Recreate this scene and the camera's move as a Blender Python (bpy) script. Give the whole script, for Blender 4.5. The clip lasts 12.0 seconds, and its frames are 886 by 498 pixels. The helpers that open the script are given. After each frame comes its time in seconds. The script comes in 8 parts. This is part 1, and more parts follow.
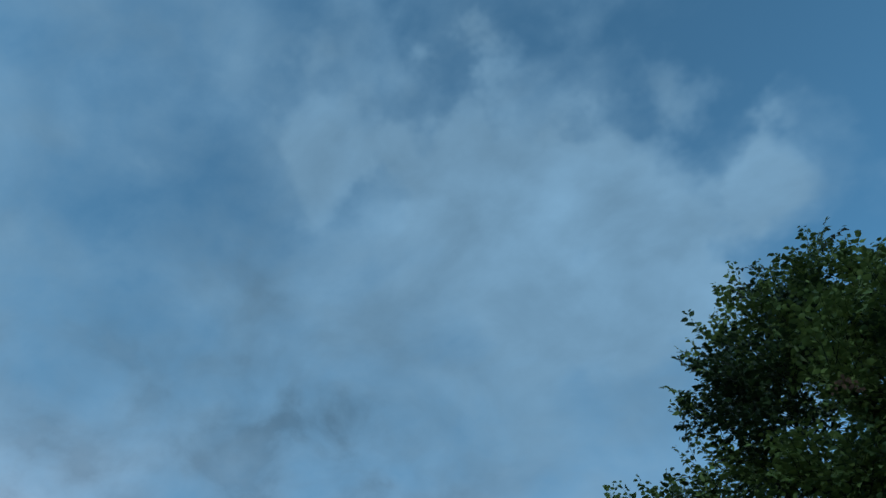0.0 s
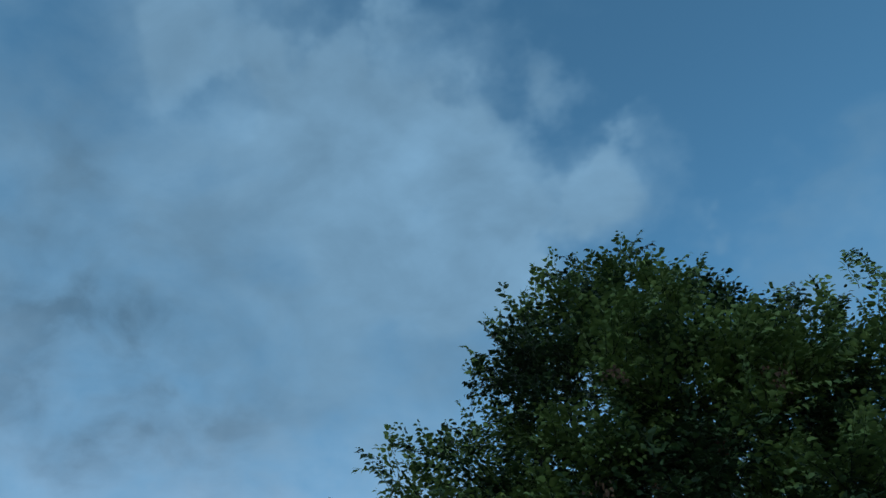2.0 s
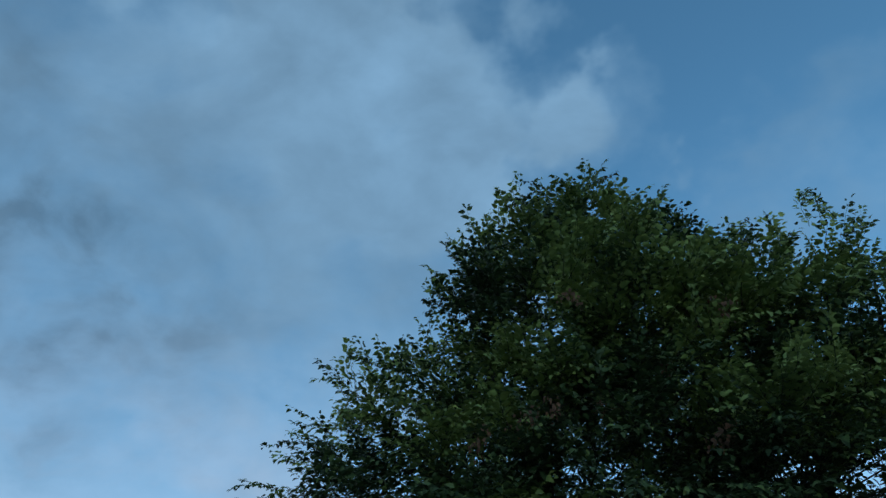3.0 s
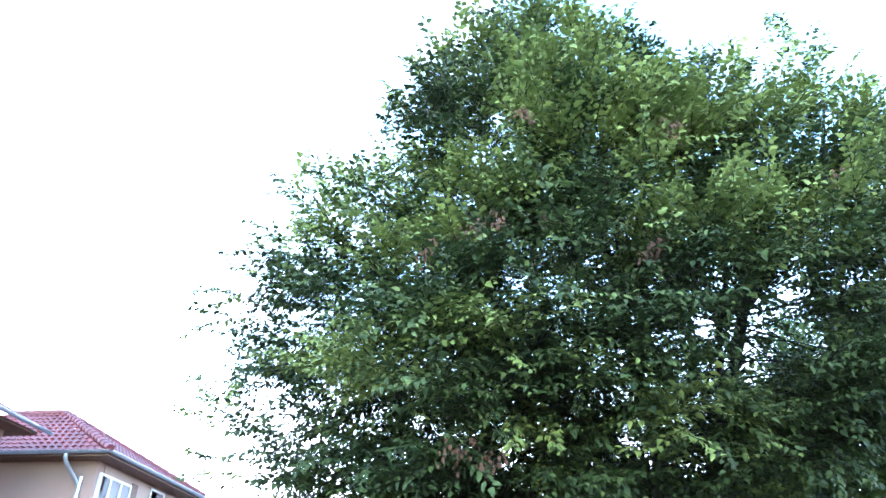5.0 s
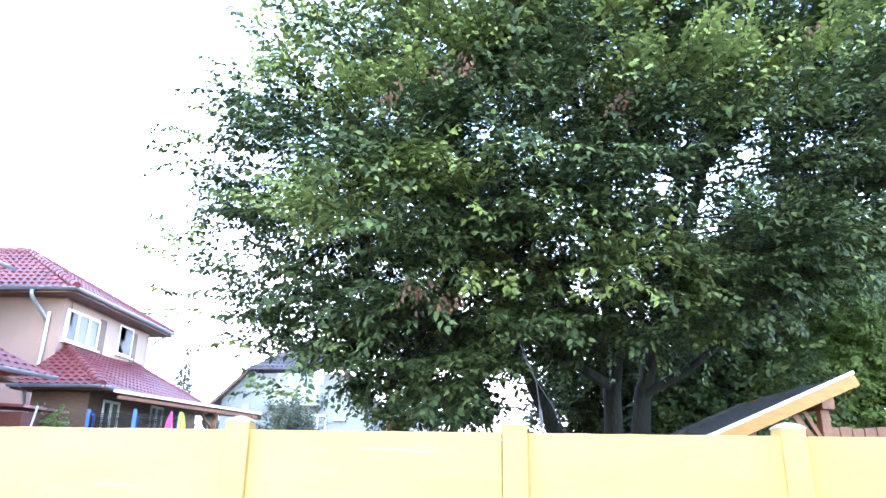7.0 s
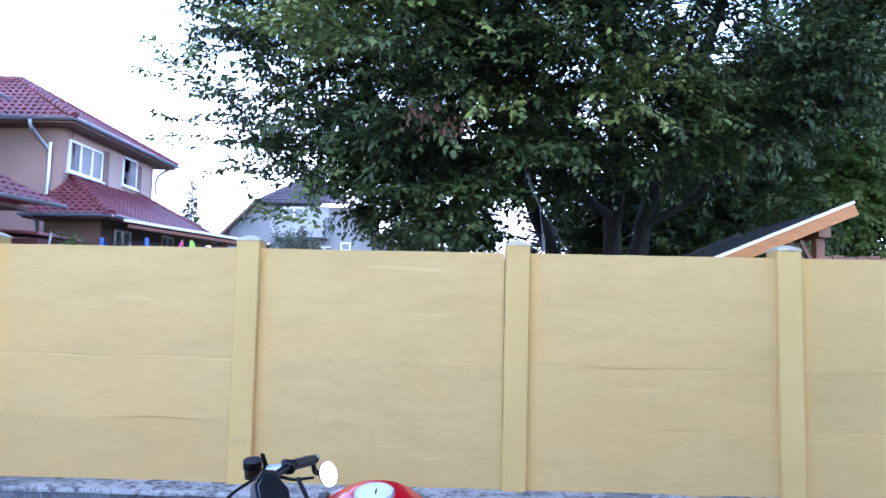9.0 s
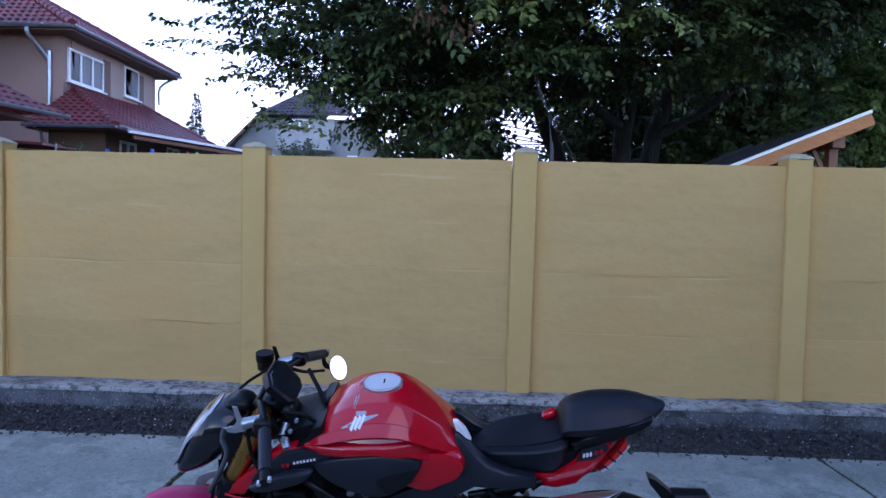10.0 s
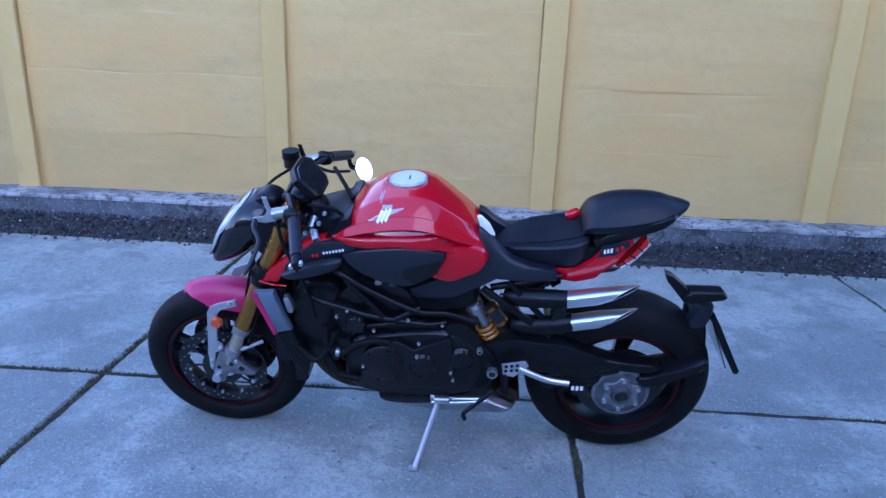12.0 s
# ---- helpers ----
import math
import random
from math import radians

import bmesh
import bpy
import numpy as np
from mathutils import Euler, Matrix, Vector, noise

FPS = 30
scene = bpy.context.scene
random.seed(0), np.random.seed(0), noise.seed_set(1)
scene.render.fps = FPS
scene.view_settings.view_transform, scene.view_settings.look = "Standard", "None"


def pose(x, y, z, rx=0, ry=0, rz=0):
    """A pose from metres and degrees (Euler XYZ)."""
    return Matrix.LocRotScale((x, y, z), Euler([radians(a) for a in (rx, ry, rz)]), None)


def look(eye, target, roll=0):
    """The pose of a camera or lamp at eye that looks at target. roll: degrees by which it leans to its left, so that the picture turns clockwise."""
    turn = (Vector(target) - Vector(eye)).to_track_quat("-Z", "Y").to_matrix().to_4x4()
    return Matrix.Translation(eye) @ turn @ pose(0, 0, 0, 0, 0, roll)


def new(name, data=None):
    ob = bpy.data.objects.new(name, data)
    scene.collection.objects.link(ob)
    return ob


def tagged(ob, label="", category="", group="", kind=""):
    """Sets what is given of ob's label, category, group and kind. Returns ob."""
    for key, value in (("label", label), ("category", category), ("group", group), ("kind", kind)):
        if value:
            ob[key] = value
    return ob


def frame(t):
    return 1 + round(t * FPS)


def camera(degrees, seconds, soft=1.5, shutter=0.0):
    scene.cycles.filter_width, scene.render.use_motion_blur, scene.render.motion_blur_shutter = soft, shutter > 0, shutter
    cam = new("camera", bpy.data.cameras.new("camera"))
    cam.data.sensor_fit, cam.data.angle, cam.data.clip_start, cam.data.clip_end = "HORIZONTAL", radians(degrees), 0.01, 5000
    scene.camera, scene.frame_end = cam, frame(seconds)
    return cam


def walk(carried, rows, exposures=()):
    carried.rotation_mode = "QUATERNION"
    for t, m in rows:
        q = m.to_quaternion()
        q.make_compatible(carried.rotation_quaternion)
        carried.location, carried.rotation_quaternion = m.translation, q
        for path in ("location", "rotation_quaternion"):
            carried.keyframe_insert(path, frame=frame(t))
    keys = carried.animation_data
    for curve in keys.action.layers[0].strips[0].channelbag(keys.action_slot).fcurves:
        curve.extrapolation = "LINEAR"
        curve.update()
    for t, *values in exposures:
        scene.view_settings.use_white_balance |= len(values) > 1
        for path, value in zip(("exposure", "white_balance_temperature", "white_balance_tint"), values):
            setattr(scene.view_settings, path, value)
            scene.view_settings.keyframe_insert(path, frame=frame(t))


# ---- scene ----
from mathutils.bvhtree import BVHTree

cam = camera(66.7, 12.0)
PATH = [
    (0, (0.183, 0.043, 1.982), (-0.540, 0.989, 3.736), 6.7),
    (0.5, (0.193, 0.051, 1.976), (-0.392, 1.061, 3.745), 5.5),
    (1, (0.189, 0.072, 1.964), (-0.267, 1.155, 3.728), 4.0),
    (1.5, (0.181, 0.113, 1.943), (-0.189, 1.277, 3.676), 3.1),
    (2, (0.172, 0.143, 1.918), (-0.136, 1.410, 3.589), 2.1),
    (2.5, (0.169, 0.155, 1.893), (-0.082, 1.533, 3.484), 1.2),
    (3, (0.177, 0.162, 1.870), (-0.049, 1.629, 3.382), 1.2),
    (4.8, (0.307, 0.217, 1.751), (0.162, 2.000, 2.891), 0.1),
    (5, (0.311, 0.219, 1.747), (0.164, 2.034, 2.833), 0.2),
    (5.5, (0.319, 0.226, 1.737), (0.183, 2.099, 2.722), 0.5),
    (6, (0.334, 0.231, 1.727), (0.225, 2.148, 2.627), 0.5),
    (6.5, (0.348, 0.233, 1.712), (0.270, 2.192, 2.520), 0.8),
    (7, (0.345, 0.237, 1.694), (0.295, 2.249, 2.361), 0.8),
    (7.2, (0.341, 0.237, 1.690), (0.301, 2.266, 2.302), 1.1),
    (9, (0.322, 0.278, 1.588), (0.270, 2.390, 1.756), 1.2),
    (9.5, (0.322, 0.282, 1.556), (0.264, 2.401, 1.589), 1.4),
    (10, (0.323, 0.282, 1.530), (0.255, 2.399, 1.431), 1.4),
    (10.5, (0.326, 0.284, 1.496), (0.253, 2.389, 1.259), 1.5),
    (11, (0.325, 0.279, 1.472), (0.244, 2.367, 1.115), 1.6),
    (11.5, (0.322, 0.278, 1.447), (0.219, 2.337, 0.953), 1.8),
    (12, (0.321, 0.282, 1.428), (0.198, 2.304, 0.803), 1.9),
]
# seconds, stops, white balance
EXPOSURES = [
    (0.0, -0.7, 6500, 10), (1.5, -0.7, 6500, 10), (3.2, -0.6, 6500, 14), (4.7, 2.5, 6600, 26), (5.5, 3.38, 6950, 35), (6.4, 3.48, 7050, 36), (7.2, 3.27, 7050, 39),
    (8.8, 2.5, 6050, 48), (9.5, 1.45, 6150, 50), (10.5, 0.84, 5950, 50), (11.3, 0.97, 5750, 52), (12.0, 1.76, 5500, 52)]
walk(cam, [(t, look(eye, target, roll)) for t, eye, target, roll in PATH], EXPOSURES)

# ---- sky and sun: a clear evening sky with thin drifting cloud, the low sun veiled behind the camera ----
world = bpy.data.worlds.new("evening_sky")
scene.world = world
world.use_nodes = True
wt = world.node_tree
wt.nodes.clear()


def wnode(kind, **values):
    n = wt.nodes.new(kind)
    for key, value in values.items():
        n.inputs[key].default_value = value
    return n


sky = wt.nodes.new("ShaderNodeTexSky")
sky.sky_type = "NISHITA"
sky.sun_disc = False
sky.sun_elevation = radians(12)
sky.sun_rotation = radians(200)
sky.dust_density = 0.6
sky.ozone_density = 2.0
where = wt.nodes.new("ShaderNodeTexCoord")
stretch = wnode("ShaderNodeMapping", Scale=(1.0, 1.3, 1.7), Rotation=(0.0, 0.35, 0.5))
wt.links.new(where.outputs["Generated"], stretch.inputs["Vector"])
big = wnode("ShaderNodeTexNoise", Scale=2.1, Detail=8.0, Roughness=0.55, Distortion=0.12)
wisp = wnode("ShaderNodeTexNoise", Scale=8.0, Detail=7.0, Roughness=0.52, Distortion=0.25)
for n in (big, wisp):
    wt.links.new(stretch.outputs["Vector"], n.inputs["Vector"])
add = wt.nodes.new("ShaderNodeMath")
add.operation = "MULTIPLY_ADD"
add.inputs[1].default_value = 0.5
wt.links.new(wisp.outputs["Fac"], add.inputs[0])
wt.links.new(big.outputs["Fac"], add.inputs[2])
split = wt.nodes.new("ShaderNodeSeparateXYZ")
wt.links.new(where.outputs["Generated"], split.inputs[0])
# more cloud towards the west and the horizon, clearer overhead in the east
lean = wt.nodes.new("ShaderNodeMath")
lean.operation = "MULTIPLY_ADD"
lean.inputs[1].default_value = -0.28
wt.links.new(split.outputs["X"], lean.inputs[0])
wt.links.new(add.outputs[0], lean.inputs[2])
# the cloud field: puffs and streaks drawn out by the wind, clear blue between them
warp = wnode("ShaderNodeTexNoise", Scale=7.0, Detail=4.0, Roughness=0.5)
wt.links.new(where.outputs["Generated"], warp.inputs["Vector"])
centred = wt.nodes.new("ShaderNodeVectorMath")
centred.operation = "SUBTRACT"
centred.inputs[1].default_value = (0.5, 0.5, 0.5)
wt.links.new(warp.outputs["Color"], centred.inputs[0])
drift = wt.nodes.new("ShaderNodeVectorMath")
drift.operation = "MULTIPLY_ADD"
drift.inputs[1].default_value = (0.07, 0.07, 0.07)
wt.links.new(centred.outputs[0], drift.inputs[0])
wt.links.new(where.outputs["Generated"], drift.inputs[2])


def cloud_at(way, spread, amount, onto):
    """More (or less) cloud round a direction of the sky, fading out over so many degrees."""
    d = wt.nodes.new("ShaderNodeVectorMath")
    d.operation = "DOT_PRODUCT"
    d.inputs[1].default_value = Vector(way).normalized()
    wt.links.new(drift.outputs[0], d.inputs[0])
    r = wt.nodes.new("ShaderNodeMapRange")
    r.interpolation_type = "SMOOTHSTEP"
    r.inputs["From Min"].default_value, r.inputs["From Max"].default_value, r.inputs["To Max"].default_value = math.cos(radians(spread)), 1.0, amount
    wt.links.new(d.outputs["Value"], r.inputs["Value"])
    total = wt.nodes.new("ShaderNodeMath")
    wt.links.new(r.outputs[0], total.inputs[0])
    if onto is not None:
        wt.links.new(onto, total.inputs[1])
    return total.outputs[0]


field = lean.outputs[0]
for way, spread, amount in (((-0.04, 0.545, 0.838), 11, 0.26), ((-0.02, 0.5, 0.866), 9, 0.12), ((-0.13, 0.56, 0.82), 10, 0.14), ((-0.348, 0.224, 0.911), 8, 0.16), ((-0.27, 0.32, 0.905), 8, 0.16), ((-0.183, 0.37, 0.91), 8, 0.16),
                            ((0.149, 0.572, 0.806), 8, 0.17), ((0.374, 0.587, 0.718), 10, 0.2), ((0.25, 0.4, 0.88), 20, -0.16), ((-0.17, 0.22, 0.96), 12, -0.16), ((0.3, 0.6, 0.74), 22, -0.1), ((-0.32, 0.6, 0.73), 26, 0.12), ((-0.5, 0.1, 0.86), 20, -0.12)):
    field = cloud_at(way, spread, amount, field)
veil = wt.nodes.new("ShaderNodeMapRange")
veil.interpolation_type = "SMOOTHSTEP"
veil.inputs["From Min"].default_value = 0.52
veil.inputs["From Max"].default_value = 1.16
veil.inputs["To Max"].default_value = 0.92
wt.links.new(field, veil.inputs["Value"])
low = wt.nodes.new("ShaderNodeMapRange")
low.interpolation_type = "SMOOTHSTEP"
low.inputs["From Min"].default_value = 0.68
low.inputs["From Max"].default_value = 0.05
low.inputs["To Max"].default_value = 0.9
wt.links.new(split.outputs["Z"], low.inputs["Value"])
# the evening glow along the horizon lies in the north; the south is dimmer
north = wt.nodes.new("ShaderNodeMapRange")
north.interpolation_type = "SMOOTHSTEP"
for key, v in (("From Min", -0.7), ("From Max", 0.5), ("To Min", 0.25), ("To Max", 1.0)):
    north.inputs[key].default_value = v
wt.links.new(split.outputs["Y"], north.inputs["Value"])
glow = wt.nodes.new("ShaderNodeMath")
glow.operation = "MULTIPLY"
wt.links.new(low.outputs[0], glow.inputs[0])
wt.links.new(north.outputs[0], glow.inputs[1])
most = wt.nodes.new("ShaderNodeMath")
most.operation = "MAXIMUM"
wt.links.new(veil.outputs[0], most.inputs[0])
wt.links.new(glow.outputs[0], most.inputs[1])
cloud_tint = wt.nodes.new("ShaderNodeMix")
cloud_tint.data_type = "RGBA"
cloud_tint.inputs["A"].default_value = (2.5, 4.75, 7.0, 1)
cloud_tint.inputs["B"].default_value = (10.0, 12.5, 15.8, 1)
wt.links.new(glow.outputs[0], cloud_tint.inputs["Factor"])
cover = wt.nodes.new("ShaderNodeMix")
cover.data_type = "RGBA"
wt.links.new(most.outputs[0], cover.inputs["Factor"])
dusk = wt.nodes.new("ShaderNodeMix")
dusk.data_type, dusk.blend_type = "RGBA", "MULTIPLY"
dusk.inputs["Factor"].default_value = 1
dusk.inputs["B"].default_value = (1.6, 2.75, 2.9, 1)
wt.links.new(sky.outputs["Color"], dusk.inputs["A"])
wt.links.new(dusk.outputs["Result"], cover.inputs["A"])
ripple = wnode("ShaderNodeTexNoise", Scale=5.0, Detail=7.0, Roughness=0.52, Distortion=0.35)
wt.links.new(stretch.outputs["Vector"], ripple.inputs["Vector"])
depth = wt.nodes.new("ShaderNodeMapRange")
for key, v in (("From Min", 0.3), ("From Max", 0.7), ("To Min", 0.84), ("To Max", 1.16)):
    depth.inputs[key].default_value = v
wt.links.new(ripple.outputs["Fac"], depth.inputs["Value"])
billow = wt.nodes.new("ShaderNodeMix")
billow.data_type, billow.blend_type = "RGBA", "MULTIPLY"
billow.inputs["Factor"].default_value = 1
wt.links.new(cloud_tint.outputs["Result"], billow.inputs["A"])
heavy = cloud_at((-0.74, 0.42, 0.53), 22, 1.0, cloud_at((-0.56, 0.62, 0.55), 13, 0.8, None))
flecks = wt.nodes.new("ShaderNodeMapRange")
for key, v in (("From Min", 0.35), ("From Max", 0.62), ("To Min", 0.04), ("To Max", -0.22)):
    flecks.inputs[key].default_value = v
wt.links.new(wisp.outputs["Fac"], flecks.inputs["Value"])
shade_ = wt.nodes.new("ShaderNodeMath")
shade_.operation = "MULTIPLY_ADD"
wt.links.new(heavy, shade_.inputs[0])
wt.links.new(flecks.outputs[0], shade_.inputs[1])
wt.links.new(depth.outputs[0], shade_.inputs[2])
wt.links.new(shade_.outputs[0], billow.inputs["B"])
wt.links.new(billow.outputs["Result"], cover.inputs["B"])
backing = wnode("ShaderNodeBackground", Strength=0.12)
wt.links.new(cover.outputs["Result"], backing.inputs["Color"])
wout = wt.nodes.new("ShaderNodeOutputWorld")
wt.links.new(backing.outputs[0], wout.inputs["Surface"])

sun_data = bpy.data.lights.new("sun", "SUN")
sun_data.energy, sun_data.angle, sun_data.color = 0.26, radians(40), (1.0, 0.98, 0.95)
sun = new("sun", sun_data)
sun.matrix_world = look((7.5, -5, 14), (1, 5, 1))


# ---- materials ----
def surf(name, base, second=None, scale=2.0, rough=0.6, metal=0.0, bump=0.15, fine=70.0, coat=0.0, low=0.38, high=0.66, speckle=0.25, depth=0.004, stretch=(1, 1, 1), island=0.0, each=0.0, spec=0.5):
    """A two-scale procedural surface: broad stains between two colours, fine grain in colour and relief."""
    m = bpy.data.materials.new(name)
    m.use_nodes = True
    t = m.node_tree
    b = t.nodes["Principled BSDF"]
    b.inputs["Metallic"].default_value = metal
    b.inputs["Coat Weight"].default_value = coat
    b.inputs["Coat Roughness"].default_value = 0.04
    b.inputs["Specular IOR Level"].default_value = spec
    co = t.nodes.new("ShaderNodeTexCoord")
    mp = t.nodes.new("ShaderNodeMapping")
    mp.inputs["Scale"].default_value = stretch
    t.links.new(co.outputs["Object"], mp.inputs["Vector"])
    n1 = t.nodes.new("ShaderNodeTexNoise")
    n1.inputs["Scale"].default_value = scale
    n1.inputs["Detail"].default_value = 6
    n1.inputs["Roughness"].default_value = 0.6
    n2 = t.nodes.new("ShaderNodeTexNoise")
    n2.inputs["Scale"].default_value = fine
    n2.inputs["Detail"].default_value = 4
    for n in (n1, n2):
        t.links.new(mp.outputs[0], n.inputs["Vector"])
    r = t.nodes.new("ShaderNodeMapRange")
    r.inputs["From Min"].default_value, r.inputs["From Max"].default_value = low, high
    t.links.new(n1.outputs["Fac"], r.inputs["Value"])
    mix = t.nodes.new("ShaderNodeMix")
    mix.data_type = "RGBA"
    mix.inputs["A"].default_value = (*base, 1)
    mix.inputs["B"].default_value = (*(second or [c * 0.8 for c in base]), 1)
    t.links.new(r.outputs[0], mix.inputs["Factor"])
    grain = t.nodes.new("ShaderNodeMapRange")
    grain.inputs["From Min"].default_value, grain.inputs["From Max"].default_value = 0.25, 0.75
    grain.inputs["To Min"].default_value, grain.inputs["To Max"].default_value = 1 - speckle, 1 + speckle
    t.links.new(n2.outputs["Fac"], grain.inputs["Value"])
    tint = t.nodes.new("ShaderNodeHueSaturation")
    t.links.new(mix.outputs["Result"], tint.inputs["Color"])
    value = grain.outputs[0]
    for amount, source in ((island, "ShaderNodeNewGeometry"), (each, "ShaderNodeObjectInfo")):
        if amount:
            g = t.nodes.new(source)
            v = t.nodes.new("ShaderNodeMapRange")
            v.inputs["To Min"].default_value, v.inputs["To Max"].default_value = 1 - amount, 1 + amount
            t.links.new(g.outputs["Random Per Island" if source == "ShaderNodeNewGeometry" else "Random"], v.inputs["Value"])
            k = t.nodes.new("ShaderNodeMath")
            k.operation = "MULTIPLY"
            t.links.new(value, k.inputs[0])
            t.links.new(v.outputs[0], k.inputs[1])
            value = k.outputs[0]
    t.links.new(value, tint.inputs["Value"])
    t.links.new(tint.outputs[0], b.inputs["Base Color"])
    rr = t.nodes.new("ShaderNodeMapRange")
    rr.inputs["To Min"].default_value, rr.inputs["To Max"].default_value = max(rough - 0.1, 0.03), min(rough + 0.1, 1)
    t.links.new(n1.outputs["Fac"], rr.inputs["Value"])
    t.links.new(rr.outputs[0], b.inputs["Roughness"])
    if bump:
        bp = t.nodes.new("ShaderNodeBump")
        bp.inputs["Strength"].default_value = bump
        bp.inputs["Distance"].default_value = depth
        t.links.new(n2.outputs["Fac"], bp.inputs["Height"])
        t.links.new(bp.outputs[0], b.inputs["Normal"])
    return m


def leafy(name, dark, light, tip, through_light=0.35, patch=0.8):
    """Leaf tissue: each leaf its own green, patches of paler young growth, light coming through."""
    m = bpy.data.materials.new(name)
    m.use_nodes = True
    t = m.node_tree
    b = t.nodes["Principled BSDF"]
    b.inputs["Roughness"].default_value = 0.5
    b.inputs["Specular IOR Level"].default_value = 0.16
    g = t.nodes.new("ShaderNodeNewGeometry")
    co = t.nodes.new("ShaderNodeTexCoord")
    n = t.nodes.new("ShaderNodeTexNoise")
    n.inputs["Scale"].default_value = patch
    n.inputs["Detail"].default_value = 3
    t.links.new(co.outputs["Object"], n.inputs["Vector"])
    a = t.nodes.new("ShaderNodeMath")
    a.operation = "MULTIPLY_ADD"
    a.inputs[1].default_value = 0.34
    t.links.new(g.outputs["Random Per Island"], a.inputs[0])
    t.links.new(n.outputs["Fac"], a.inputs[2])
    ramp = t.nodes.new("ShaderNodeValToRGB")
    ramp.color_ramp.elements[0].position, ramp.color_ramp.elements[0].color = 0.42, (*dark, 1)
    ramp.color_ramp.elements[1].position, ramp.color_ramp.elements[1].color = 0.78, (*light, 1)
    e = ramp.color_ramp.elements.new(1.0)
    e.color = (*tip, 1)
    t.links.new(a.outputs[0], ramp.inputs["Fac"])
    t.links.new(ramp.outputs["Color"], b.inputs["Base Color"])
    tr = t.nodes.new("ShaderNodeBsdfTranslucent")
    t.links.new(ramp.outputs["Color"], tr.inputs["Color"])
    mx = t.nodes.new("ShaderNodeMixShader")
    mx.inputs["Fac"].default_value = through_light
    t.links.new(b.outputs[0], mx.inputs[1])
    t.links.new(tr.outputs[0], mx.inputs[2])
    t.links.new(mx.outputs[0], t.nodes["Material Output"].inputs["Surface"])
    return m


def clear_glass(name, tint=(0.9, 0.95, 1.0), rough=0.02):
    m = bpy.data.materials.new(name)
    m.use_nodes = True
    b = m.node_tree.nodes["Principled BSDF"]
    b.inputs["Base Color"].default_value = (*tint, 1)
    b.inputs["Roughness"].default_value = rough
    b.inputs["Transmission Weight"].default_value = 1
    b.inputs["IOR"].default_value = 1.45
    return m


def weathered(name, base, layers, rough=0.85, reliefs=((60, 0.3, 0.003),), each=0.0, stretch=(1, 1, 1)):
    """A worn surface laid out in the place itself: each layer (scale, low, high, colour, strength, detail) shows where its noise is high."""
    m = bpy.data.materials.new(name)
    m.use_nodes = True
    t = m.node_tree
    b = t.nodes["Principled BSDF"]
    b.inputs["Specular IOR Level"].default_value = 0.3
    g = t.nodes.new("ShaderNodeNewGeometry")
    mp = t.nodes.new("ShaderNodeMapping")
    mp.inputs["Scale"].default_value = stretch
    t.links.new(g.outputs["Position"], mp.inputs["Vector"])

    def cloud(scale, detail, place, drawn=(1, 1, 1)):
        n = t.nodes.new("ShaderNodeTexNoise")
        n.inputs["Scale"].default_value, n.inputs["Detail"].default_value, n.inputs["Roughness"].default_value = scale, detail, 0.6
        sh = t.nodes.new("ShaderNodeVectorMath")
        sh.operation = "MULTIPLY_ADD"
        sh.inputs[1].default_value = drawn
        sh.inputs[2].default_value = (place * 3.7, place * 1.9, place * 5.3)
        t.links.new(mp.outputs[0], sh.inputs[0])
        t.links.new(sh.outputs[0], n.inputs["Vector"])
        return n.outputs["Fac"]

    colour = None
    for i, (scale, lo, hi, tone, strength, detail, *drawn) in enumerate(layers):
        r = t.nodes.new("ShaderNodeMapRange")
        r.interpolation_type = "SMOOTHSTEP"
        r.inputs["From Min"].default_value, r.inputs["From Max"].default_value, r.inputs["To Max"].default_value = lo, hi, strength
        t.links.new(cloud(scale, detail, i + 1.0, *drawn), r.inputs["Value"])
        mix = t.nodes.new("ShaderNodeMix")
        mix.data_type = "RGBA"
        mix.inputs["A"].default_value = (*base, 1)
        mix.inputs["B"].default_value = (*tone, 1)
        t.links.new(r.outputs[0], mix.inputs["Factor"])
        if colour is not None:
            t.links.new(colour, mix.inputs["A"])
        colour = mix.outputs["Result"]
    if each:
        o = t.nodes.new("ShaderNodeObjectInfo")
        v = t.nodes.new("ShaderNodeMapRange")
        v.inputs["To Min"].default_value, v.inputs["To Max"].default_value = 1 - each, 1 + each
        t.links.new(o.outputs["Random"], v.inputs["Value"])
        h = t.nodes.new("ShaderNodeHueSaturation")
        t.links.new(v.outputs[0], h.inputs["Value"])
        t.links.new(colour, h.inputs["Color"])
        colour = h.outputs[0]
    t.links.new(colour, b.inputs["Base Color"])
    b.inputs["Roughness"].default_value = rough
    normal = None
    for i, (scale, strength, depth) in enumerate(reliefs):
        bp = t.nodes.new("ShaderNodeBump")
        bp.inputs["Strength"].default_value, bp.inputs["Distance"].default_value = strength, depth
        t.links.new(cloud(scale, 4, i + 9.0), bp.inputs["Height"])
        if normal is not None:
            t.links.new(normal, bp.inputs["Normal"])
        normal = bp.outputs[0]
    t.links.new(normal, b.inputs["Normal"])
    return m


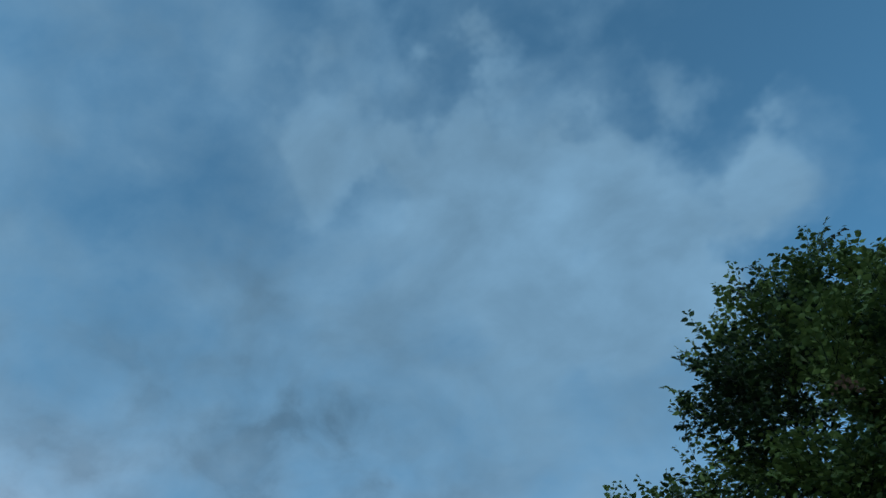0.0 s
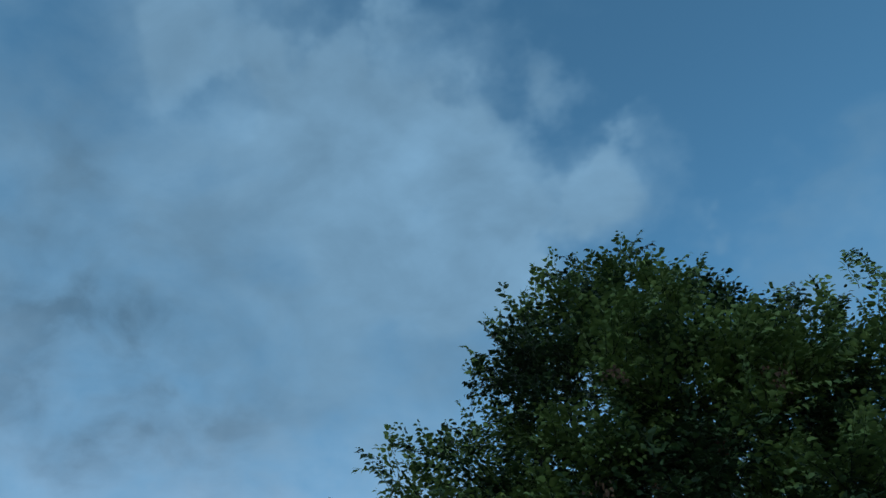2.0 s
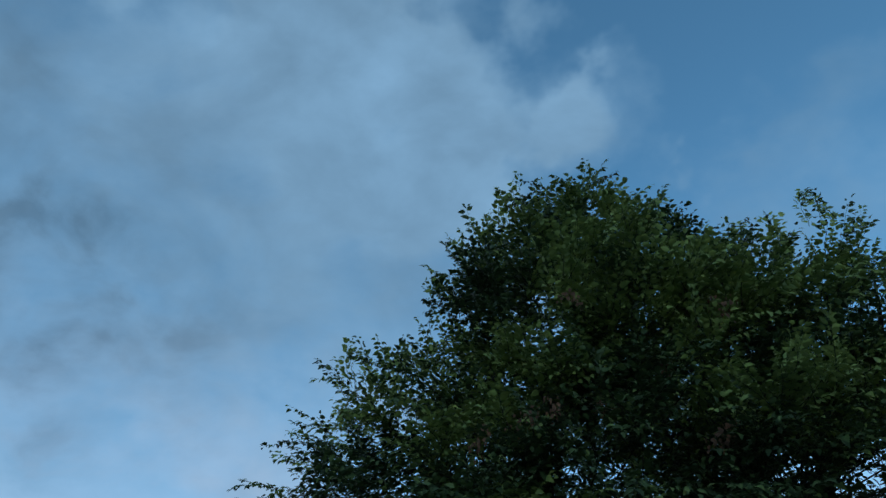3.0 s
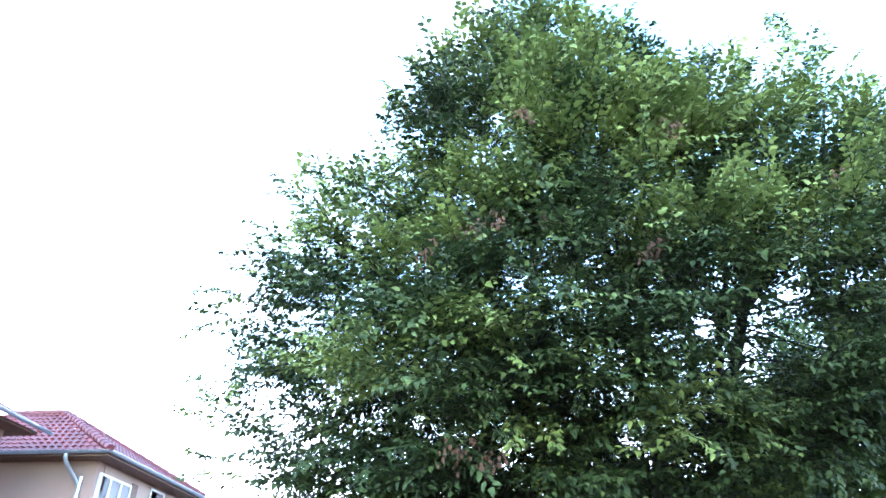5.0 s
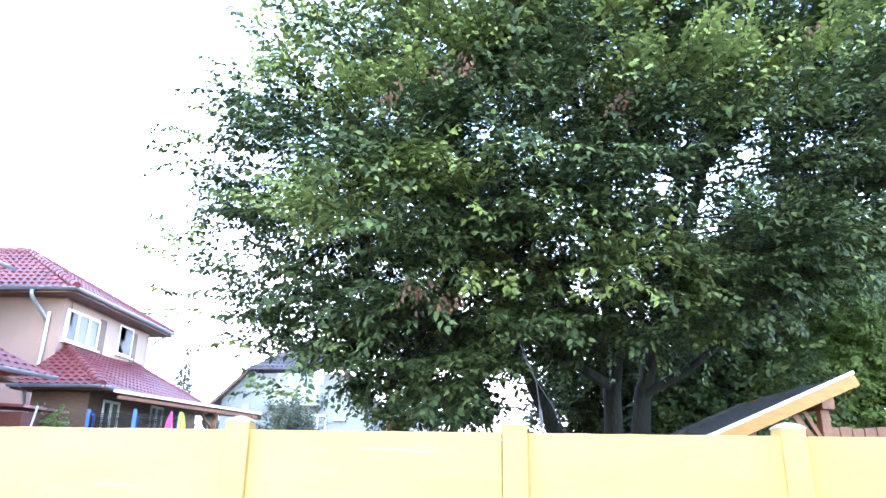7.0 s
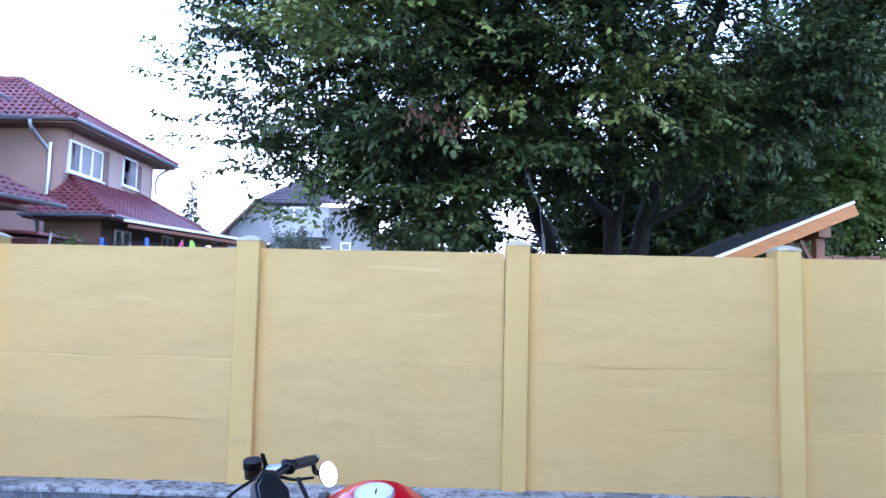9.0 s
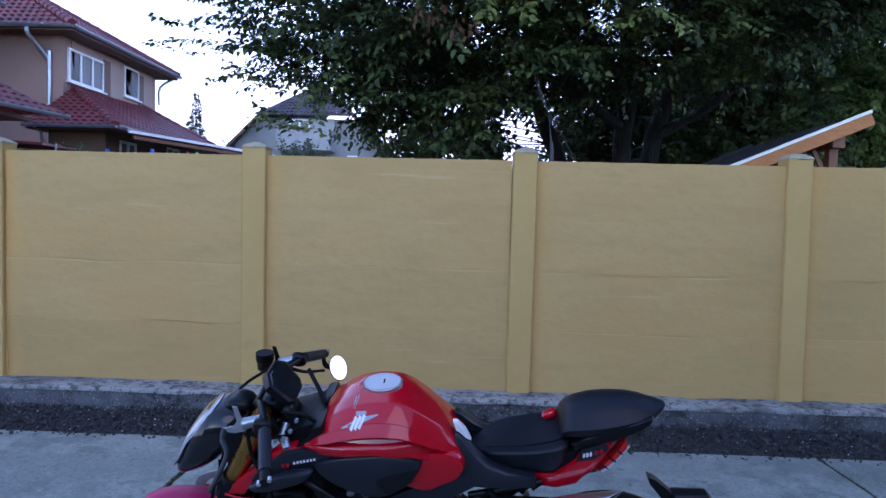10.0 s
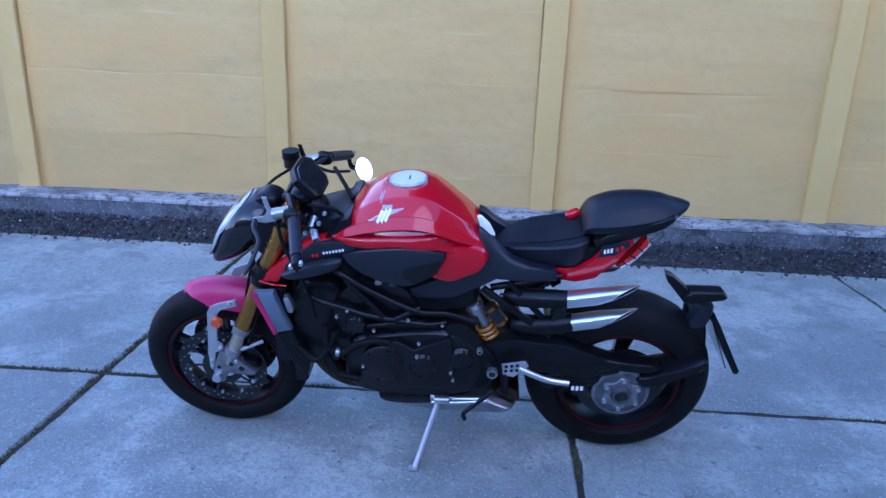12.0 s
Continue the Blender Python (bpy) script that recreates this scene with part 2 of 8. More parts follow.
concrete = weathered("weathered_concrete", (0.222, 0.25, 0.226),
                     [(0.55, 0.38, 0.6, (0.148, 0.174, 0.163), 0.9, 5), (1.6, 0.44, 0.62, (0.3, 0.327, 0.295), 0.85, 7), (4.5, 0.5, 0.62, (0.132, 0.152, 0.143), 0.65, 8), (42, 0.44, 0.64, (0.138, 0.158, 0.149), 0.5, 4), (95, 0.58, 0.67, (0.38, 0.41, 0.39), 0.5, 2), (24, 0.64, 0.69, (0.08, 0.09, 0.085), 0.75, 4), (170, 0.5, 0.64, (0.118, 0.136, 0.129), 0.45, 2), (1.1, 0.55, 0.7, (0.122, 0.139, 0.131), 0.55, 9), (70, 0.655, 0.7, (0.04, 0.045, 0.043), 0.8, 3), (9, 0.58, 0.72, (0.3, 0.325, 0.295), 0.55, 8)],
                     0.85, ((8, 0.4, 0.015), (60, 0.8, 0.006)), 0.06)
joint_dirt = surf("joint_dirt", (0.012, 0.011, 0.009), (0.022, 0.019, 0.015), 9, 0.95, bump=0.8, fine=120)
moss_green = surf("moss", (0.03, 0.035, 0.014), (0.055, 0.05, 0.022), 20, 0.95, bump=0.6, fine=200, island=0.35)
earth = surf("earth_and_grass", (0.07, 0.075, 0.035), (0.11, 0.085, 0.05), 0.6, 0.95, bump=0.6, fine=20, depth=0.03)
gravel_stone = surf("dark_gravel", (0.036, 0.036, 0.038), (0.018, 0.0175, 0.018), 8, 0.85, bump=0.5, fine=160, island=0.6)
pale_chip = surf("pale_stone_chip", (0.26, 0.275, 0.3), (0.14, 0.15, 0.165), 8, 0.85, bump=0.4, fine=160, island=0.5)
plinth_concrete = weathered("rough_plinth", (0.045, 0.046, 0.05), [(2.2, 0.42, 0.58, (0.1, 0.106, 0.112), 0.85, 6), (7, 0.48, 0.62, (0.02, 0.02, 0.021), 0.85, 6), (28, 0.52, 0.66, (0.13, 0.135, 0.145), 0.55, 4), (1.1, 0.5, 0.62, (0.115, 0.122, 0.135), 0.5, 7), (60, 0.6, 0.67, (0.3, 0.31, 0.33), 0.75, 3), (34, 0.64, 0.7, (0.012, 0.012, 0.012), 0.8, 3)], 0.92, ((14, 0.8, 0.02), (70, 0.7, 0.008)))
plinth_crust = weathered("pale_plinth_top", (0.3, 0.3, 0.29), [(3, 0.42, 0.6, (0.1, 0.1, 0.1), 0.8, 7), (16, 0.5, 0.62, (0.04, 0.04, 0.041), 0.8, 5), (60, 0.55, 0.66, (0.03, 0.03, 0.03), 0.7, 3)], 0.92, ((20, 0.7, 0.012), (90, 0.6, 0.005)))
ochre = weathered("ochre_wall_paint", (0.473, 0.298, 0.114),
                  [(0.6, 0.38, 0.62, (0.432, 0.262, 0.095), 0.7, 5), (2.0, 0.45, 0.65, (0.498, 0.314, 0.125), 0.45, 6, (0.45, 1, 1.6)), (5, 0.46, 0.68, (0.398, 0.242, 0.0912), 0.4, 7, (0.5, 1, 1.3)), (14, 0.48, 0.66, (0.415, 0.254, 0.095), 0.4, 5), (0.9, 0.5, 0.66, (0.498, 0.278, 0.095), 0.55, 6), (0.9, 0.58, 0.7, (0.373, 0.246, 0.0912), 0.45, 8, (0.6, 1, 1.3)),
                   (2.6, 0.62, 0.72, (0.531, 0.366, 0.19), 0.6, 5, (0.35, 1, 4.5)), (1.7, 0.6, 0.74, (0.332, 0.215, 0.0912), 0.38, 9, (0.6, 1, 1.3)), (9, 0.66, 0.75, (0.515, 0.358, 0.182), 0.45, 6, (0.25, 1, 3.0)), (26, 0.74, 0.79, (0.216, 0.143, 0.0684), 0.45, 3)],
                  0.8, ((4, 0.5, 0.014), (11, 0.5, 0.008), (40, 0.3, 0.0025)), 0.05, (0.8, 1, 1.25))
ochre_post = weathered("ochre_post_paint", (0.504, 0.316, 0.111), [(1.2, 0.4, 0.65, (0.47, 0.288, 0.0962), 0.7, 6), (6, 0.52, 0.7, (0.529, 0.348, 0.148), 0.4, 6), (4, 0.62, 0.72, (0.353, 0.237, 0.0962), 0.45, 8)], 0.8, ((6, 0.3, 0.01), (40, 0.15, 0.002)), 0.03)
# orange tint towards each panel's left edge, its reach broken by noise
t = ochre.node_tree
spot = t.nodes.new("ShaderNodeTexCoord")
along_x = t.nodes.new("ShaderNodeSeparateXYZ")
t.links.new(spot.outputs["Object"], along_x.inputs[0])
blot = t.nodes.new("ShaderNodeTexNoise")
blot.inputs["Scale"].default_value, blot.inputs["Detail"].default_value = 2.6, 6
t.links.new(spot.outputs["Object"], blot.inputs["Vector"])
reach = t.nodes.new("ShaderNodeMath")
reach.operation = "MULTIPLY_ADD"
reach.inputs[1].default_value = -0.34
t.links.new(blot.outputs["Fac"], reach.inputs[0])
t.links.new(along_x.outputs["X"], reach.inputs[2])
edge_tint = t.nodes.new("ShaderNodeMapRange")
edge_tint.interpolation_type = "SMOOTHSTEP"
for key, v in (("From Min", 0.02), ("From Max", -0.2), ("To Min", 0.0), ("To Max", 0.6)):
    edge_tint.inputs[key].default_value = v
t.links.new(reach.outputs[0], edge_tint.inputs["Value"])
edge_tinted = t.nodes.new("ShaderNodeMix")
edge_tinted.data_type = "RGBA"
edge_tinted.inputs["B"].default_value = (0.56, 0.3, 0.09, 1)
paint = t.nodes["Principled BSDF"].inputs["Base Color"]
t.links.new(paint.links[0].from_socket, edge_tinted.inputs["A"])
t.links.new(edge_tint.outputs[0], edge_tinted.inputs["Factor"])
t.links.new(edge_tinted.outputs["Result"], paint)
# orange of the light bounced between post and panel, held in this colour
orange_edge_glow = weathered("orange_bounce_light", (0.7, 0.34, 0.08), [(2.5, 0.4, 0.62, (0.68, 0.38, 0.12), 0.8, 6), (9, 0.58, 0.68, (0.35, 0.2, 0.08), 0.6, 6)], 0.8, ((30, 0.4, 0.004),))
wall_cream = surf("brown_wall_render", (0.15, 0.11, 0.09), (0.12, 0.09, 0.075), 0.8, 0.9, bump=0.3, fine=40, speckle=0.06)
cap_grey = surf("pale_cap_concrete", (0.4, 0.33, 0.2), (0.3, 0.27, 0.2), 9, 0.9, bump=0.5, fine=90)
roof_tile = surf("red_roof_tile", (0.1672, 0.022, 0.02592), (0.1188, 0.02, 0.02376), 1.5, 0.5, bump=0.2, fine=40, speckle=0.15, island=0.15)
pink_render = surf("salmon_render", (0.37, 0.219, 0.185), (0.335, 0.202, 0.172), 0.7, 0.9, bump=0.3, fine=40, speckle=0.06)
cream_render = surf("cream_render", (0.413, 0.284, 0.228), (0.378, 0.258, 0.211), 0.7, 0.9, bump=0.3, fine=40, speckle=0.06)
grey_render = surf("grey_render", (0.27, 0.27, 0.275), (0.21, 0.21, 0.215), 0.6, 0.92, bump=0.3, fine=30)
white_paint = surf("white_plastic", (0.8, 0.8, 0.79), (0.74, 0.74, 0.73), 3, 0.4, bump=0.05, speckle=0.03)
old_white = surf("old_white_paint", (0.36, 0.36, 0.37), (0.3, 0.3, 0.31), 1.5, 0.7, bump=0.1)
zinc = surf("zinc_gutter", (0.5, 0.52, 0.55), (0.4, 0.42, 0.45), 4, 0.35, metal=0.8, bump=0.05, speckle=0.1)
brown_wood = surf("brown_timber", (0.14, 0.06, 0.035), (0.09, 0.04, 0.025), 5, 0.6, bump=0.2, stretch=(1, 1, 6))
old_tile = surf("old_weathered_tile", (0.17, 0.14, 0.16), (0.11, 0.095, 0.11), 2, 0.8, bump=0.3, fine=30, island=0.2)
orange_wood = surf("orange_stained_timber", (0.46, 0.15, 0.028), (0.36, 0.11, 0.022), 4, 0.5, bump=0.25, fine=30, stretch=(1, 8, 8))
red_wood = surf("red_stained_timber", (0.2, 0.065, 0.03), (0.14, 0.045, 0.024), 4, 0.55, bump=0.25, fine=30)
shingle_dark = surf("dark_bitumen_shingle", (0.026, 0.027, 0.034), (0.04, 0.04, 0.046), 3, 0.85, bump=0.5, fine=120, island=0.25)
bark = surf("grey_brown_bark", (0.022, 0.017, 0.014), (0.01, 0.008, 0.007), 6, 0.95, bump=1.0, fine=30, depth=0.03, stretch=(1, 1, 0.25))
window_glass = surf("window_glass", (0.09, 0.105, 0.12), (0.13, 0.15, 0.165), 1, 0.4, bump=0, speckle=0.02, spec=0.9)
blue_foam = surf("blue_foam_sleeve", (0.015, 0.12, 0.5), (0.012, 0.1, 0.42), 5, 0.5, bump=0.05)
net_black = surf("black_safety_net", (0.012, 0.012, 0.014), None, 5, 0.8, bump=0.1)
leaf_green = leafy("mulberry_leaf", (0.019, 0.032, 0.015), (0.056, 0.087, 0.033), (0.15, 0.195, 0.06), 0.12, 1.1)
# paler copy of the leaf green: young growth plus the light on it
leaf_young_lit = leafy("lit_young_mulberry_leaf", (0.1, 0.138, 0.044), (0.185, 0.235, 0.07), (0.245, 0.295, 0.09), 0.15, 1.6)
leaf_fine = leafy("acacia_leaf", (0.05, 0.09, 0.028), (0.11, 0.18, 0.05), (0.18, 0.24, 0.07), 0.36)
leaf_dry = leafy("dry_leaf", (0.06, 0.026, 0.016), (0.11, 0.048, 0.028), (0.17, 0.08, 0.045), 0.15)
leaf_grey = leafy("grey_green_leaf", (0.045, 0.055, 0.036), (0.09, 0.105, 0.07), (0.14, 0.155, 0.1), 0.25)
needle = leafy("spruce_needle", (0.012, 0.03, 0.016), (0.025, 0.05, 0.025), (0.04, 0.07, 0.03), 0.1)


# ---- building helpers ----
def finish(name, bm, material, parent=None, label="", smooth=None):
    """Links a bmesh as one mesh object; smooth: angle in degrees above which edges stay sharp."""
    me = bpy.data.meshes.new(name)
    bm.normal_update()
    bm.to_mesh(me)
    bm.free()
    me.materials.append(material)
    if smooth:
        me.polygons.foreach_set("use_smooth", [True] * len(me.polygons))
        me.set_sharp_from_angle(angle=radians(smooth))
    ob = new(name, me)
    if parent is not None:
        ob.parent = parent
    if label:
        tagged(ob, label)
    return ob


part = finish


def empty(name, label, category, group="", kind="", at=None):
    ob = new(name)
    tagged(ob, label, category, group, kind)
    if at is not None:
        ob.matrix_world = at
    return ob


def put_box(bm, x0, x1, y0, y1, z0, z1, bevel=0.0):
    r = bmesh.ops.create_cube(bm, size=1, matrix=Matrix.LocRotScale(((x0 + x1) / 2, (y0 + y1) / 2, (z0 + z1) / 2), None, (x1 - x0, y1 - y0, z1 - z0)))
    if bevel:
        edges = list({e for v in r["verts"] for e in v.link_edges})
        bmesh.ops.bevel(bm, geom=edges, offset=bevel, segments=2, affect="EDGES", clamp_overlap=True)


def box(x0, x1, y0, y1, z0, z1, bevel=0.0):
    bm = bmesh.new()
    put_box(bm, x0, x1, y0, y1, z0, z1, bevel)
    return bm


def spline(points, steps=6):
    """A Catmull-Rom run through the points."""
    p = [Vector(v) for v in points]
    p = [p[0] * 2 - p[1], *p, p[-1] * 2 - p[-2]]
    run = []
    for i in range(1, len(p) - 2):
        for k in range(steps):
            s = k / steps
            run.append(0.5 * (2 * p[i] + (p[i + 1] - p[i - 1]) * s + (2 * p[i - 1] - 5 * p[i] + 4 * p[i + 1] - p[i + 2]) * s * s + (3 * p[i] - p[i - 1] - 3 * p[i + 1] + p[i + 2]) * s ** 3))
    return run + [p[-2]]


def put_tube(bm, points, r0, r1=None, seg=10, steps=5, caps=True, curved=True):
    """A round bar along points, from radius r0 to r1."""
    r1 = r0 if r1 is None else r1
    run = spline(points, steps) if curved and len(points) > 2 else [Vector(v) for v in points]
    side = None
    rings = []
    for i, c in enumerate(run):
        way = (run[min(i + 1, len(run) - 1)] - run[max(i - 1, 0)]).normalized()
        if side is None:
            side = way.orthogonal().normalized()
        side = (side - way * side.dot(way)).normalized()
        up = way.cross(side)
        r = r0 + (r1 - r0) * i / max(len(run) - 1, 1)
        rings.append([bm.verts.new(c + (side * math.cos(a) + up * math.sin(a)) * r) for a in (2 * math.pi * k / seg for k in range(seg))])
    for a, b in zip(rings, rings[1:]):
        for k in range(seg):
            bm.faces.new((a[k], a[(k + 1) % seg], b[(k + 1) % seg], b[k]))
    if caps:
        bm.faces.new(rings[0][::-1])
        bm.faces.new(rings[-1])


def tube(points, r0, r1=None, seg=10, steps=5, curved=True):
    bm = bmesh.new()
    put_tube(bm, points, r0, r1, seg, steps, True, curved)
    return bm


def put_strip(bm, a, b, c, d):
    bm.faces.new([bm.verts.new(v) for v in (a, b, c, d)])


def soup(name, verts, faces, material, parent, label="", kind="", smooth=False):
    me = bpy.data.meshes.new(name)
    me.from_pydata(verts, [], faces)
    me.materials.append(material)
    if smooth:
        me.polygons.foreach_set("use_smooth", [True] * len(me.polygons))
    ob = new(name, me)
    if parent is not None:
        ob.parent = parent
    return tagged(ob, label, kind=kind)


# ---- ground: one sheet to the horizon, a yard of concrete slabs, a gravel strip, the fence ----
bm = bmesh.new()
put_strip(bm, (-2500, -2500, -0.09), (2500, -2500, -0.09), (2500, 2500, -0.09), (-2500, 2500, -0.09))
tagged(finish("ground", bm, earth), "bare earth and rough grass of the gardens", "ground", kind="structure")

YARD_EDGE, JOINT = 4.75, 0.02
pavement = tagged(finish("pavement", box(-9.5, 11.0, -7.4, YARD_EDGE, -0.085, -0.009), joint_dirt), "dark earth bed under the concrete slabs of the yard", "pavement", kind="structure")

# gravel strip between slabs and plinth, as a lumpy bed with loose stones on it
rng = np.random.default_rng(5)
bm = bmesh.new()
cols, rows_ = 150, 8
grid = [[bm.verts.new((-9.5 + 20.5 * i / cols, YARD_EDGE - 0.01 + 0.56 * j / rows_, -0.02 + 0.03 * j / rows_ + 0.018 * noise.noise((i * 0.9, j * 0.9, 3)))) for j in range(rows_ + 1)] for i in range(cols + 1)]
for i in range(cols):
    for j in range(rows_):
        bm.faces.new((grid[i][j], grid[i + 1][j], grid[i + 1][j + 1], grid[i][j + 1]))
gravel_strip = tagged(finish("gravel_strip", bm, gravel_stone, smooth=60), "dark gravel strip along the foot of the fence plinth", "gravel", kind="structure")
ico = bmesh.new()
bmesh.ops.create_icosphere(ico, subdivisions=1, radius=1)
ico_v = np.array([v.co[:] for v in ico.verts])
ico_f = [[v.index for v in f.verts] for f in ico.faces]
ico.free()
sv, sf = [], []
for i in range(7000):
    r = rng.uniform(0.005, 0.0135) * (1.5 if rng.random() < 0.08 else 1)
    x, y = rng.uniform(-4.6, 5.0), rng.uniform(YARD_EDGE - 0.01, 5.26)
    if rng.random() < 0.05:
        y = YARD_EDGE - abs(rng.normal(0, 0.05))
    z = -0.004 + 0.03 * (y - YARD_EDGE) / 0.5 + rng.uniform(0, 0.014) if y > YARD_EDGE - 0.012 else 0.004
    q = ico_v * (1 + 0.28 * rng.standard_normal((12, 1))) * r * rng.uniform(0.6, 1.2, 3) + (x, y, z)
    k = len(sv)
    sv.extend(map(tuple, q))
    sf.extend([[a + k for a in f] for f in ico_f])
pale = rng.random(7000) < 0.035
pv, pf = [], []
for i in np.flatnonzero(pale):
    k = len(pv)
    m = np.mean(sv[i * 12:i * 12 + 12], axis=0)
    pv.extend(tuple(m + (np.array(v) - m) * 0.6 + (0, 0, 0.008)) for v in sv[i * 12:i * 12 + 12])
    pf.extend([[a + k for a in f] for f in ico_f])
tagged(soup("pale_gravel", pv, pf, pale_chip, None, "pale stone chips scattered over the dark gravel", kind="stuff"), category="gravel")
tagged(soup("gravel", sv, sf, gravel_stone, None, "loose dark gravel stones along the fence plinth", kind="stuff"), category="gravel")

# moss and grass tufts in the slab joints
XJ = [-1.30 + 2.0 * i for i in range(-4, 7)]
YJ = [YARD_EDGE, 2.83, 0.83, -1.17, -3.17, -5.17, -7.2]
sv, sf = [], []
for i in range(13000):
    along_x = rng.random() < 0.45
    if along_x:
        x, y = rng.uniform(-3.5, 3.6), 2.83 + rng.normal(0, 0.008)
        thick = noise.noise((x * 2.3, 7, 0)) + (0.12 if x < -0.3 else -0.2)
    else:
        x = (-1.30, 0.70, 2.70)[rng.integers(3)]
        y = rng.uniform(1.2, YARD_EDGE)
        thick = noise.noise((x * 9, y * 1.5, 2)) + (0.32 if x < 0 else -0.1)
        x += rng.normal(0, 0.012 if x < 0 else 0.008)
    thick += 0.7 * math.exp(-((x + 1.3) ** 2 + (y - 2.83) ** 2) / 0.03)
    if thick > 0.6:
        x, y = x + rng.normal(0, 0.012), y + rng.normal(0, 0.012)
    if thick < -0.22:
        continue
    h = rng.uniform(0.006, 0.02) * min(0.9, max(0.3, 0.5 + thick)) * (0.7 if along_x else 1.0)
    a, w = rng.uniform(0, 6.28), rng.uniform(0.003, 0.009)
    lean_x, lean_y = rng.normal(0, 0.012, 2)
    k = len(sv)
    c, s = math.cos(a) * w, math.sin(a) * w
    sv.extend([(x - c, y - s, -0.011), (x + c, y + s, -0.011), (x + s * 1.2, y - c * 1.2, -0.01), (x + lean_x, y + lean_y, -0.008 + h)])
    sf.extend([(k, k + 1, k + 3), (k + 1, k + 2, k + 3), (k + 2, k, k + 3)])
tagged(soup("joint_moss", sv, sf, moss_green, None, "moss and tiny weeds growing in the slab joints", kind="stuff"), category="moss")

# unseen rendered walls, added behind the camera and along the east to block light
for name, (*run, top) in (("wall_south", (-9.5, 4.75, -6.9, -6.6, 3.2)), ("wall_east", (4.45, 4.75, -6.6, 3.7, 4.8))):
    tagged(finish(name, box(*run, -0.09, top, 0.01), wall_cream), "unseen plain brown wall added to block light from the yard", "wall", kind="structure")

# ---- panel fence ----
POSTS = [-1.335 + 2.1 * i for i in range(-4, 7)]
fence = empty("fence", "ochre-painted concrete panel fence standing on a rough grey plinth", "fence")


def rough_block(x0, x1, y0, y1, z0, z1, nx, amount, seed, drop=0.0):
    """A long cast block with uneven faces and a crumbling top edge."""
    bm = bmesh.new()
    ring = [(y0, z0), (y0, z0 + (z1 - z0) * 0.35), (y0, z0 + (z1 - z0) * 0.7), (y0, z1 - 0.012), (y0 + 0.012, z1), (y0 + (y1 - y0) * 0.25, z1), (y0 + (y1 - y0) * 0.6, z1), (y1, z1), (y1, z0)]
    rows = []
    for i in range(nx + 1):
        x = x0 + (x1 - x0) * i / nx
        rows.append([bm.verts.new((x, y + amount * noise.noise((x * 6, y * 9 + seed, z * 9)), z + amount * 0.7 * noise.noise((x * 5 + 9, y * 9, z * 9 + seed)) - drop * max(0, noise.noise((x * 2.5, seed, 1)) - 0.15) * (z > z0 + 0.8 * (z1 - z0)))) for y, z in ring])
    for a, b in zip(rows, rows[1:]):
        for k in range(len(ring)):
            bm.faces.new((a[k], a[(k + 1) % len(ring)], b[(k + 1) % len(ring)], b[k]))
    bm.faces.new(rows[0][::-1])
    bm.faces.new(rows[-1])
    bmesh.ops.recalc_face_normals(bm, faces=bm.faces)
    return bm


plinth = part("plinth", rough_block(-9.5, 11.0, 5.265, 5.62, -0.1, 0.15, 420, 0.012, 3, 0.02), plinth_concrete, fence, "dark stained cast plinth")
part("plinth_top", rough_block(-9.5, 11.0, 5.258, 5.60, 0.146, 0.176, 420, 0.012, 8, 0.03), plinth_crust, plinth, "pale crumbling mortar crust")


def post_mesh():
    bm = bmesh.new()
    n = 14
    ring = [(-0.093, -0.088), (-0.086, -0.098), (0.086, -0.098), (0.093, -0.088), (0.093, 0.012), (0.125, 0.014), (0.125, 0.085), (-0.125, 0.085), (-0.125, 0.014), (-0.093, 0.012)]
    rows = []
    for i in range(n + 1):
        z = 0.165 + (2.04 - 0.165) * i / n
        rows.append([bm.verts.new((max(-0.093, min(0.093, x)) if z > 1.9 else x + 0.003 * noise.noise((x * 30, z * 3, 1)), y + 0.003 * noise.noise((x * 30, z * 3, 5)), z)) for x, y in ring])
    for a, b in zip(rows, rows[1:]):
        for k in range(10):
            bm.faces.new((a[k], a[(k + 1) % 10], b[(k + 1) % 10], b[k]))
    bm.faces.new(rows[-1])
    return bm


def cap_mesh():
    bm = bmesh.new()
    levels = [(0.0, 0.096, 0.1), (0.008, 0.097, 0.101), (0.02, 0.086, 0.09), (0.038, 0.058, 0.062), (0.05, 0.026, 0.03), (0.053, 0.01, 0.012)]
    rows = []
    for z, a, b in levels:
        rows.append([bm.verts.new((x * a, y * b, z + 0.004 * noise.noise((x * 3, y * 3, z * 40)))) for x, y in ((-1, -1), (0, -1.03), (1, -1), (1, 1), (-1, 1))])
    for a, b in zip(rows, rows[1:]):
        for k in range(5):
            bm.faces.new((a[k], a[(k + 1) % 5], b[(k + 1) % 5], b[k]))
    bm.faces.new(rows[-1])
    return bm


first_post = part("post", post_mesh(), ochre_post, fence)
first_cap = part("cap", cap_mesh(), cap_grey, first_post, "pale weathered pyramid cap")
first_cap.location = (0, 0, 2.038)
first_post.location = (POSTS[0], 5.6, 0)
for i, x in enumerate(POSTS[1:]):
    p = new("post", first_post.data)
    p.parent, p.location = fence, (x, 5.6, 0)
    p.rotation_euler = (0.004 * math.sin(i * 2.1), 0.006 * math.sin(i * 1.7 + 1), 0)
    c = new("cap", first_cap.data)
    c.parent, c.location = p, (0, 0, 2.038)


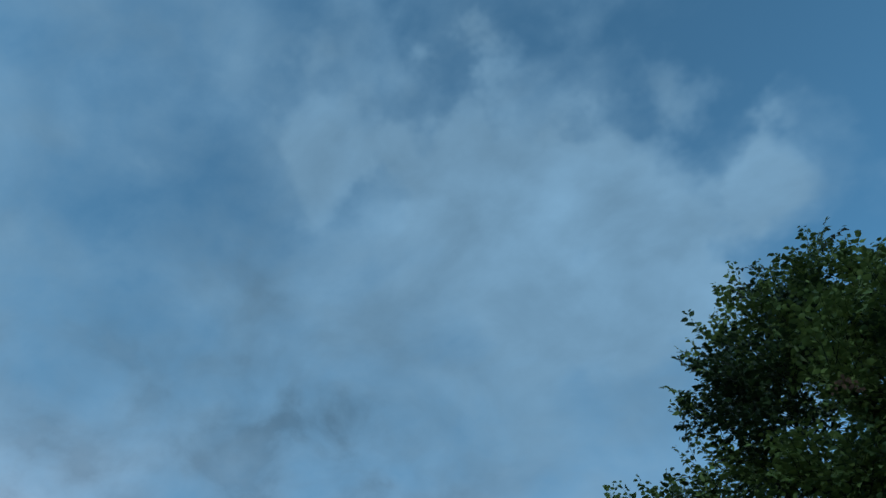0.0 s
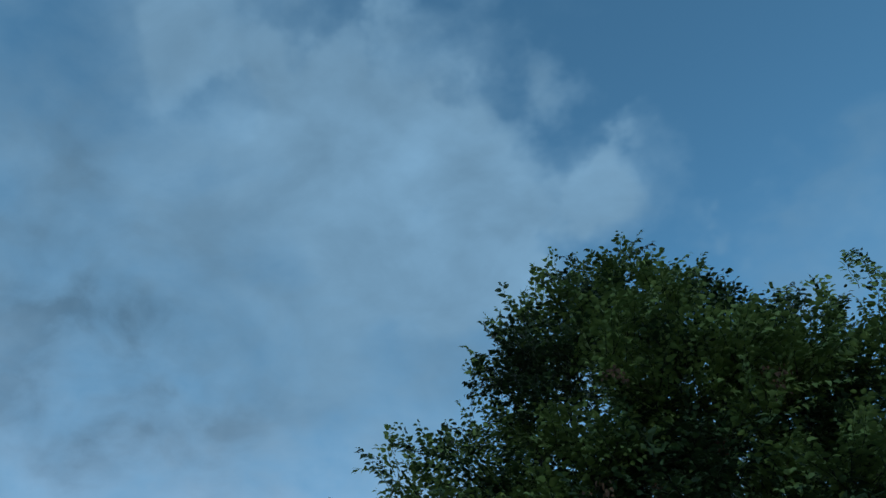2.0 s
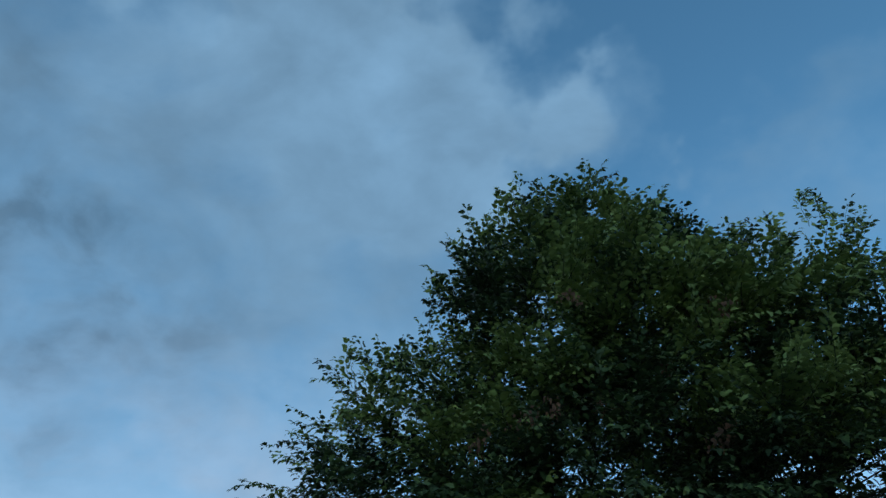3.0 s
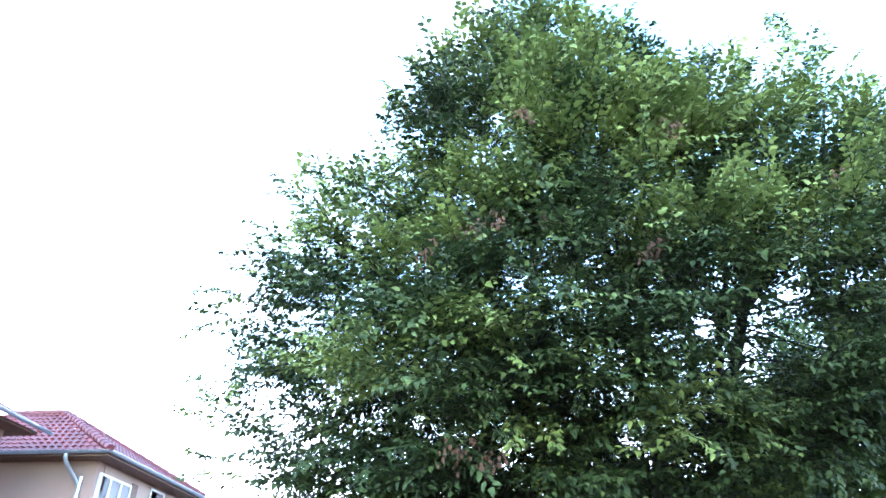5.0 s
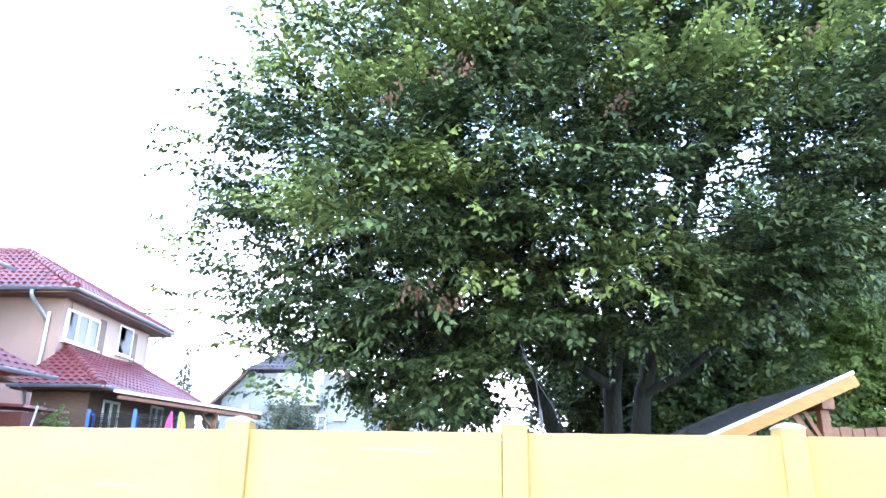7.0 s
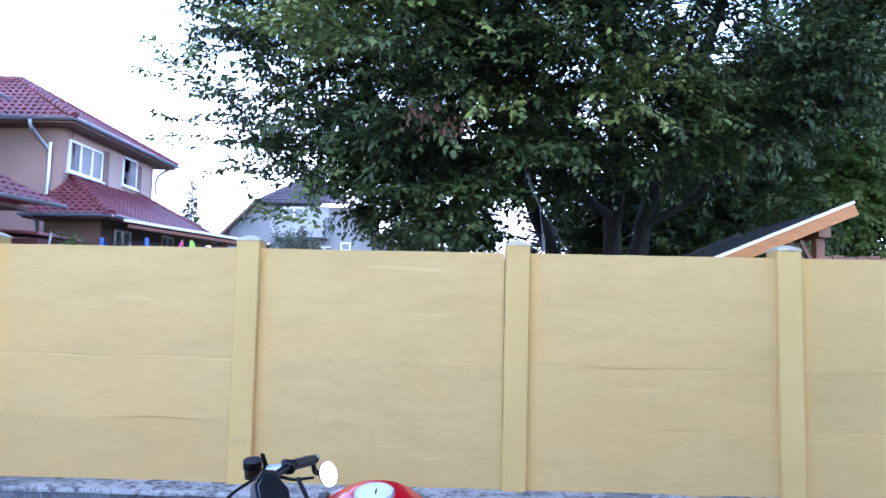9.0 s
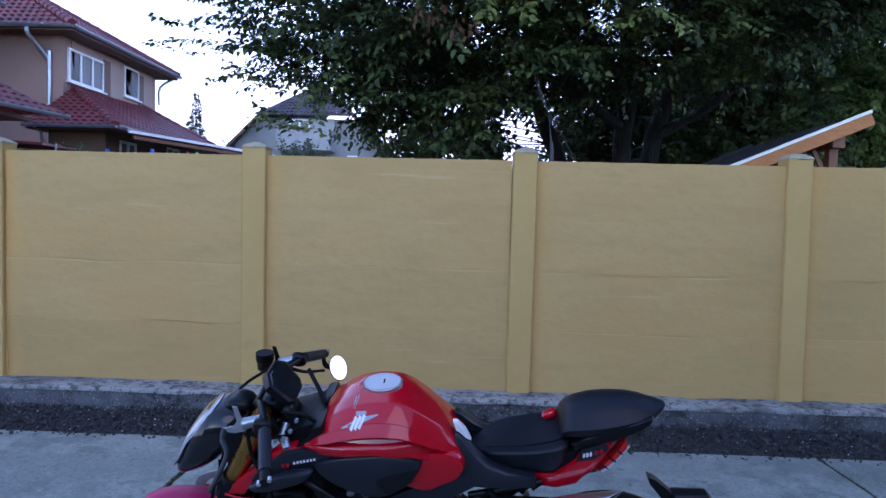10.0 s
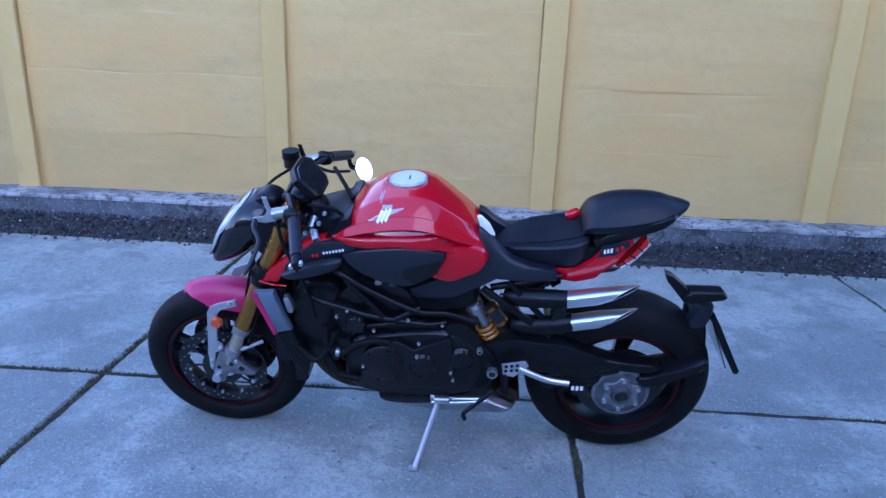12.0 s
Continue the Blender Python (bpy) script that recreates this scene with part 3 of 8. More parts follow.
def panel_mesh(width, z0, z1, seed, top, bay, low_joint):
    """One cast panel, plastered over, with bulges and an uneven joint below."""
    bm = bmesh.new()
    nx, heights = 26, (0.0, 0.01, 0.035, 0.2, 0.4, 0.6, 0.8, 0.965, 0.99, 1.0)
    nz = len(heights) - 1
    front = []
    for i in range(nx + 1):
        x = width * i / nx
        wobble0, wobble1 = (0.016 * noise.noise((x * 2.2, q * 3.1, bay * 7.7)) + 0.004 * noise.noise((x * 9, q, bay)) for q in (low_joint, low_joint + 1))
        col = []
        for j in range(nz + 1):
            s = heights[j]
            z = z0 + wobble0 + (z1 + wobble1 - z0 - wobble0) * s if not (top and j == nz) else z1 + 0.004 * noise.noise((x * 7, seed, 2))
            edge = 0.013 * max(0.0, noise.noise((x * 1.7, (low_joint + (j == nz)) * 3, bay * 5.1)) + (0.14 if int(bay) == 3 else -0.1)) if j in (0, nz) and not (top and j == nz) else 0.0
            inset = 0.006 * max(0.0, noise.noise((z * 2.6, bay * 4.1, 3)) - 0.08) if i == nx else 0.0
            col.append(bm.verts.new((x - inset, edge + 0.006 * noise.noise((x * 1.4, z * 1.6, seed)) + 0.0025 * noise.noise((x * 7, z * 7, seed)), z)))
        front.append(col)
    for i in range(nx):
        for j in range(nz):
            bm.faces.new((front[i][j], front[i + 1][j], front[i + 1][j + 1], front[i][j + 1]))
    back = [(bm.verts.new((c[0].co.x, 0.06, c[0].co.z)), bm.verts.new((c[-1].co.x, 0.06, c[-1].co.z))) for c in front]
    for i in range(nx):
        bm.faces.new((front[i][nz], front[i + 1][nz], back[i + 1][1], back[i][1]))
        bm.faces.new((front[i + 1][0], front[i][0], back[i][0], back[i + 1][0]))
        bm.faces.new((back[i + 1][0], back[i][0], back[i][1], back[i + 1][1]))
    return bm


for i, (a, b) in enumerate(zip(POSTS, POSTS[1:])):
    for k, (z0, z1) in enumerate(((0.165, 0.6515), (0.6475, 1.1215), (1.1175, 1.985))):
        p = part("panel", panel_mesh(b - a - 0.179, z0, z1, i * 3 + k + 0.37, k == 2, i + 0.3, k + 0.4), ochre, fence, smooth=40)
        p.location = (a + 0.09, 5.546 + 0.003 * math.sin(i * 5 + k * 2.3), 0)


def glow_strip_mesh(seed):
    """A ragged strip added in the angle of post and panels for bounced light."""
    bm = bmesh.new()
    rows = []
    for i in range(31):
        z = 0.17 + 1.8 * i / 30
        r = 0.009 * max(0.1, 0.7 + 0.8 * noise.noise((z * 2.3, seed, 0)) + 0.4 * noise.noise((z * 11, seed, 4)))
        rows.append([bm.verts.new(v) for v in ((0, 0.012, z), (0, -r * 1.3, z), (r * 0.6, -r * 0.5, z), (r, 0.012, z))])
    for a, b in zip(rows, rows[1:]):
        for k in range(3):
            bm.faces.new((a[k], a[k + 1], b[k + 1], b[k]))
    bmesh.ops.recalc_face_normals(bm, faces=bm.faces)
    return bm


for i, x in enumerate(POSTS):
    b = part("mortar_bead", glow_strip_mesh(i * 1.7), orange_edge_glow, fence, "ragged orange strip standing in for bounced light beside the post")
    b.location = (x + 0.092, 5.55, 0)

# ---- open timber shelter behind the fence ----
shelter = empty("garden_shelter", "open orange timber shelter with a dark shingle lean-to roof", "shelter")
S_LOW, S_TOP, S_Y0, S_Y1 = Vector((2.42, 0, 1.79)), Vector((4.80, 0, 2.80)), 8.0, 10.3
slope = (S_TOP - S_LOW).normalized()
rise = Vector((-slope.z, 0, slope.x))


def plank(p, q, thick, y0, y1, drop0, drop1):
    """A beam along the roof slope between p and q, between two drops below the roof line."""
    bm = bmesh.new()
    vs = [bm.verts.new(v + rise * d + Vector((0, y, 0))) for y in (y0, y1) for v in (p, q) for d in (drop0, drop1)]
    for f in ((0, 1, 3, 2), (4, 6, 7, 5), (0, 4, 5, 1), (2, 3, 7, 6), (0, 2, 6, 4), (1, 5, 7, 3)):
        bm.faces.new([vs[k] for k in f])
    bmesh.ops.recalc_face_normals(bm, faces=bm.faces)
    bmesh.ops.bevel(bm, geom=bm.edges[:], offset=thick, segments=1, affect="EDGES")
    return bm


roof = part("roof", plank(S_LOW, S_TOP, 0.003, S_Y0 + 0.01, S_Y1, -0.03, 0.0), orange_wood, shelter)
bm = bmesh.new()
courses = 22
length = (S_TOP - S_LOW).length
for i in range(courses):
    s0, s1 = i / courses, (i + 1.25) / courses
    tabs = 12
    for k in range(tabs):
        y0 = S_Y0 + (S_Y1 - S_Y0) * (k + 0.5 * (i % 2) - 0.5) / tabs
        y1 = min(y0 + (S_Y1 - S_Y0) / tabs - 0.006, S_Y1)
        y0 = max(y0, S_Y0)
        if y1 <= y0:
            continue
        a, b = S_LOW + slope * length * s0, S_LOW + slope * length * min(s1, 1)
        vs = [bm.verts.new(v) for v in (a + rise * 0.007 + Vector((0, y0, 0)), a + rise * 0.007 + Vector((0, y1, 0)), b + rise * 0.002 + Vector((0, y1, 0)), b + rise * 0.002 + Vector((0, y0, 0)), a + Vector((0, y0, 0)), a + Vector((0, y1, 0)))]
        bm.faces.new(vs[:4])
        bm.faces.new((vs[4], vs[5], vs[1], vs[0]))
bmesh.ops.recalc_face_normals(bm, faces=bm.faces)
tagged(part("shingles", bm, shingle_dark, roof, "dark bitumen shingles in courses"), kind="stuff")
part("fascia", plank(S_LOW, S_TOP, 0.004, S_Y0 - 0.03, S_Y0 + 0.015, -0.13, 0.005), orange_wood, shelter, "orange stained barge board")
part("edge_trim", plank(S_LOW, S_TOP + slope * 0.01, 0.003, S_Y0 - 0.045, S_Y0 + 0.03, 0.006, 0.04), white_paint, shelter, "white metal edge strip")
part("edge_trim", plank(S_LOW, S_TOP - slope * 0.35, 0.003, S_Y1 - 0.03, S_Y1 + 0.045, 0.006, 0.05), shingle_dark, shelter, "dark metal edge strip")
part("fascia", plank(S_LOW, S_TOP, 0.004, S_Y1 - 0.015, S_Y1 + 0.03, -0.17, 0.005), orange_wood, shelter)
for y in (8.7, 9.4):
    part("rafter", plank(S_LOW, S_TOP, 0.004, y, y + 0.06, -0.15, -0.03), orange_wood, shelter)
part("purlin", box(4.42, 4.56, S_Y0 + 0.02, S_Y1, 2.42, 2.55, 0.005), red_wood, shelter)
for y in (8.12, 10.1):
    part("post", box(4.44, 4.54, y, y + 0.11, -0.09, 2.42, 0.006), red_wood, shelter)
    part("brace", tube([(4.46, y + 0.05, 1.9), (4.16, y + 0.05, 2.36)], 0.045, seg=4), red_wood, shelter)
    part("brace", tube([(4.47, y + 0.05, 2.02), (4.28, y + 0.05, 2.40)], 0.03, seg=4), red_wood, shelter)
    part("post", box(2.62, 2.72, y, y + 0.11, -0.09, 1.72, 0.006), red_wood, shelter)
screen = empty("board_screen", "dark red board screen beside the shelter", "fence")
for k in range(10):
    part("board", box(4.75 + k * 0.15, 4.89 + k * 0.15, 8.9, 8.92, -0.09, 2.27 + 0.01 * (k % 3), 0.003), red_wood, screen)


# ---- houses beyond ----
def tiled_face(bm, a, b, c, d, course=0.34, wave=0.24, lift=0.035):
    """Interlocking roof tiles over the face a, b (eave) and d, c (top): a rippled strip for each course."""
    a, b, c, d = map(Vector, (a, b, c, d))
    n = (b - a).cross(d - a).normalized()
    rows = max(2, round(((a + b) / 2 - (c + d) / 2).length / course))
    for i in range(rows):
        s0, s1 = i / rows, (i + 1) / rows
        l0, r0 = a.lerp(d, s0), b.lerp(c, s0)
        l1, r1 = a.lerp(d, s1), b.lerp(c, s1)
        steps = max(2, round((r0 - l0).length / (wave / 4)))
        prev = None
        for k in range(steps + 1):
            s = k / steps
            w = 0.022 * math.sin(2 * math.pi * s * steps / 4)
            p, q = l0.lerp(r0, s), l1.lerp(r1, s)
            col = [bm.verts.new(v) for v in (p, p + n * (lift + w), q + n * (0.006 + w))]
            if prev:
                bm.faces.new((prev[0], col[0], col[1], prev[1]))
                bm.faces.new((prev[1], col[1], col[2], prev[2]))
            prev = col


def ridge_tiles(bm, a, b, step=0.36, r=0.13):
    a, b = Vector(a), Vector(b)
    n = max(2, round((b - a).length / step))
    for i in range(n):
        p, q = a.lerp(b, i / n), a.lerp(b, (i + 1.12) / n)
        put_tube(bm, [p, q], r, r * 0.82, 8, caps=True)


def gutter(run, parent, r=0.085):
    for p, q in zip(run, run[1:]):
        p, q = Vector(p), Vector(q)
        bm = bmesh.new()
        way = (q - p).normalized()
        side = way.cross(Vector((0, 0, 1))).normalized()
        rows = [[bm.verts.new(v + side * math.cos(k * math.pi / 8) * r - Vector((0, 0, math.sin(k * math.pi / 8) * r))) for k in range(9)] for v in (p, q)]
        for k in range(8):
            bm.faces.new((rows[0][k], rows[0][k + 1], rows[1][k + 1], rows[1][k]))
        bmesh.ops.solidify(bm, geom=bm.faces[:], thickness=0.012)
        part("gutter", bm, zinc, parent, "grey zinc half-round gutter")


def window(parent, name, x, y, z, w, h, leaves, facing, frame_mat=None, deep=0.12):
    """A casement window in a wall; facing 'x' looks to +x, '-y' to -y. Built at its lower left corner."""
    turn = pose(x, y, z, 0, 0, 90 if facing == "x" else 0)
    ob = empty(name, "", "")
    ob.parent, ob.matrix_local = parent, turn
    bm = bmesh.new()
    f = 0.07
    for x0, x1, z0, z1 in ((0, f, 0, h), (w - f, w, 0, h), (f, w - f, 0, f), (f, w - f, h - f, h)):
        put_box(bm, x0, x1, -0.02, 0.06, z0, z1, 0.008)
    for k in range(1, leaves):
        put_box(bm, w * k / leaves - 0.05, w * k / leaves + 0.05, -0.015, 0.05, f, h - f, 0.008)
    part("window_frame", bm, frame_mat or white_paint, ob)
    for k in range(leaves):
        part("pane", box(w * k / leaves + 0.05, w * (k + 1) / leaves - 0.05, 0.02, 0.03, f, h - f), window_glass, ob)
    part("window_sill", box(-0.08, w + 0.08, -0.1, 0.05, -0.06, -0.005, 0.01), white_paint, ob)
    return ob


house = empty("house", "two-storey salmon and cream house with dark red tiled hip roofs", "house")
WX, WY0, WY1, EZ = -11.75, 20.15, 26.1, 6.8          # right-hand wall, its ends, eaves height
part("wall", box(-20.0, WX, WY0, WY1, -0.09, EZ - 0.1), pink_render, house, "salmon rendered walls")
part("wall_band", box(WX + 0.004, WX + 0.03, WY0 + 0.4, WY1 - 0.3, 5.15, 6.6), cream_render, house, "cream rendered window band")
part("soffit", box(-20.7, WX + 0.62, WY0 - 0.62, WY1 + 0.62, EZ - 0.14, EZ - 0.04), brown_wood, house, "dark brown boarded eaves")
ex, ey0, ey1 = WX + 0.65, WY0 - 0.65, WY1 + 0.65
apex, apex2 = (-14.95, 22.7, 8.98), (-16.9, 22.7, 8.98)
bm = bmesh.new()
tiled_face(bm, (ex, ey0, EZ), (ex, ey1, EZ), apex, apex)
tiled_face(bm, (-21, ey0, EZ), (ex, ey0, EZ), apex, apex2)
tiled_face(bm, (ex, ey1, EZ), (-21, ey1, EZ), apex2, apex, course=0.8, wave=1.0)
tiled_face(bm, (-21, ey1, EZ), (-21, ey0, EZ), apex2, apex2, course=0.8, wave=1.0)
main_roof = part("roof", bm, roof_tile, house, "dark red interlocking tiles", smooth=50)
for p in ((ex, ey0, EZ + 0.05), (ex, ey1, EZ + 0.05), apex2):
    bm = bmesh.new()
    ridge_tiles(bm, p, apex)
    tagged(part("hip_tiling", bm, roof_tile, main_roof, smooth=50), kind="stuff")
for (x, y, z) in ((-13.0, 22.0, 7.95), (-14.6, 21.1, 7.95)):
    part("vent_tile", box(x - 0.08, x + 0.08, y - 0.1, y + 0.1, z - 0.2, z + 0.1, 0.04), roof_tile, main_roof)
gutter([(-21, ey0 - 0.06, EZ), (ex + 0.06, ey0 - 0.06, EZ), (ex + 0.06, ey1, EZ)], house)
part("downpipe", tube([(-12.4, ey0 - 0.02, EZ - 0.05), (-12.38, ey0 + 0.02, EZ - 0.3), (-12.16, WY0 - 0.12, EZ - 0.85), (-12.12, WY0 - 0.1, EZ - 1.1), (-12.12, WY0 - 0.1, 0.0)], 0.06, steps=3), zinc, house, "zinc downpipe with an offset bend")
part("downpipe", tube([(WX + 0.6, WY1 + 0.5, EZ - 0.05), (WX + 0.1, WY1 + 0.2, EZ - 0.5), (WX + 0.1, WY1 + 0.1, EZ - 1.2)], 0.05, steps=3), zinc, house)
window(house, "window", WX + 0.05, 20.35, 5.36, 1.95, 1.0, 3, "x")
window(house, "window", WX + 0.05, 23.65, 5.5, 1.05, 1.06, 1, "x")
for y0, y1 in ((22.32, 22.72), (24.72, 25.05)):
    part("shutter_panel", box(WX + 0.03, WX + 0.06, y0, y1, 5.2, 6.45, 0.006), brown_wood, house, "brown painted strip beside the window")

# lower wing with its own hip roof, and the covered terrace in front of it
AX, AY0, AY1, AZ = -9.3, 18.0, 25.5, 3.7
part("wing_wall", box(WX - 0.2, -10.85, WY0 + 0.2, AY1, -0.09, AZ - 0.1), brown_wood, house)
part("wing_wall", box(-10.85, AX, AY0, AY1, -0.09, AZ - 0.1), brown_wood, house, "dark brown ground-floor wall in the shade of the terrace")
part("wing_soffit", box(-11.15, AX + 0.5, AY0 - 0.5, AY1 + 0.5, AZ - 0.12, AZ - 0.03), brown_wood, house)
bm = bmesh.new()
l0, l1, l2, l3 = (-11.15, AY0 - 0.55, AZ), (AX + 0.55, AY0 - 0.55, AZ), (AX + 0.55, AY1 + 0.55, AZ), (WX, AY1 + 0.55, AZ)
t1, t2 = (WX, 20.75, 5.25), (WX, 25.0, 5.35)
tiled_face(bm, l0, l1, t1, t1)
tiled_face(bm, l1, l2, t2, t1)
tiled_face(bm, l2, l3, t2, t2)
wing_roof = part("wing_roof", bm, roof_tile, house, smooth=50)
for p, q in ((l1, t1), (l2, t2)):
    bm = bmesh.new()
    ridge_tiles(bm, p, q)
    tagged(part("hip_tiling", bm, roof_tile, wing_roof, smooth=50), kind="stuff")
gutter([(-11.15, AY0 - 0.62, AZ), (AX + 0.62, AY0 - 0.62, AZ), (AX + 0.62, AY1 + 0.55, AZ)], house)
part("downpipe", tube([(-10.9, AY0 - 0.5, AZ - 0.05), (-10.95, AY0 - 0.1, AZ - 0.5), (-10.95, AY0 - 0.1, 0)], 0.05, steps=3), zinc, house)
for y, z in ((18.72, 1.3), (21.66, 1.42)):
    window(house, "terrace_door", AX + 0.02, y, z, 0.92, 2.15, 2, "x")
terrace = empty("terrace_roof", "low white-edged terrace roof on brown timber posts", "canopy")
bm = bmesh.new()
vs = [bm.verts.new(v) for v in ((-9.2, 17.6, 3.6), (-8.25, 17.2, 3.52), (-5.75, 21.5, 3.34), (-6.6, 24.6, 3.36), (-9.2, 24.7, 3.6))]
bm.faces.new(vs)
bmesh.ops.solidify(bm, geom=bm.faces[:], thickness=0.05)
part("roof_sheet", bm, red_wood, terrace)
part("edge_board", tube([(-8.25, 17.18, 3.52), (-5.75, 21.5, 3.34)], 0.05, seg=4, curved=False), white_paint, terrace, "white fascia")
part("edge_beam", tube([(-8.2, 17.3, 3.38), (-5.85, 21.4, 3.22)], 0.06, seg=4, curved=False), red_wood, terrace, "dark red beam")
for x, y in ((-6.75, 20.3), (-5.95, 21.2)):
    part("post", box(x - 0.06, x + 0.06, y - 0.06, y + 0.06, -0.09, 3.28, 0.01), red_wood, terrace)
    part("brace", tube([(x, y, 2.75), (x - 0.3, y - 0.5, 3.24)], 0.04, seg=4, curved=False), red_wood, terrace)

neighbour_eave = empty("garage_house", "low red-tiled building whose hipped eave ends beside the house", "house")
bm = bmesh.new()
tiled_face(bm, (-9.3, 11.0, 3.6), (-8.65, 15.1, 3.6), (-12.0, 13.4, 5.3), (-12.4, 11.0, 5.3))
tiled_face(bm, (-8.65, 15.1, 3.6), (-14.5, 15.8, 3.6), (-14.5, 13.4, 5.3), (-12.0, 13.4, 5.3))
part("roof", bm, roof_tile, neighbour_eave, smooth=50)
gutter([(-9.25, 11.0, 3.6), (-8.6, 15.15, 3.6)], neighbour_eave)
part("soffit", box(-14.0, -9.25, 11.2, 14.9, 3.42, 3.5), brown_wood, neighbour_eave)
part("wall", box(-14.0, -9.8, 11.5, 14.5, -0.09, 3.42), pink_render, neighbour_eave)
upper = empty("roof_corner", "dark boarded eave corner of a red-tiled upper roof", "roof")
bm = bmesh.new()
tiled_face(bm, (-12.6, 14.0, 7.2), (-12.75, 18.9, 7.2), (-16.5, 17.0, 9.1), (-16.5, 14.0, 9.1))
part("roof", bm, roof_tile, upper, smooth=50)
part("soffit", box(-16.5, -12.95, 14.0, 18.7, 7.05, 7.14), brown_wood, upper)
gutter([(-12.55, 14.0, 7.2), (-12.7, 18.95, 7.2)], upper)
part("wall", box(-16.5, -13.6, 14.3, 18.2, -0.09, 7.05), pink_render, upper)

# grey gabled house far behind the tree
grey = empty("grey_house", "grey rendered house with a steep brown roof and a white balcony", "house")
bm = bmesh.new()
gx0, gx1, gy0, gy1 = -11.0, -3.9, 33.0, 42.0
HIP_L, HIP_R, HIP_Z, RIDGE_Y, RIDGE_Z = -9.75, -5.1, 6.15, 35.6, 8.35
ring = [(gx0, -0.09), (gx1, -0.09), (gx1, 4.9), (HIP_R, HIP_Z), (HIP_L, HIP_Z), (gx0, 4.9)]
f0 = [bm.verts.new((x, gy0, z)) for x, z in ring]
f1 = [bm.verts.new((x, gy1, z)) for x, z in ring]
bm.faces.new(f0)
bm.faces.new(f1[::-1])
for k in range(6):
    bm.faces.new((f0[k], f1[k], f1[(k + 1) % 6], f0[(k + 1) % 6]))
bmesh.ops.recalc_face_normals(bm, faces=bm.faces)
part("wall", bm, grey_render, grey)
bm = bmesh.new()
fy = gy0 - 0.4
tiled_face(bm, (gx0 - 0.45, gy1, 4.55), (gx0 - 0.45, fy, 4.55), (HIP_L, fy, 6.3), (HIP_L, gy1, 6.3))
tiled_face(bm, (HIP_L, gy1, 6.3), (HIP_L, fy, 6.3), (-7.4, RIDGE_Y, RIDGE_Z), (-7.4, gy1, RIDGE_Z))
tiled_face(bm, (gx1 + 0.45, fy, 4.55), (gx1 + 0.45, gy1, 4.55), (HIP_R, gy1, 6.3), (HIP_R, fy, 6.3))
tiled_face(bm, (HIP_R, fy, 6.3), (HIP_R, gy1, 6.3), (-7.4, gy1, RIDGE_Z), (-7.4, RIDGE_Y, RIDGE_Z))
tiled_face(bm, (HIP_L - 0.15, fy - 0.1, 6.25), (HIP_R + 0.15, fy - 0.1, 6.25), (-7.4, RIDGE_Y, RIDGE_Z), (-7.4, RIDGE_Y, RIDGE_Z))
bmesh.ops.solidify(bm, geom=bm.faces[:], thickness=0.02)
tagged(part("roof", bm, old_tile, grey, "weathered lavender-grey tiles", smooth=50), kind="stuff")
for x0, x1 in ((gx0 - 0.45, HIP_L), (gx1 + 0.45, HIP_R)):
    part("verge_board", tube([(x0, fy - 0.02, 4.5), (x1, fy - 0.02, 6.2)], 0.09, seg=4, curved=False), brown_wood, grey)
part("upper_wall", box(-8.4, -6.1, 32.85, 32.998, 5.6, 6.15), old_white, grey, "white painted wall behind the balcony")
balcony = part("balcony", box(-8.7, -6.1, 31.9, 33.0, 4.55, 4.72, 0.02), old_white, grey, "white balcony slab")
part("parapet", box(-8.7, -6.1, 31.9, 31.98, 4.72, 5.5, 0.02), old_white, balcony, "white balcony parapet")
window(grey, "window", -6.75, 32.96, 2.9, 0.85, 1.3, 2, "-y")
window(grey, "window", -5.5, 32.96, 4.0, 0.5, 0.42, 1, "-y")
window(grey, "balcony_door", -8.3, 32.8, 4.75, 1.0, 1.35, 2, "-y")
part("meter_box", box(-9.95, -9.6, 32.85, 33.0, 4.3, 4.65, 0.02), old_white, grey)
far_shed = empty("far_garage", "small pale outbuilding with a red door far behind the trees", "outbuilding")
part("wall", box(-4.0, -0.5, 36, 40, -0.09, 4.6), old_white, far_shed)
part("door", box(-3.3, -2.4, 35.95, 36.02, 1.5, 4.3, 0.02), roof_tile, far_shed)

# garden trampoline beside the house
tramp = empty("trampoline", "round garden trampoline with blue foam poles and a black net", "trampoline")
ring_pts = [(-8.0 + 1.22 * math.cos(a), 18.02 + 1.22 * math.sin(a)) for a in (math.pi * 2 * k / 6 - 1.162 for k in range(6))]
for x, y in ring_pts:
    part("pole", tube([(x, y, -0.09), (x, y, 1.2)], 0.025, seg=8, curved=False), zinc, tramp)
    part("foam_sleeve", tube([(x, y, 1.2), (x, y, 3.05)], 0.05, seg=8, curved=False), blue_foam, tramp)
bm = bmesh.new()
for (x0, y0), (x1, y1) in zip(ring_pts, ring_pts[1:] + ring_pts[:1]):
    for k in range(34):
        z = 1.3 + 1.65 * k / 33
        put_tube(bm, [(x0, y0, z), (x1, y1, z)], 0.0085, seg=3, curved=False)
    for k in range(1, 24):
        x, y = x0 + (x1 - x0) * k / 24, y0 + (y1 - y0) * k / 24
        put_tube(bm, [(x, y, 1.3), (x, y, 2.95)], 0.006, seg=3, curved=False)
part("safety_net", bm, net_black, tramp)

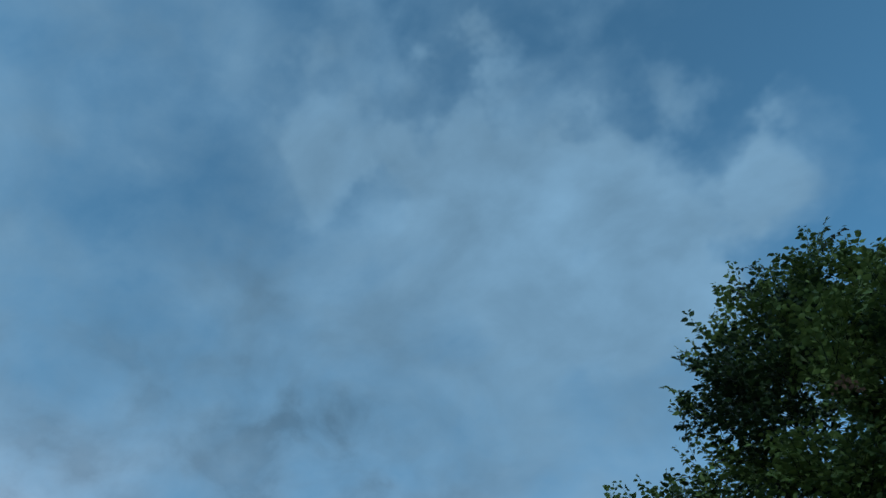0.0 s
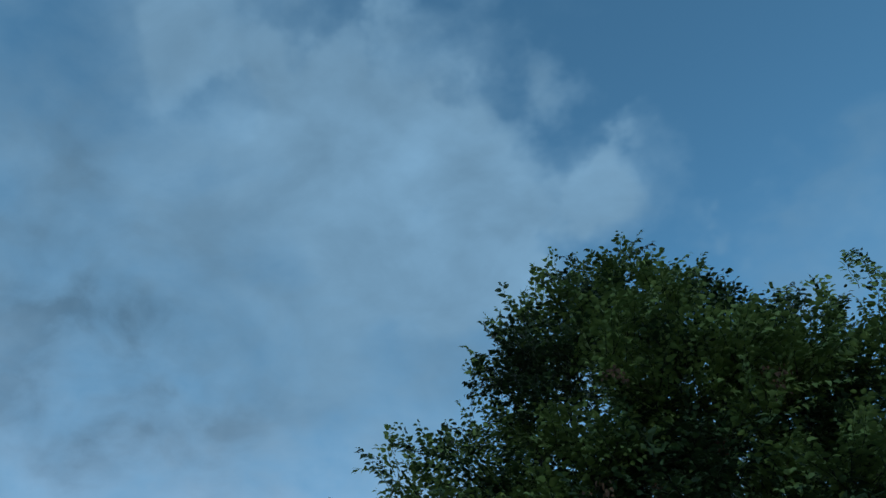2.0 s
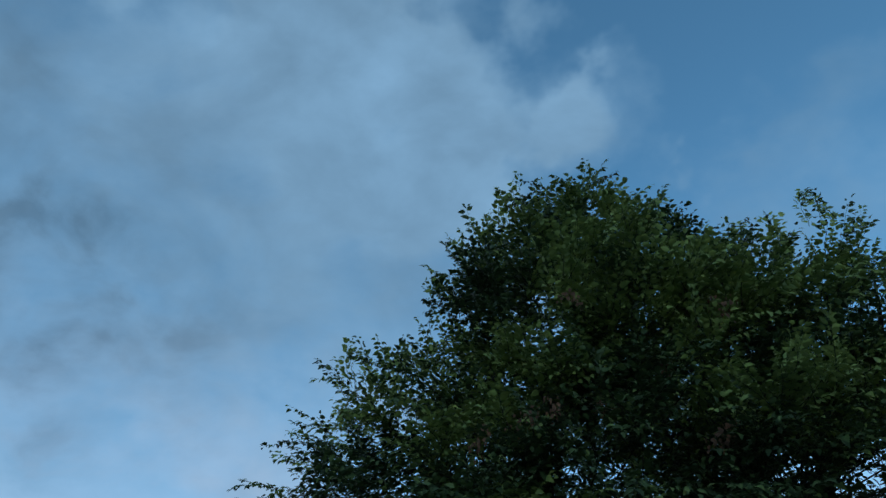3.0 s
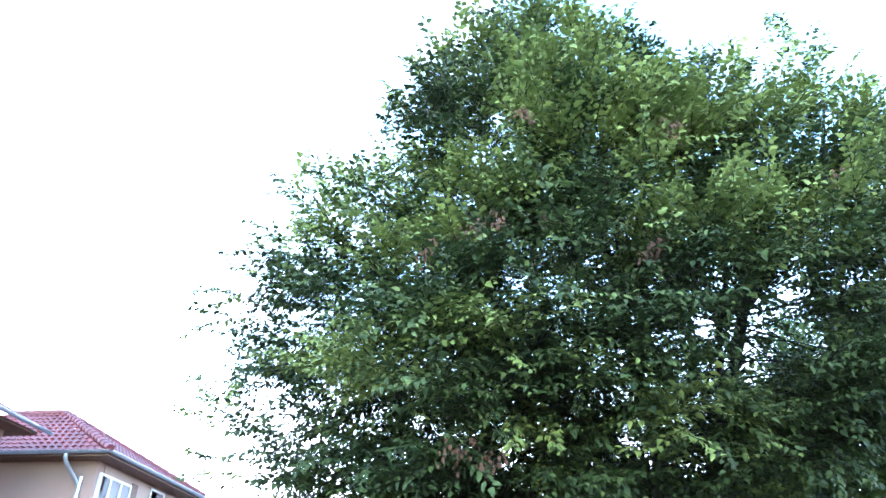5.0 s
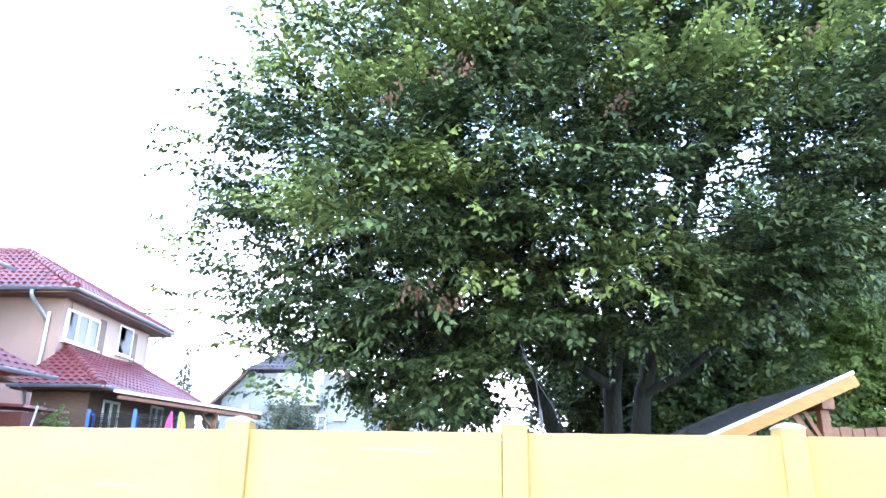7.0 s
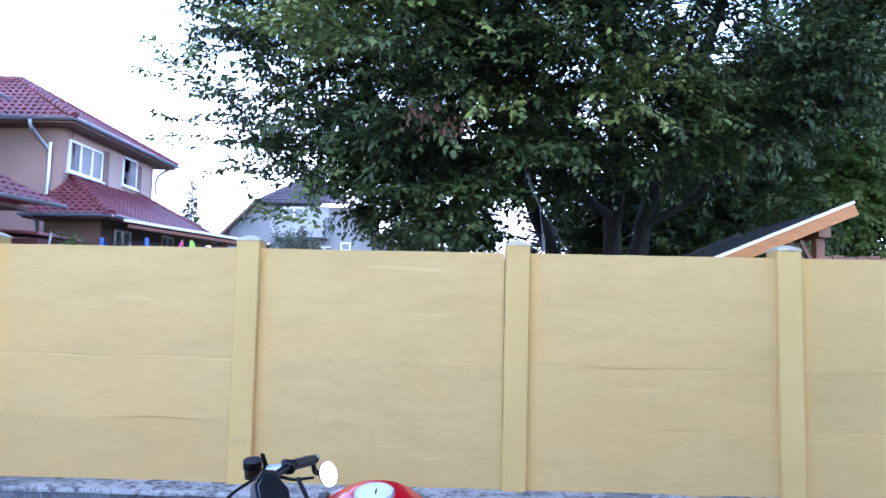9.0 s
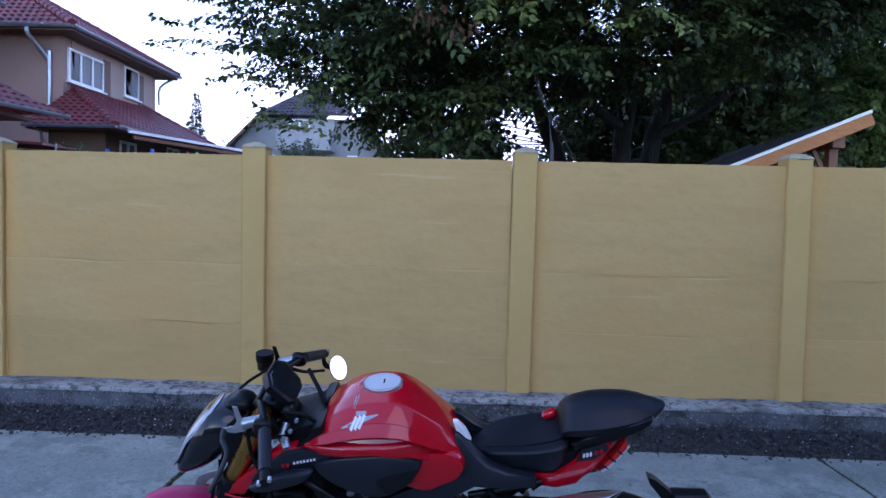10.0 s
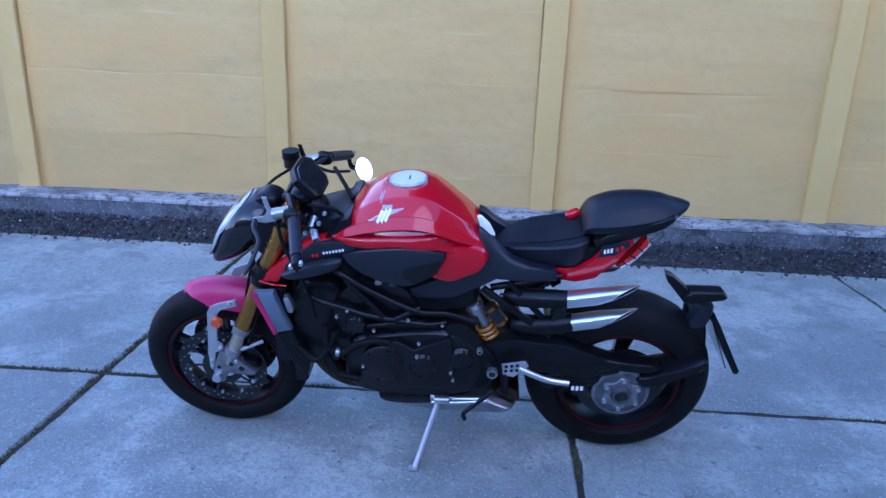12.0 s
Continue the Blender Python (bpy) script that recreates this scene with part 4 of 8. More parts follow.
# ---- the motorcycle: u runs from nose (-) to tail (+), d to its far side, z up; left side towards the yard ----
gloss_red = surf("gloss_red_paint", (0.5, 0.0015, 0.009), (0.46, 0.0012, 0.008), 2, 0.3, bump=0.0, coat=0.9, speckle=0.02, spec=0.1)
matt_red = surf("satin_pink_red_paint", (0.42, 0.016, 0.085), (0.37, 0.014, 0.075), 3, 0.35, bump=0.0, coat=0.15, speckle=0.02, spec=0.25)
satin_black = surf("satin_black_plastic", (0.003, 0.0033, 0.004), (0.005, 0.0055, 0.0065), 4, 0.34, bump=0.06, fine=300, speckle=0.08, spec=0.2)
slate_paint = surf("slate_grey_paint", (0.011, 0.0135, 0.019), (0.009, 0.011, 0.016), 3, 0.36, bump=0.0, coat=0.0, spec=0.3, speckle=0.04)
engine_black = surf("black_engine_casting", (0.003, 0.003, 0.0035), (0.005, 0.005, 0.006), 9, 0.3, metal=0.0, bump=0.2, fine=180, spec=0.32)
gloss_black = surf("gloss_black", (0.006, 0.006, 0.007), (0.009, 0.009, 0.01), 3, 0.14, bump=0.0, coat=0.3, speckle=0.03, spec=0.35)
seat_black = surf("black_seat_cover", (0.0045, 0.0055, 0.009), (0.007, 0.0085, 0.013), 5, 0.42, bump=0.3, fine=420, depth=0.002, spec=0.25)
rubber = surf("tyre_rubber", (0.004, 0.004, 0.0045), (0.007, 0.007, 0.007), 6, 0.6, bump=0.2, fine=160, spec=0.1)
gold_anodised = surf("gold_anodised_fork", (0.46, 0.21, 0.05), (0.38, 0.17, 0.04), 5, 0.3, metal=1.0, bump=0.0, speckle=0.04)
alloy = surf("cast_alloy", (0.36, 0.37, 0.39), (0.27, 0.28, 0.3), 8, 0.38, metal=0.9, bump=0.1, fine=200, speckle=0.1)
bright_alloy = surf("brushed_alloy", (0.66, 0.68, 0.7), (0.58, 0.6, 0.62), 6, 0.36, metal=1.0, bump=0.05, fine=300, speckle=0.05)
dull_silver = surf("silver_paint", (0.36, 0.37, 0.39), (0.3, 0.31, 0.33), 6, 0.4, metal=0.5, bump=0.05, speckle=0.06)
disc_steel = surf("drilled_disc_steel", (0.05, 0.051, 0.056), (0.03, 0.03, 0.033), 10, 0.4, metal=0.9, bump=0.1, fine=200)
header_steel = surf("heat_browned_steel", (0.075, 0.045, 0.03), (0.04, 0.027, 0.02), 7, 0.35, metal=0.9, bump=0.05, speckle=0.15)
mirror_face = surf("mirror_face", (0.95, 0.95, 0.95), (0.93, 0.93, 0.93), 1, 0.03, metal=1.0, bump=0.0, speckle=0.0)
amber_lens = surf("amber_reflector", (0.6, 0.075, 0.012), (0.5, 0.06, 0.01), 6, 0.2, bump=0.0, coat=0.6, speckle=0.05)
rim_red = surf("dull_red_line", (0.09, 0.002, 0.003), (0.05, 0.001, 0.002), 9, 0.5, bump=0.0, speckle=0.3, spec=0.2)
red_lens = surf("red_tail_lens", (0.6, 0.012, 0.01), (0.45, 0.008, 0.008), 20, 0.25, bump=0.1, fine=120, coat=0.2, speckle=0.2)
pale_lens = surf("pale_lamp_lens", (0.33, 0.36, 0.38), (0.26, 0.28, 0.3), 6, 0.12, bump=0.0, coat=1.0, speckle=0.03)
screen_glass = surf("dark_display_glass", (0.01, 0.011, 0.014), (0.014, 0.015, 0.018), 2, 0.06, bump=0.0, coat=1.0, speckle=0.0)
slider_steel = surf("pale_fork_slider", (0.5, 0.43, 0.32), (0.42, 0.36, 0.27), 6, 0.35, metal=0.8, bump=0.0, speckle=0.04)
slate_blue = surf("slate_blue_paint", (0.085, 0.115, 0.15), (0.07, 0.095, 0.125), 3, 0.4, bump=0.0, spec=0.4, speckle=0.03)
yellow_spring = surf("orange_spring", (0.36, 0.13, 0.012), (0.28, 0.1, 0.01), 6, 0.35, bump=0.0, coat=0.3, speckle=0.05)
belly_grey = surf("grey_silencer_metal", (0.42, 0.43, 0.45), (0.3, 0.31, 0.33), 7, 0.3, metal=0.95, bump=0.05, speckle=0.1)
cap_silver = surf("satin_silver_cap", (0.6, 0.61, 0.63), (0.52, 0.53, 0.55), 9, 0.45, metal=0.3, bump=0.0, speckle=0.04)
hub_alloy = surf("grey_hub_alloy", (0.26, 0.27, 0.285), (0.16, 0.168, 0.18), 24, 0.4, metal=0.85, bump=0.1, fine=150)
hub_grey = surf("grey_hub_casting", (0.11, 0.115, 0.13), (0.06, 0.063, 0.07), 30, 0.42, metal=0.6, bump=0.1, fine=150)
mark_white = surf("white_marking", (0.75, 0.76, 0.78), (0.68, 0.69, 0.71), 9, 0.35, bump=0.0, speckle=0.02)

BIKE = pose(0.111, 2.581, 0.0) @ pose(0, 0, 0, 0, 0, 0.9) @ pose(0, 0, 0, 12.7, 0, 0)
bike = empty("motorcycle", "red and black sports motorcycle leaning on its side stand", "motorcycle", at=BIKE)


def outline(points, per=4, sharp=False):
    """A closed smooth outline through (u, z) points."""
    if sharp:
        return [Vector(p) for p in points]
    p = [Vector(v) for v in points]
    n = len(p)
    run = []
    for i in range(n):
        a, b, c, d = p[i - 1], p[i], p[(i + 1) % n], p[(i + 2) % n]
        for k in range(per):
            s = k / per
            run.append(0.5 * (2 * b + (c - a) * s + (2 * a - 5 * b + 4 * c - d) * s * s + (3 * b - a - 3 * c + d) * s ** 3))
    return run


def pillow(points, d0, d1, power=2.5, layers=9, sharp=False, round0=1.0, round1=1.0, per=4, keep=0.0):
    """A rounded solid from a side outline: the outline shrinks towards both faces d0 and d1. round: 0 keeps that face flat."""
    run = outline(points, per, sharp)
    n = len(run)
    cu, cz = sum(v.x for v in run) / n, sum(v.y for v in run) / n
    bm = bmesh.new()
    rings = []
    for k in range(layers):
        s = -1 + 2 * k / (layers - 1)
        s = math.sin(s * math.pi / 2)
        amount = (round0 if s < 0 else round1) * abs(s)
        f = keep + (1 - keep) * max(0.02, (1 - min(amount, 1) ** power)) ** (1 / power)
        d = (d0 + d1) / 2 + (d1 - d0) / 2 * s
        rings.append([bm.verts.new((cu + (v.x - cu) * f, d, cz + (v.y - cz) * f)) for v in run])
    for a, b in zip(rings, rings[1:]):
        for k in range(n):
            bm.faces.new((a[k], b[k], b[(k + 1) % n], a[(k + 1) % n]))
    bm.faces.new(rings[0])
    bm.faces.new(rings[-1][::-1])
    bmesh.ops.recalc_face_normals(bm, faces=bm.faces)
    return bm


def plate(points, d0, d1, bevel=0.003, sharp=True):
    """A flat part with a side outline, between two sides, edges eased."""
    run = outline(points, 4, sharp)
    bm = bmesh.new()
    a = [bm.verts.new((v.x, d0, v.y)) for v in run]
    b = [bm.verts.new((v.x, d1, v.y)) for v in run]
    n = len(run)
    bm.faces.new(a)
    bm.faces.new(b[::-1])
    for k in range(n):
        bm.faces.new((a[k], b[k], b[(k + 1) % n], a[(k + 1) % n]))
    bmesh.ops.recalc_face_normals(bm, faces=bm.faces)
    if bevel:
        bmesh.ops.bevel(bm, geom=[e for e in bm.edges if abs(e.verts[0].co.y - e.verts[1].co.y) < 1e-5], offset=bevel, segments=2, affect="EDGES", clamp_overlap=True)
    return bm


def lathe(profile, centre, seg=48, axis_y=True):
    """A turned part about the sideways axis: profile of (radius, d), closed."""
    bm = bmesh.new()
    cu, cd, cz = centre
    rings = [[bm.verts.new((cu + r * math.cos(a), cd + d, cz + r * math.sin(a))) for r, d in profile] for a in (2 * math.pi * k / seg for k in range(seg))]
    n = len(profile)
    for a, b in zip(rings, rings[1:] + rings[:1]):
        for k in range(n):
            bm.faces.new((a[k], a[(k + 1) % n], b[(k + 1) % n], b[k]))
    bmesh.ops.remove_doubles(bm, verts=bm.verts, dist=1e-5)
    bmesh.ops.recalc_face_normals(bm, faces=bm.faces)
    return bm


def both(name, make, material, label="", smooth=40, parent=None):
    """A part on the left side and its twin on the right."""
    made = []
    for side in (1, -1):
        bm = make()
        if side < 0:
            for v in bm.verts:
                v.co.y = -v.co.y
            bmesh.ops.reverse_faces(bm, faces=bm.faces)
        made.append(part(name, bm, material, parent or bike, label, smooth))
    return made


def taper(bm, u0, u1, amount, drop=0.0):
    """Narrows a part towards its tail end."""
    for v in bm.verts:
        s = min(1, max(0, (v.co.x - u0) / (u1 - u0)))
        v.co.y *= 1 - amount * s ** 1.8
        v.co.z -= drop
    return bm


def rod(name, points, r, material, r1=None, seg=12, label="", parent=None, curved=True):
    return part(name, tube(points, r, r1, seg, 6, curved), material, parent or bike, label, 50)


def bolt(u, d, z, r=0.007, material=None, parent=None):
    return part("bolt", tube([(u, d, z), (u, d - 0.008, z)], r, r * 0.8, 6, curved=False), material or bright_alloy, parent or bike)


F, R = (-0.7075, 0.0, 0.30), (0.7075, 0.0, 0.325)


def tyre_profile(outer, rim_r, half, crown):
    """Half-round motorcycle tyre section."""
    pts = []
    for k in range(15):
        a = math.pi * k / 14
        w = half * math.cos(a)
        r = rim_r + 0.012 + (outer - rim_r - 0.012) * (math.sin(a) ** crown)
        pts.append((r, -w))
    pts += [(rim_r - 0.004, half * 0.72), (rim_r - 0.004, -half * 0.72)]
    return pts


def spoke(centre, angle, r0, r1, w0, w1, d0, d1, thick):
    bm = bmesh.new()
    u, d, z = centre
    c, s = math.cos(angle), math.sin(angle)
    vs = []
    for r, w, dd in ((r0, w0, d0), ((r0 + r1) / 2, (w0 + w1) / 2 * 0.8, (d0 + d1) / 2), (r1, w1, d1)):
        for sw, sd in ((-1, -1), (1, -1), (1, 1), (-1, 1)):
            vs.append(bm.verts.new((u + r * c - sw * w * s, d + dd + sd * thick, z + r * s + sw * w * c)))
    for k in (0, 4):
        for a in range(4):
            b = (a + 1) % 4
            bm.faces.new((vs[k + a], vs[k + b], vs[k + 4 + b], vs[k + 4 + a]))
    bm.faces.new(vs[3::-1])
    bm.faces.new(vs[8:12])
    bmesh.ops.recalc_face_normals(bm, faces=bm.faces)
    bmesh.ops.bevel(bm, geom=bm.edges[:], offset=0.003, segments=2, affect="EDGES", clamp_overlap=True)
    return bm


# front wheel
fw = part("front_wheel", lathe([(0.222, -0.045), (0.216, -0.04), (0.205, -0.018), (0.205, 0.018), (0.216, 0.04), (0.222, 0.045), (0.197, 0.05), (0.188, 0.02), (0.188, -0.02), (0.197, -0.05)], F, 72), satin_black, bike, "black cast wheel rim with a thin red line", 40)
part("tyre", lathe(tyre_profile(0.30, 0.212, 0.06, 0.62), F, 96), rubber, fw, "black sports tyre", 50)
part("rim_line", lathe([(0.203, -0.052), (0.2065, -0.052), (0.2065, -0.047), (0.203, -0.047)], F, 72), rim_red, fw, "thin red rim line")
part("hub", lathe([(0.012, -0.06), (0.035, -0.058), (0.038, -0.04), (0.03, -0.02), (0.03, 0.02), (0.038, 0.04), (0.035, 0.058), (0.012, 0.06)], F, 32), gloss_black, fw, "", 40)
for k in range(5):
    for off in (-0.13, 0.13):
        part("spoke", spoke(F, 0.4 + k * 2 * math.pi / 5 + off, 0.03, 0.195, 0.012, 0.014, 0.0, 0.0, 0.012), gloss_black, fw, "", 40)
for side in (-1, 1):
    dd = side * 0.073
    disc = part("brake_disc", lathe([(0.16, dd - 0.0025), (0.16, dd + 0.0025), (0.122, dd + 0.0025), (0.122, dd - 0.0025)], F, 72), disc_steel, fw, "drilled steel brake disc", 30)
    part("disc_carrier", lathe([(0.05, dd - 0.003), (0.05, dd + 0.003), (0.075, dd + 0.003), (0.075, dd - 0.003)], F, 36), gloss_black, fw, "", 30)
    for k in range(10):
        a = k * 2 * math.pi / 10
        part("disc_arm", spoke((F[0], dd, F[2]), a, 0.07, 0.126, 0.006, 0.007, 0, 0, 0.002), gloss_black, fw)
    # pale plugs in the disc stand in for bright ground seen through holes
    bm = bmesh.new()
    for k in range(48):
        a = k * 2 * math.pi / 48
        r = (0.13, 0.141, 0.152)[k % 3]
        u, z = F[0] + r * math.cos(a), F[2] + r * math.sin(a)
        put_tube(bm, [(u, dd - 0.0032, z), (u, dd + 0.0032, z)], 0.0042, seg=8, curved=False)
    part("disc_holes", bm, hub_alloy, disc)["kind"] = "stuff"
    for k in range(10):
        a = (k + 0.25) * 2 * math.pi / 10
        u, z = F[0] + 0.124 * math.cos(a), F[2] + 0.124 * math.sin(a)
        part("bobbin", tube([(u, dd - 0.005, z), (u, dd + 0.005, z)], 0.0055, seg=8, curved=False), bright_alloy, disc)

# forks, clamps, calipers
def fork_at(z, d):
    return (-0.7075 + 0.03 + (z - 0.33) * 0.452, d, z)


for side in (-1, 1):
    d = side * 0.112
    leg = rod("fork_leg", [fork_at(0.50, d), fork_at(0.98, d)], 0.0275, gold_anodised, seg=20, label="gold anodised fork tube", curved=False)
    rod("slider", [fork_at(0.36, d), fork_at(0.52, d)], 0.0215, slider_steel, seg=20, label="pale gold slider", parent=leg, curved=False)
    rod("seal_ring", [fork_at(0.495, d), fork_at(0.515, d)], 0.031, alloy, seg=20, parent=leg, curved=False)
    foot = part("fork_foot", pillow([(-0.686, 0.415), (-0.645, 0.407), (-0.6, 0.355), (-0.563, 0.325), (-0.575, 0.312), (-0.664, 0.318), (-0.69, 0.275), (-0.72, 0.275), (-0.722, 0.335)], d - 0.02, d + 0.02, 5, 7, sharp=True, keep=0.7), hub_alloy, bike, "cast alloy fork foot", 50)
    rod("foot_collar", [fork_at(0.395, d), fork_at(0.425, d)], 0.029, alloy, seg=18, parent=foot, curved=False)
    for u, z, r in ((-0.615, 0.343, 0.011), (-0.65, 0.36, 0.009), (-0.695, 0.345, 0.008)):
        rod("foot_pocket", [(u, d - side * 0.01, z), (u, d + side * 0.0206, z)], r, gloss_black, seg=12, parent=foot, curved=False)
    rod("axle_nut", [(F[0], d - side * 0.01, F[2]), (F[0], d + side * 0.033, F[2])], 0.016, bright_alloy, seg=12, parent=foot, curved=False)
    cal = part("brake_caliper", pillow([(-0.64, 0.375), (-0.60, 0.388), (-0.555, 0.365), (-0.542, 0.315), (-0.565, 0.285), (-0.605, 0.295), (-0.635, 0.33)], d - side * 0.055 - 0.022, d - side * 0.055 + 0.03, 6, 7, sharp=True, keep=0.7), engine_black, bike, "dark radial brake caliper", 35)
    part("caliper_bridge", pillow([(-0.63, 0.375), (-0.565, 0.365), (-0.555, 0.335), (-0.62, 0.325)], min(d, d - side * 0.09), max(d, d - side * 0.09), 5, 5, sharp=True, keep=0.6), engine_black, cal, "", 35)
    rod("caliper_arm", [(-0.65, d, 0.40), (-0.606, d, 0.417), (-0.54, d - side * 0.02, 0.438)], 0.007, dull_silver, parent=cal)
    for u, z in ((-0.625, 0.385), (-0.575, 0.30)):
        bolt(u, d - 0.03 if side < 0 else d + 0.02, z, 0.008, parent=cal)
for z, h, name in ((0.735, 0.055, "lower_clamp"), (0.93, 0.035, "upper_clamp")):
    c = fork_at(z, 0)
    bm = bmesh.new()
    put_box(bm, c[0] - 0.035, c[0] + 0.05, -0.15, 0.15, z - h / 2, z + h / 2, 0.012)
    part(name, bm, satin_black, bike, "", 40)
for side in (-1, 1):
    rod("clamp_collar", [fork_at(0.70, side * 0.112), fork_at(0.765, side * 0.112)], 0.037, satin_black, seg=18, curved=False)
    rod("fork_cap", [fork_at(0.965, side * 0.112), fork_at(0.995, side * 0.112)], 0.022, gold_anodised, seg=16, curved=False)

# front mudguard: a curved shell over the tyre, with side tongues
bm = bmesh.new()
rows = []
for k in range(25):
    s = k / 24
    a = radians(113 - 57 * s)
    wide = 0.045 + 0.026 * math.sin(min(1, s * 1.9) * math.pi / 2)
    row = []
    for j in range(13):
        q = -1 + j / 6
        drop = 0.036 * abs(q) ** 2.6 + (0.05 * abs(q) ** 4) * min(1, s / 0.35)
        drop *= min(1, 0.3 + 1.8 * s)
        r = 0.322 + 0.026 * s - drop + (0.012 if k == 0 else 0) * -1
        row.append(bm.verts.new((F[0] + r * math.cos(a), wide * q * (1 - 0.55 * max(0, 0.14 - s) / 0.14), F[2] + r * math.sin(a))))
    rows.append(row)
for a, b in zip(rows, rows[1:]):
    for j in range(12):
        bm.faces.new((a[j], a[j + 1], b[j + 1], b[j]))
bmesh.ops.recalc_face_normals(bm, faces=bm.faces)
bmesh.ops.solidify(bm, geom=bm.faces[:], thickness=0.004)
part("front_mudguard", bm, matt_red, bike, "satin pinkish-red front mudguard", 50)
br = both("mudguard_bracket", lambda: plate([(-0.705, 0.575), (-0.69, 0.60), (-0.665, 0.612), (-0.60, 0.632), (-0.598, 0.606), (-0.655, 0.588), (-0.672, 0.57), (-0.688, 0.455), (-0.672, 0.44), (-0.672, 0.42), (-0.70, 0.405), (-0.712, 0.35), (-0.728, 0.352), (-0.728, 0.40)], -0.128, -0.12, 0.002), dull_silver, "pale silver bracket plate", 30)
for side, b in zip((-1, 1), br):
    rod("reflector", [(-0.675, side * 0.128, 0.54), (-0.675, side * 0.142, 0.54)], 0.02, amber_lens, 0.017, 20, "round amber reflector", b, False)
    for u, z in ((-0.62, 0.617), (-0.68, 0.43), (-0.718, 0.37)):
        bolt(u, side * 0.128 if side < 0 else side * 0.12 + 0.016, z, 0.006, parent=b)

# head lamp
HEAD = [(-0.515, 0.965), (-0.57, 0.955), (-0.625, 0.895), (-0.672, 0.80), (-0.688, 0.745), (-0.66, 0.732), (-0.58, 0.765), (-0.52, 0.815), (-0.475, 0.875), (-0.465, 0.94)]
lamp = part("headlight", pillow(HEAD, -0.115, 0.115, 2.6, 15, keep=0.1), gloss_black, bike, "black teardrop headlight pod", 60)
part("lens", pillow([(-0.545, 0.968), (-0.60, 0.93), (-0.65, 0.86), (-0.688, 0.775), (-0.698, 0.748), (-0.675, 0.77), (-0.63, 0.86), (-0.585, 0.915)], -0.096, 0.096, 2.4, 13, keep=0.3), pale_lens, lamp, "pale clear lens rim", 60)
part("lens_core", pillow([(-0.60, 0.915), (-0.65, 0.845), (-0.682, 0.77), (-0.64, 0.80), (-0.60, 0.86)], -0.075, 0.075, 2.4, 9, keep=0.3), screen_glass, lamp, "", 60)
part("headlight_cowl", pillow([(-0.525, 0.972), (-0.49, 0.985), (-0.45, 0.975), (-0.44, 0.95), (-0.48, 0.94), (-0.53, 0.95)], -0.05, 0.05, 3, 9, keep=0.2), satin_black, lamp, "", 50)
for side in (-1, 1):
    part("head_bracket", pillow([(-0.53, 0.90), (-0.46, 0.92), (-0.44, 0.84), (-0.50, 0.80)], side * 0.10 - 0.012, side * 0.10 + 0.012, 4, 5), satin_black, bike, "", 40)

# display, bars, controls
dash_at = pose(-0.35, 0.0, 1.025, 0, 48, 0)
bm = bmesh.new()
HEX = [(-0.062, -0.05), (-0.035, -0.09), (0.042, -0.078), (0.06, -0.05), (0.06, 0.05), (0.042, 0.078), (-0.035, 0.09), (-0.062, 0.05)]
def slab_of(bm, outline_, z0, z1, shrink):
    rings_ = [[bm.verts.new((x * s, y * s, z)) for x, y in outline_] for s, z in ((0.8 * shrink, z0), (shrink, z0 + (z1 - z0) * 0.4), (shrink, z1 - 0.002), (shrink * 0.97, z1))]
    for a, b in zip(rings_, rings_[1:]):
        for k in range(8):
            bm.faces.new((a[k], a[(k + 1) % 8], b[(k + 1) % 8], b[k]))
    bm.faces.new(rings_[0][::-1])
    bm.faces.new(rings_[-1])


slab_of(bm, HEX, -0.02, 0.014, 1.0)
bm.transform(dash_at)
dash = part("display", bm, satin_black, bike, "black digital display unit", 40)
bm = bmesh.new()
slab_of(bm, HEX, 0.0125, 0.0165, 0.86)
bm.transform(dash_at)
part("screen", bm, screen_glass, dash, "dark glossy screen", 40)
rod("display_stem", [(-0.37, 0, 1.0), (-0.42, 0, 0.94)], 0.02, satin_black, curved=False)
BAR = [(-0.302, -0.385, 0.955), (-0.34, -0.24, 1.003), (-0.385, -0.12, 1.01), (-0.415, -0.06, 0.985), (-0.42, 0.0, 0.975), (-0.415, 0.06, 0.985), (-0.385, 0.12, 1.01), (-0.34, 0.24, 1.003), (-0.302, 0.385, 0.955)]
bar = rod("handlebar", BAR, 0.012, satin_black, label="black handlebar")
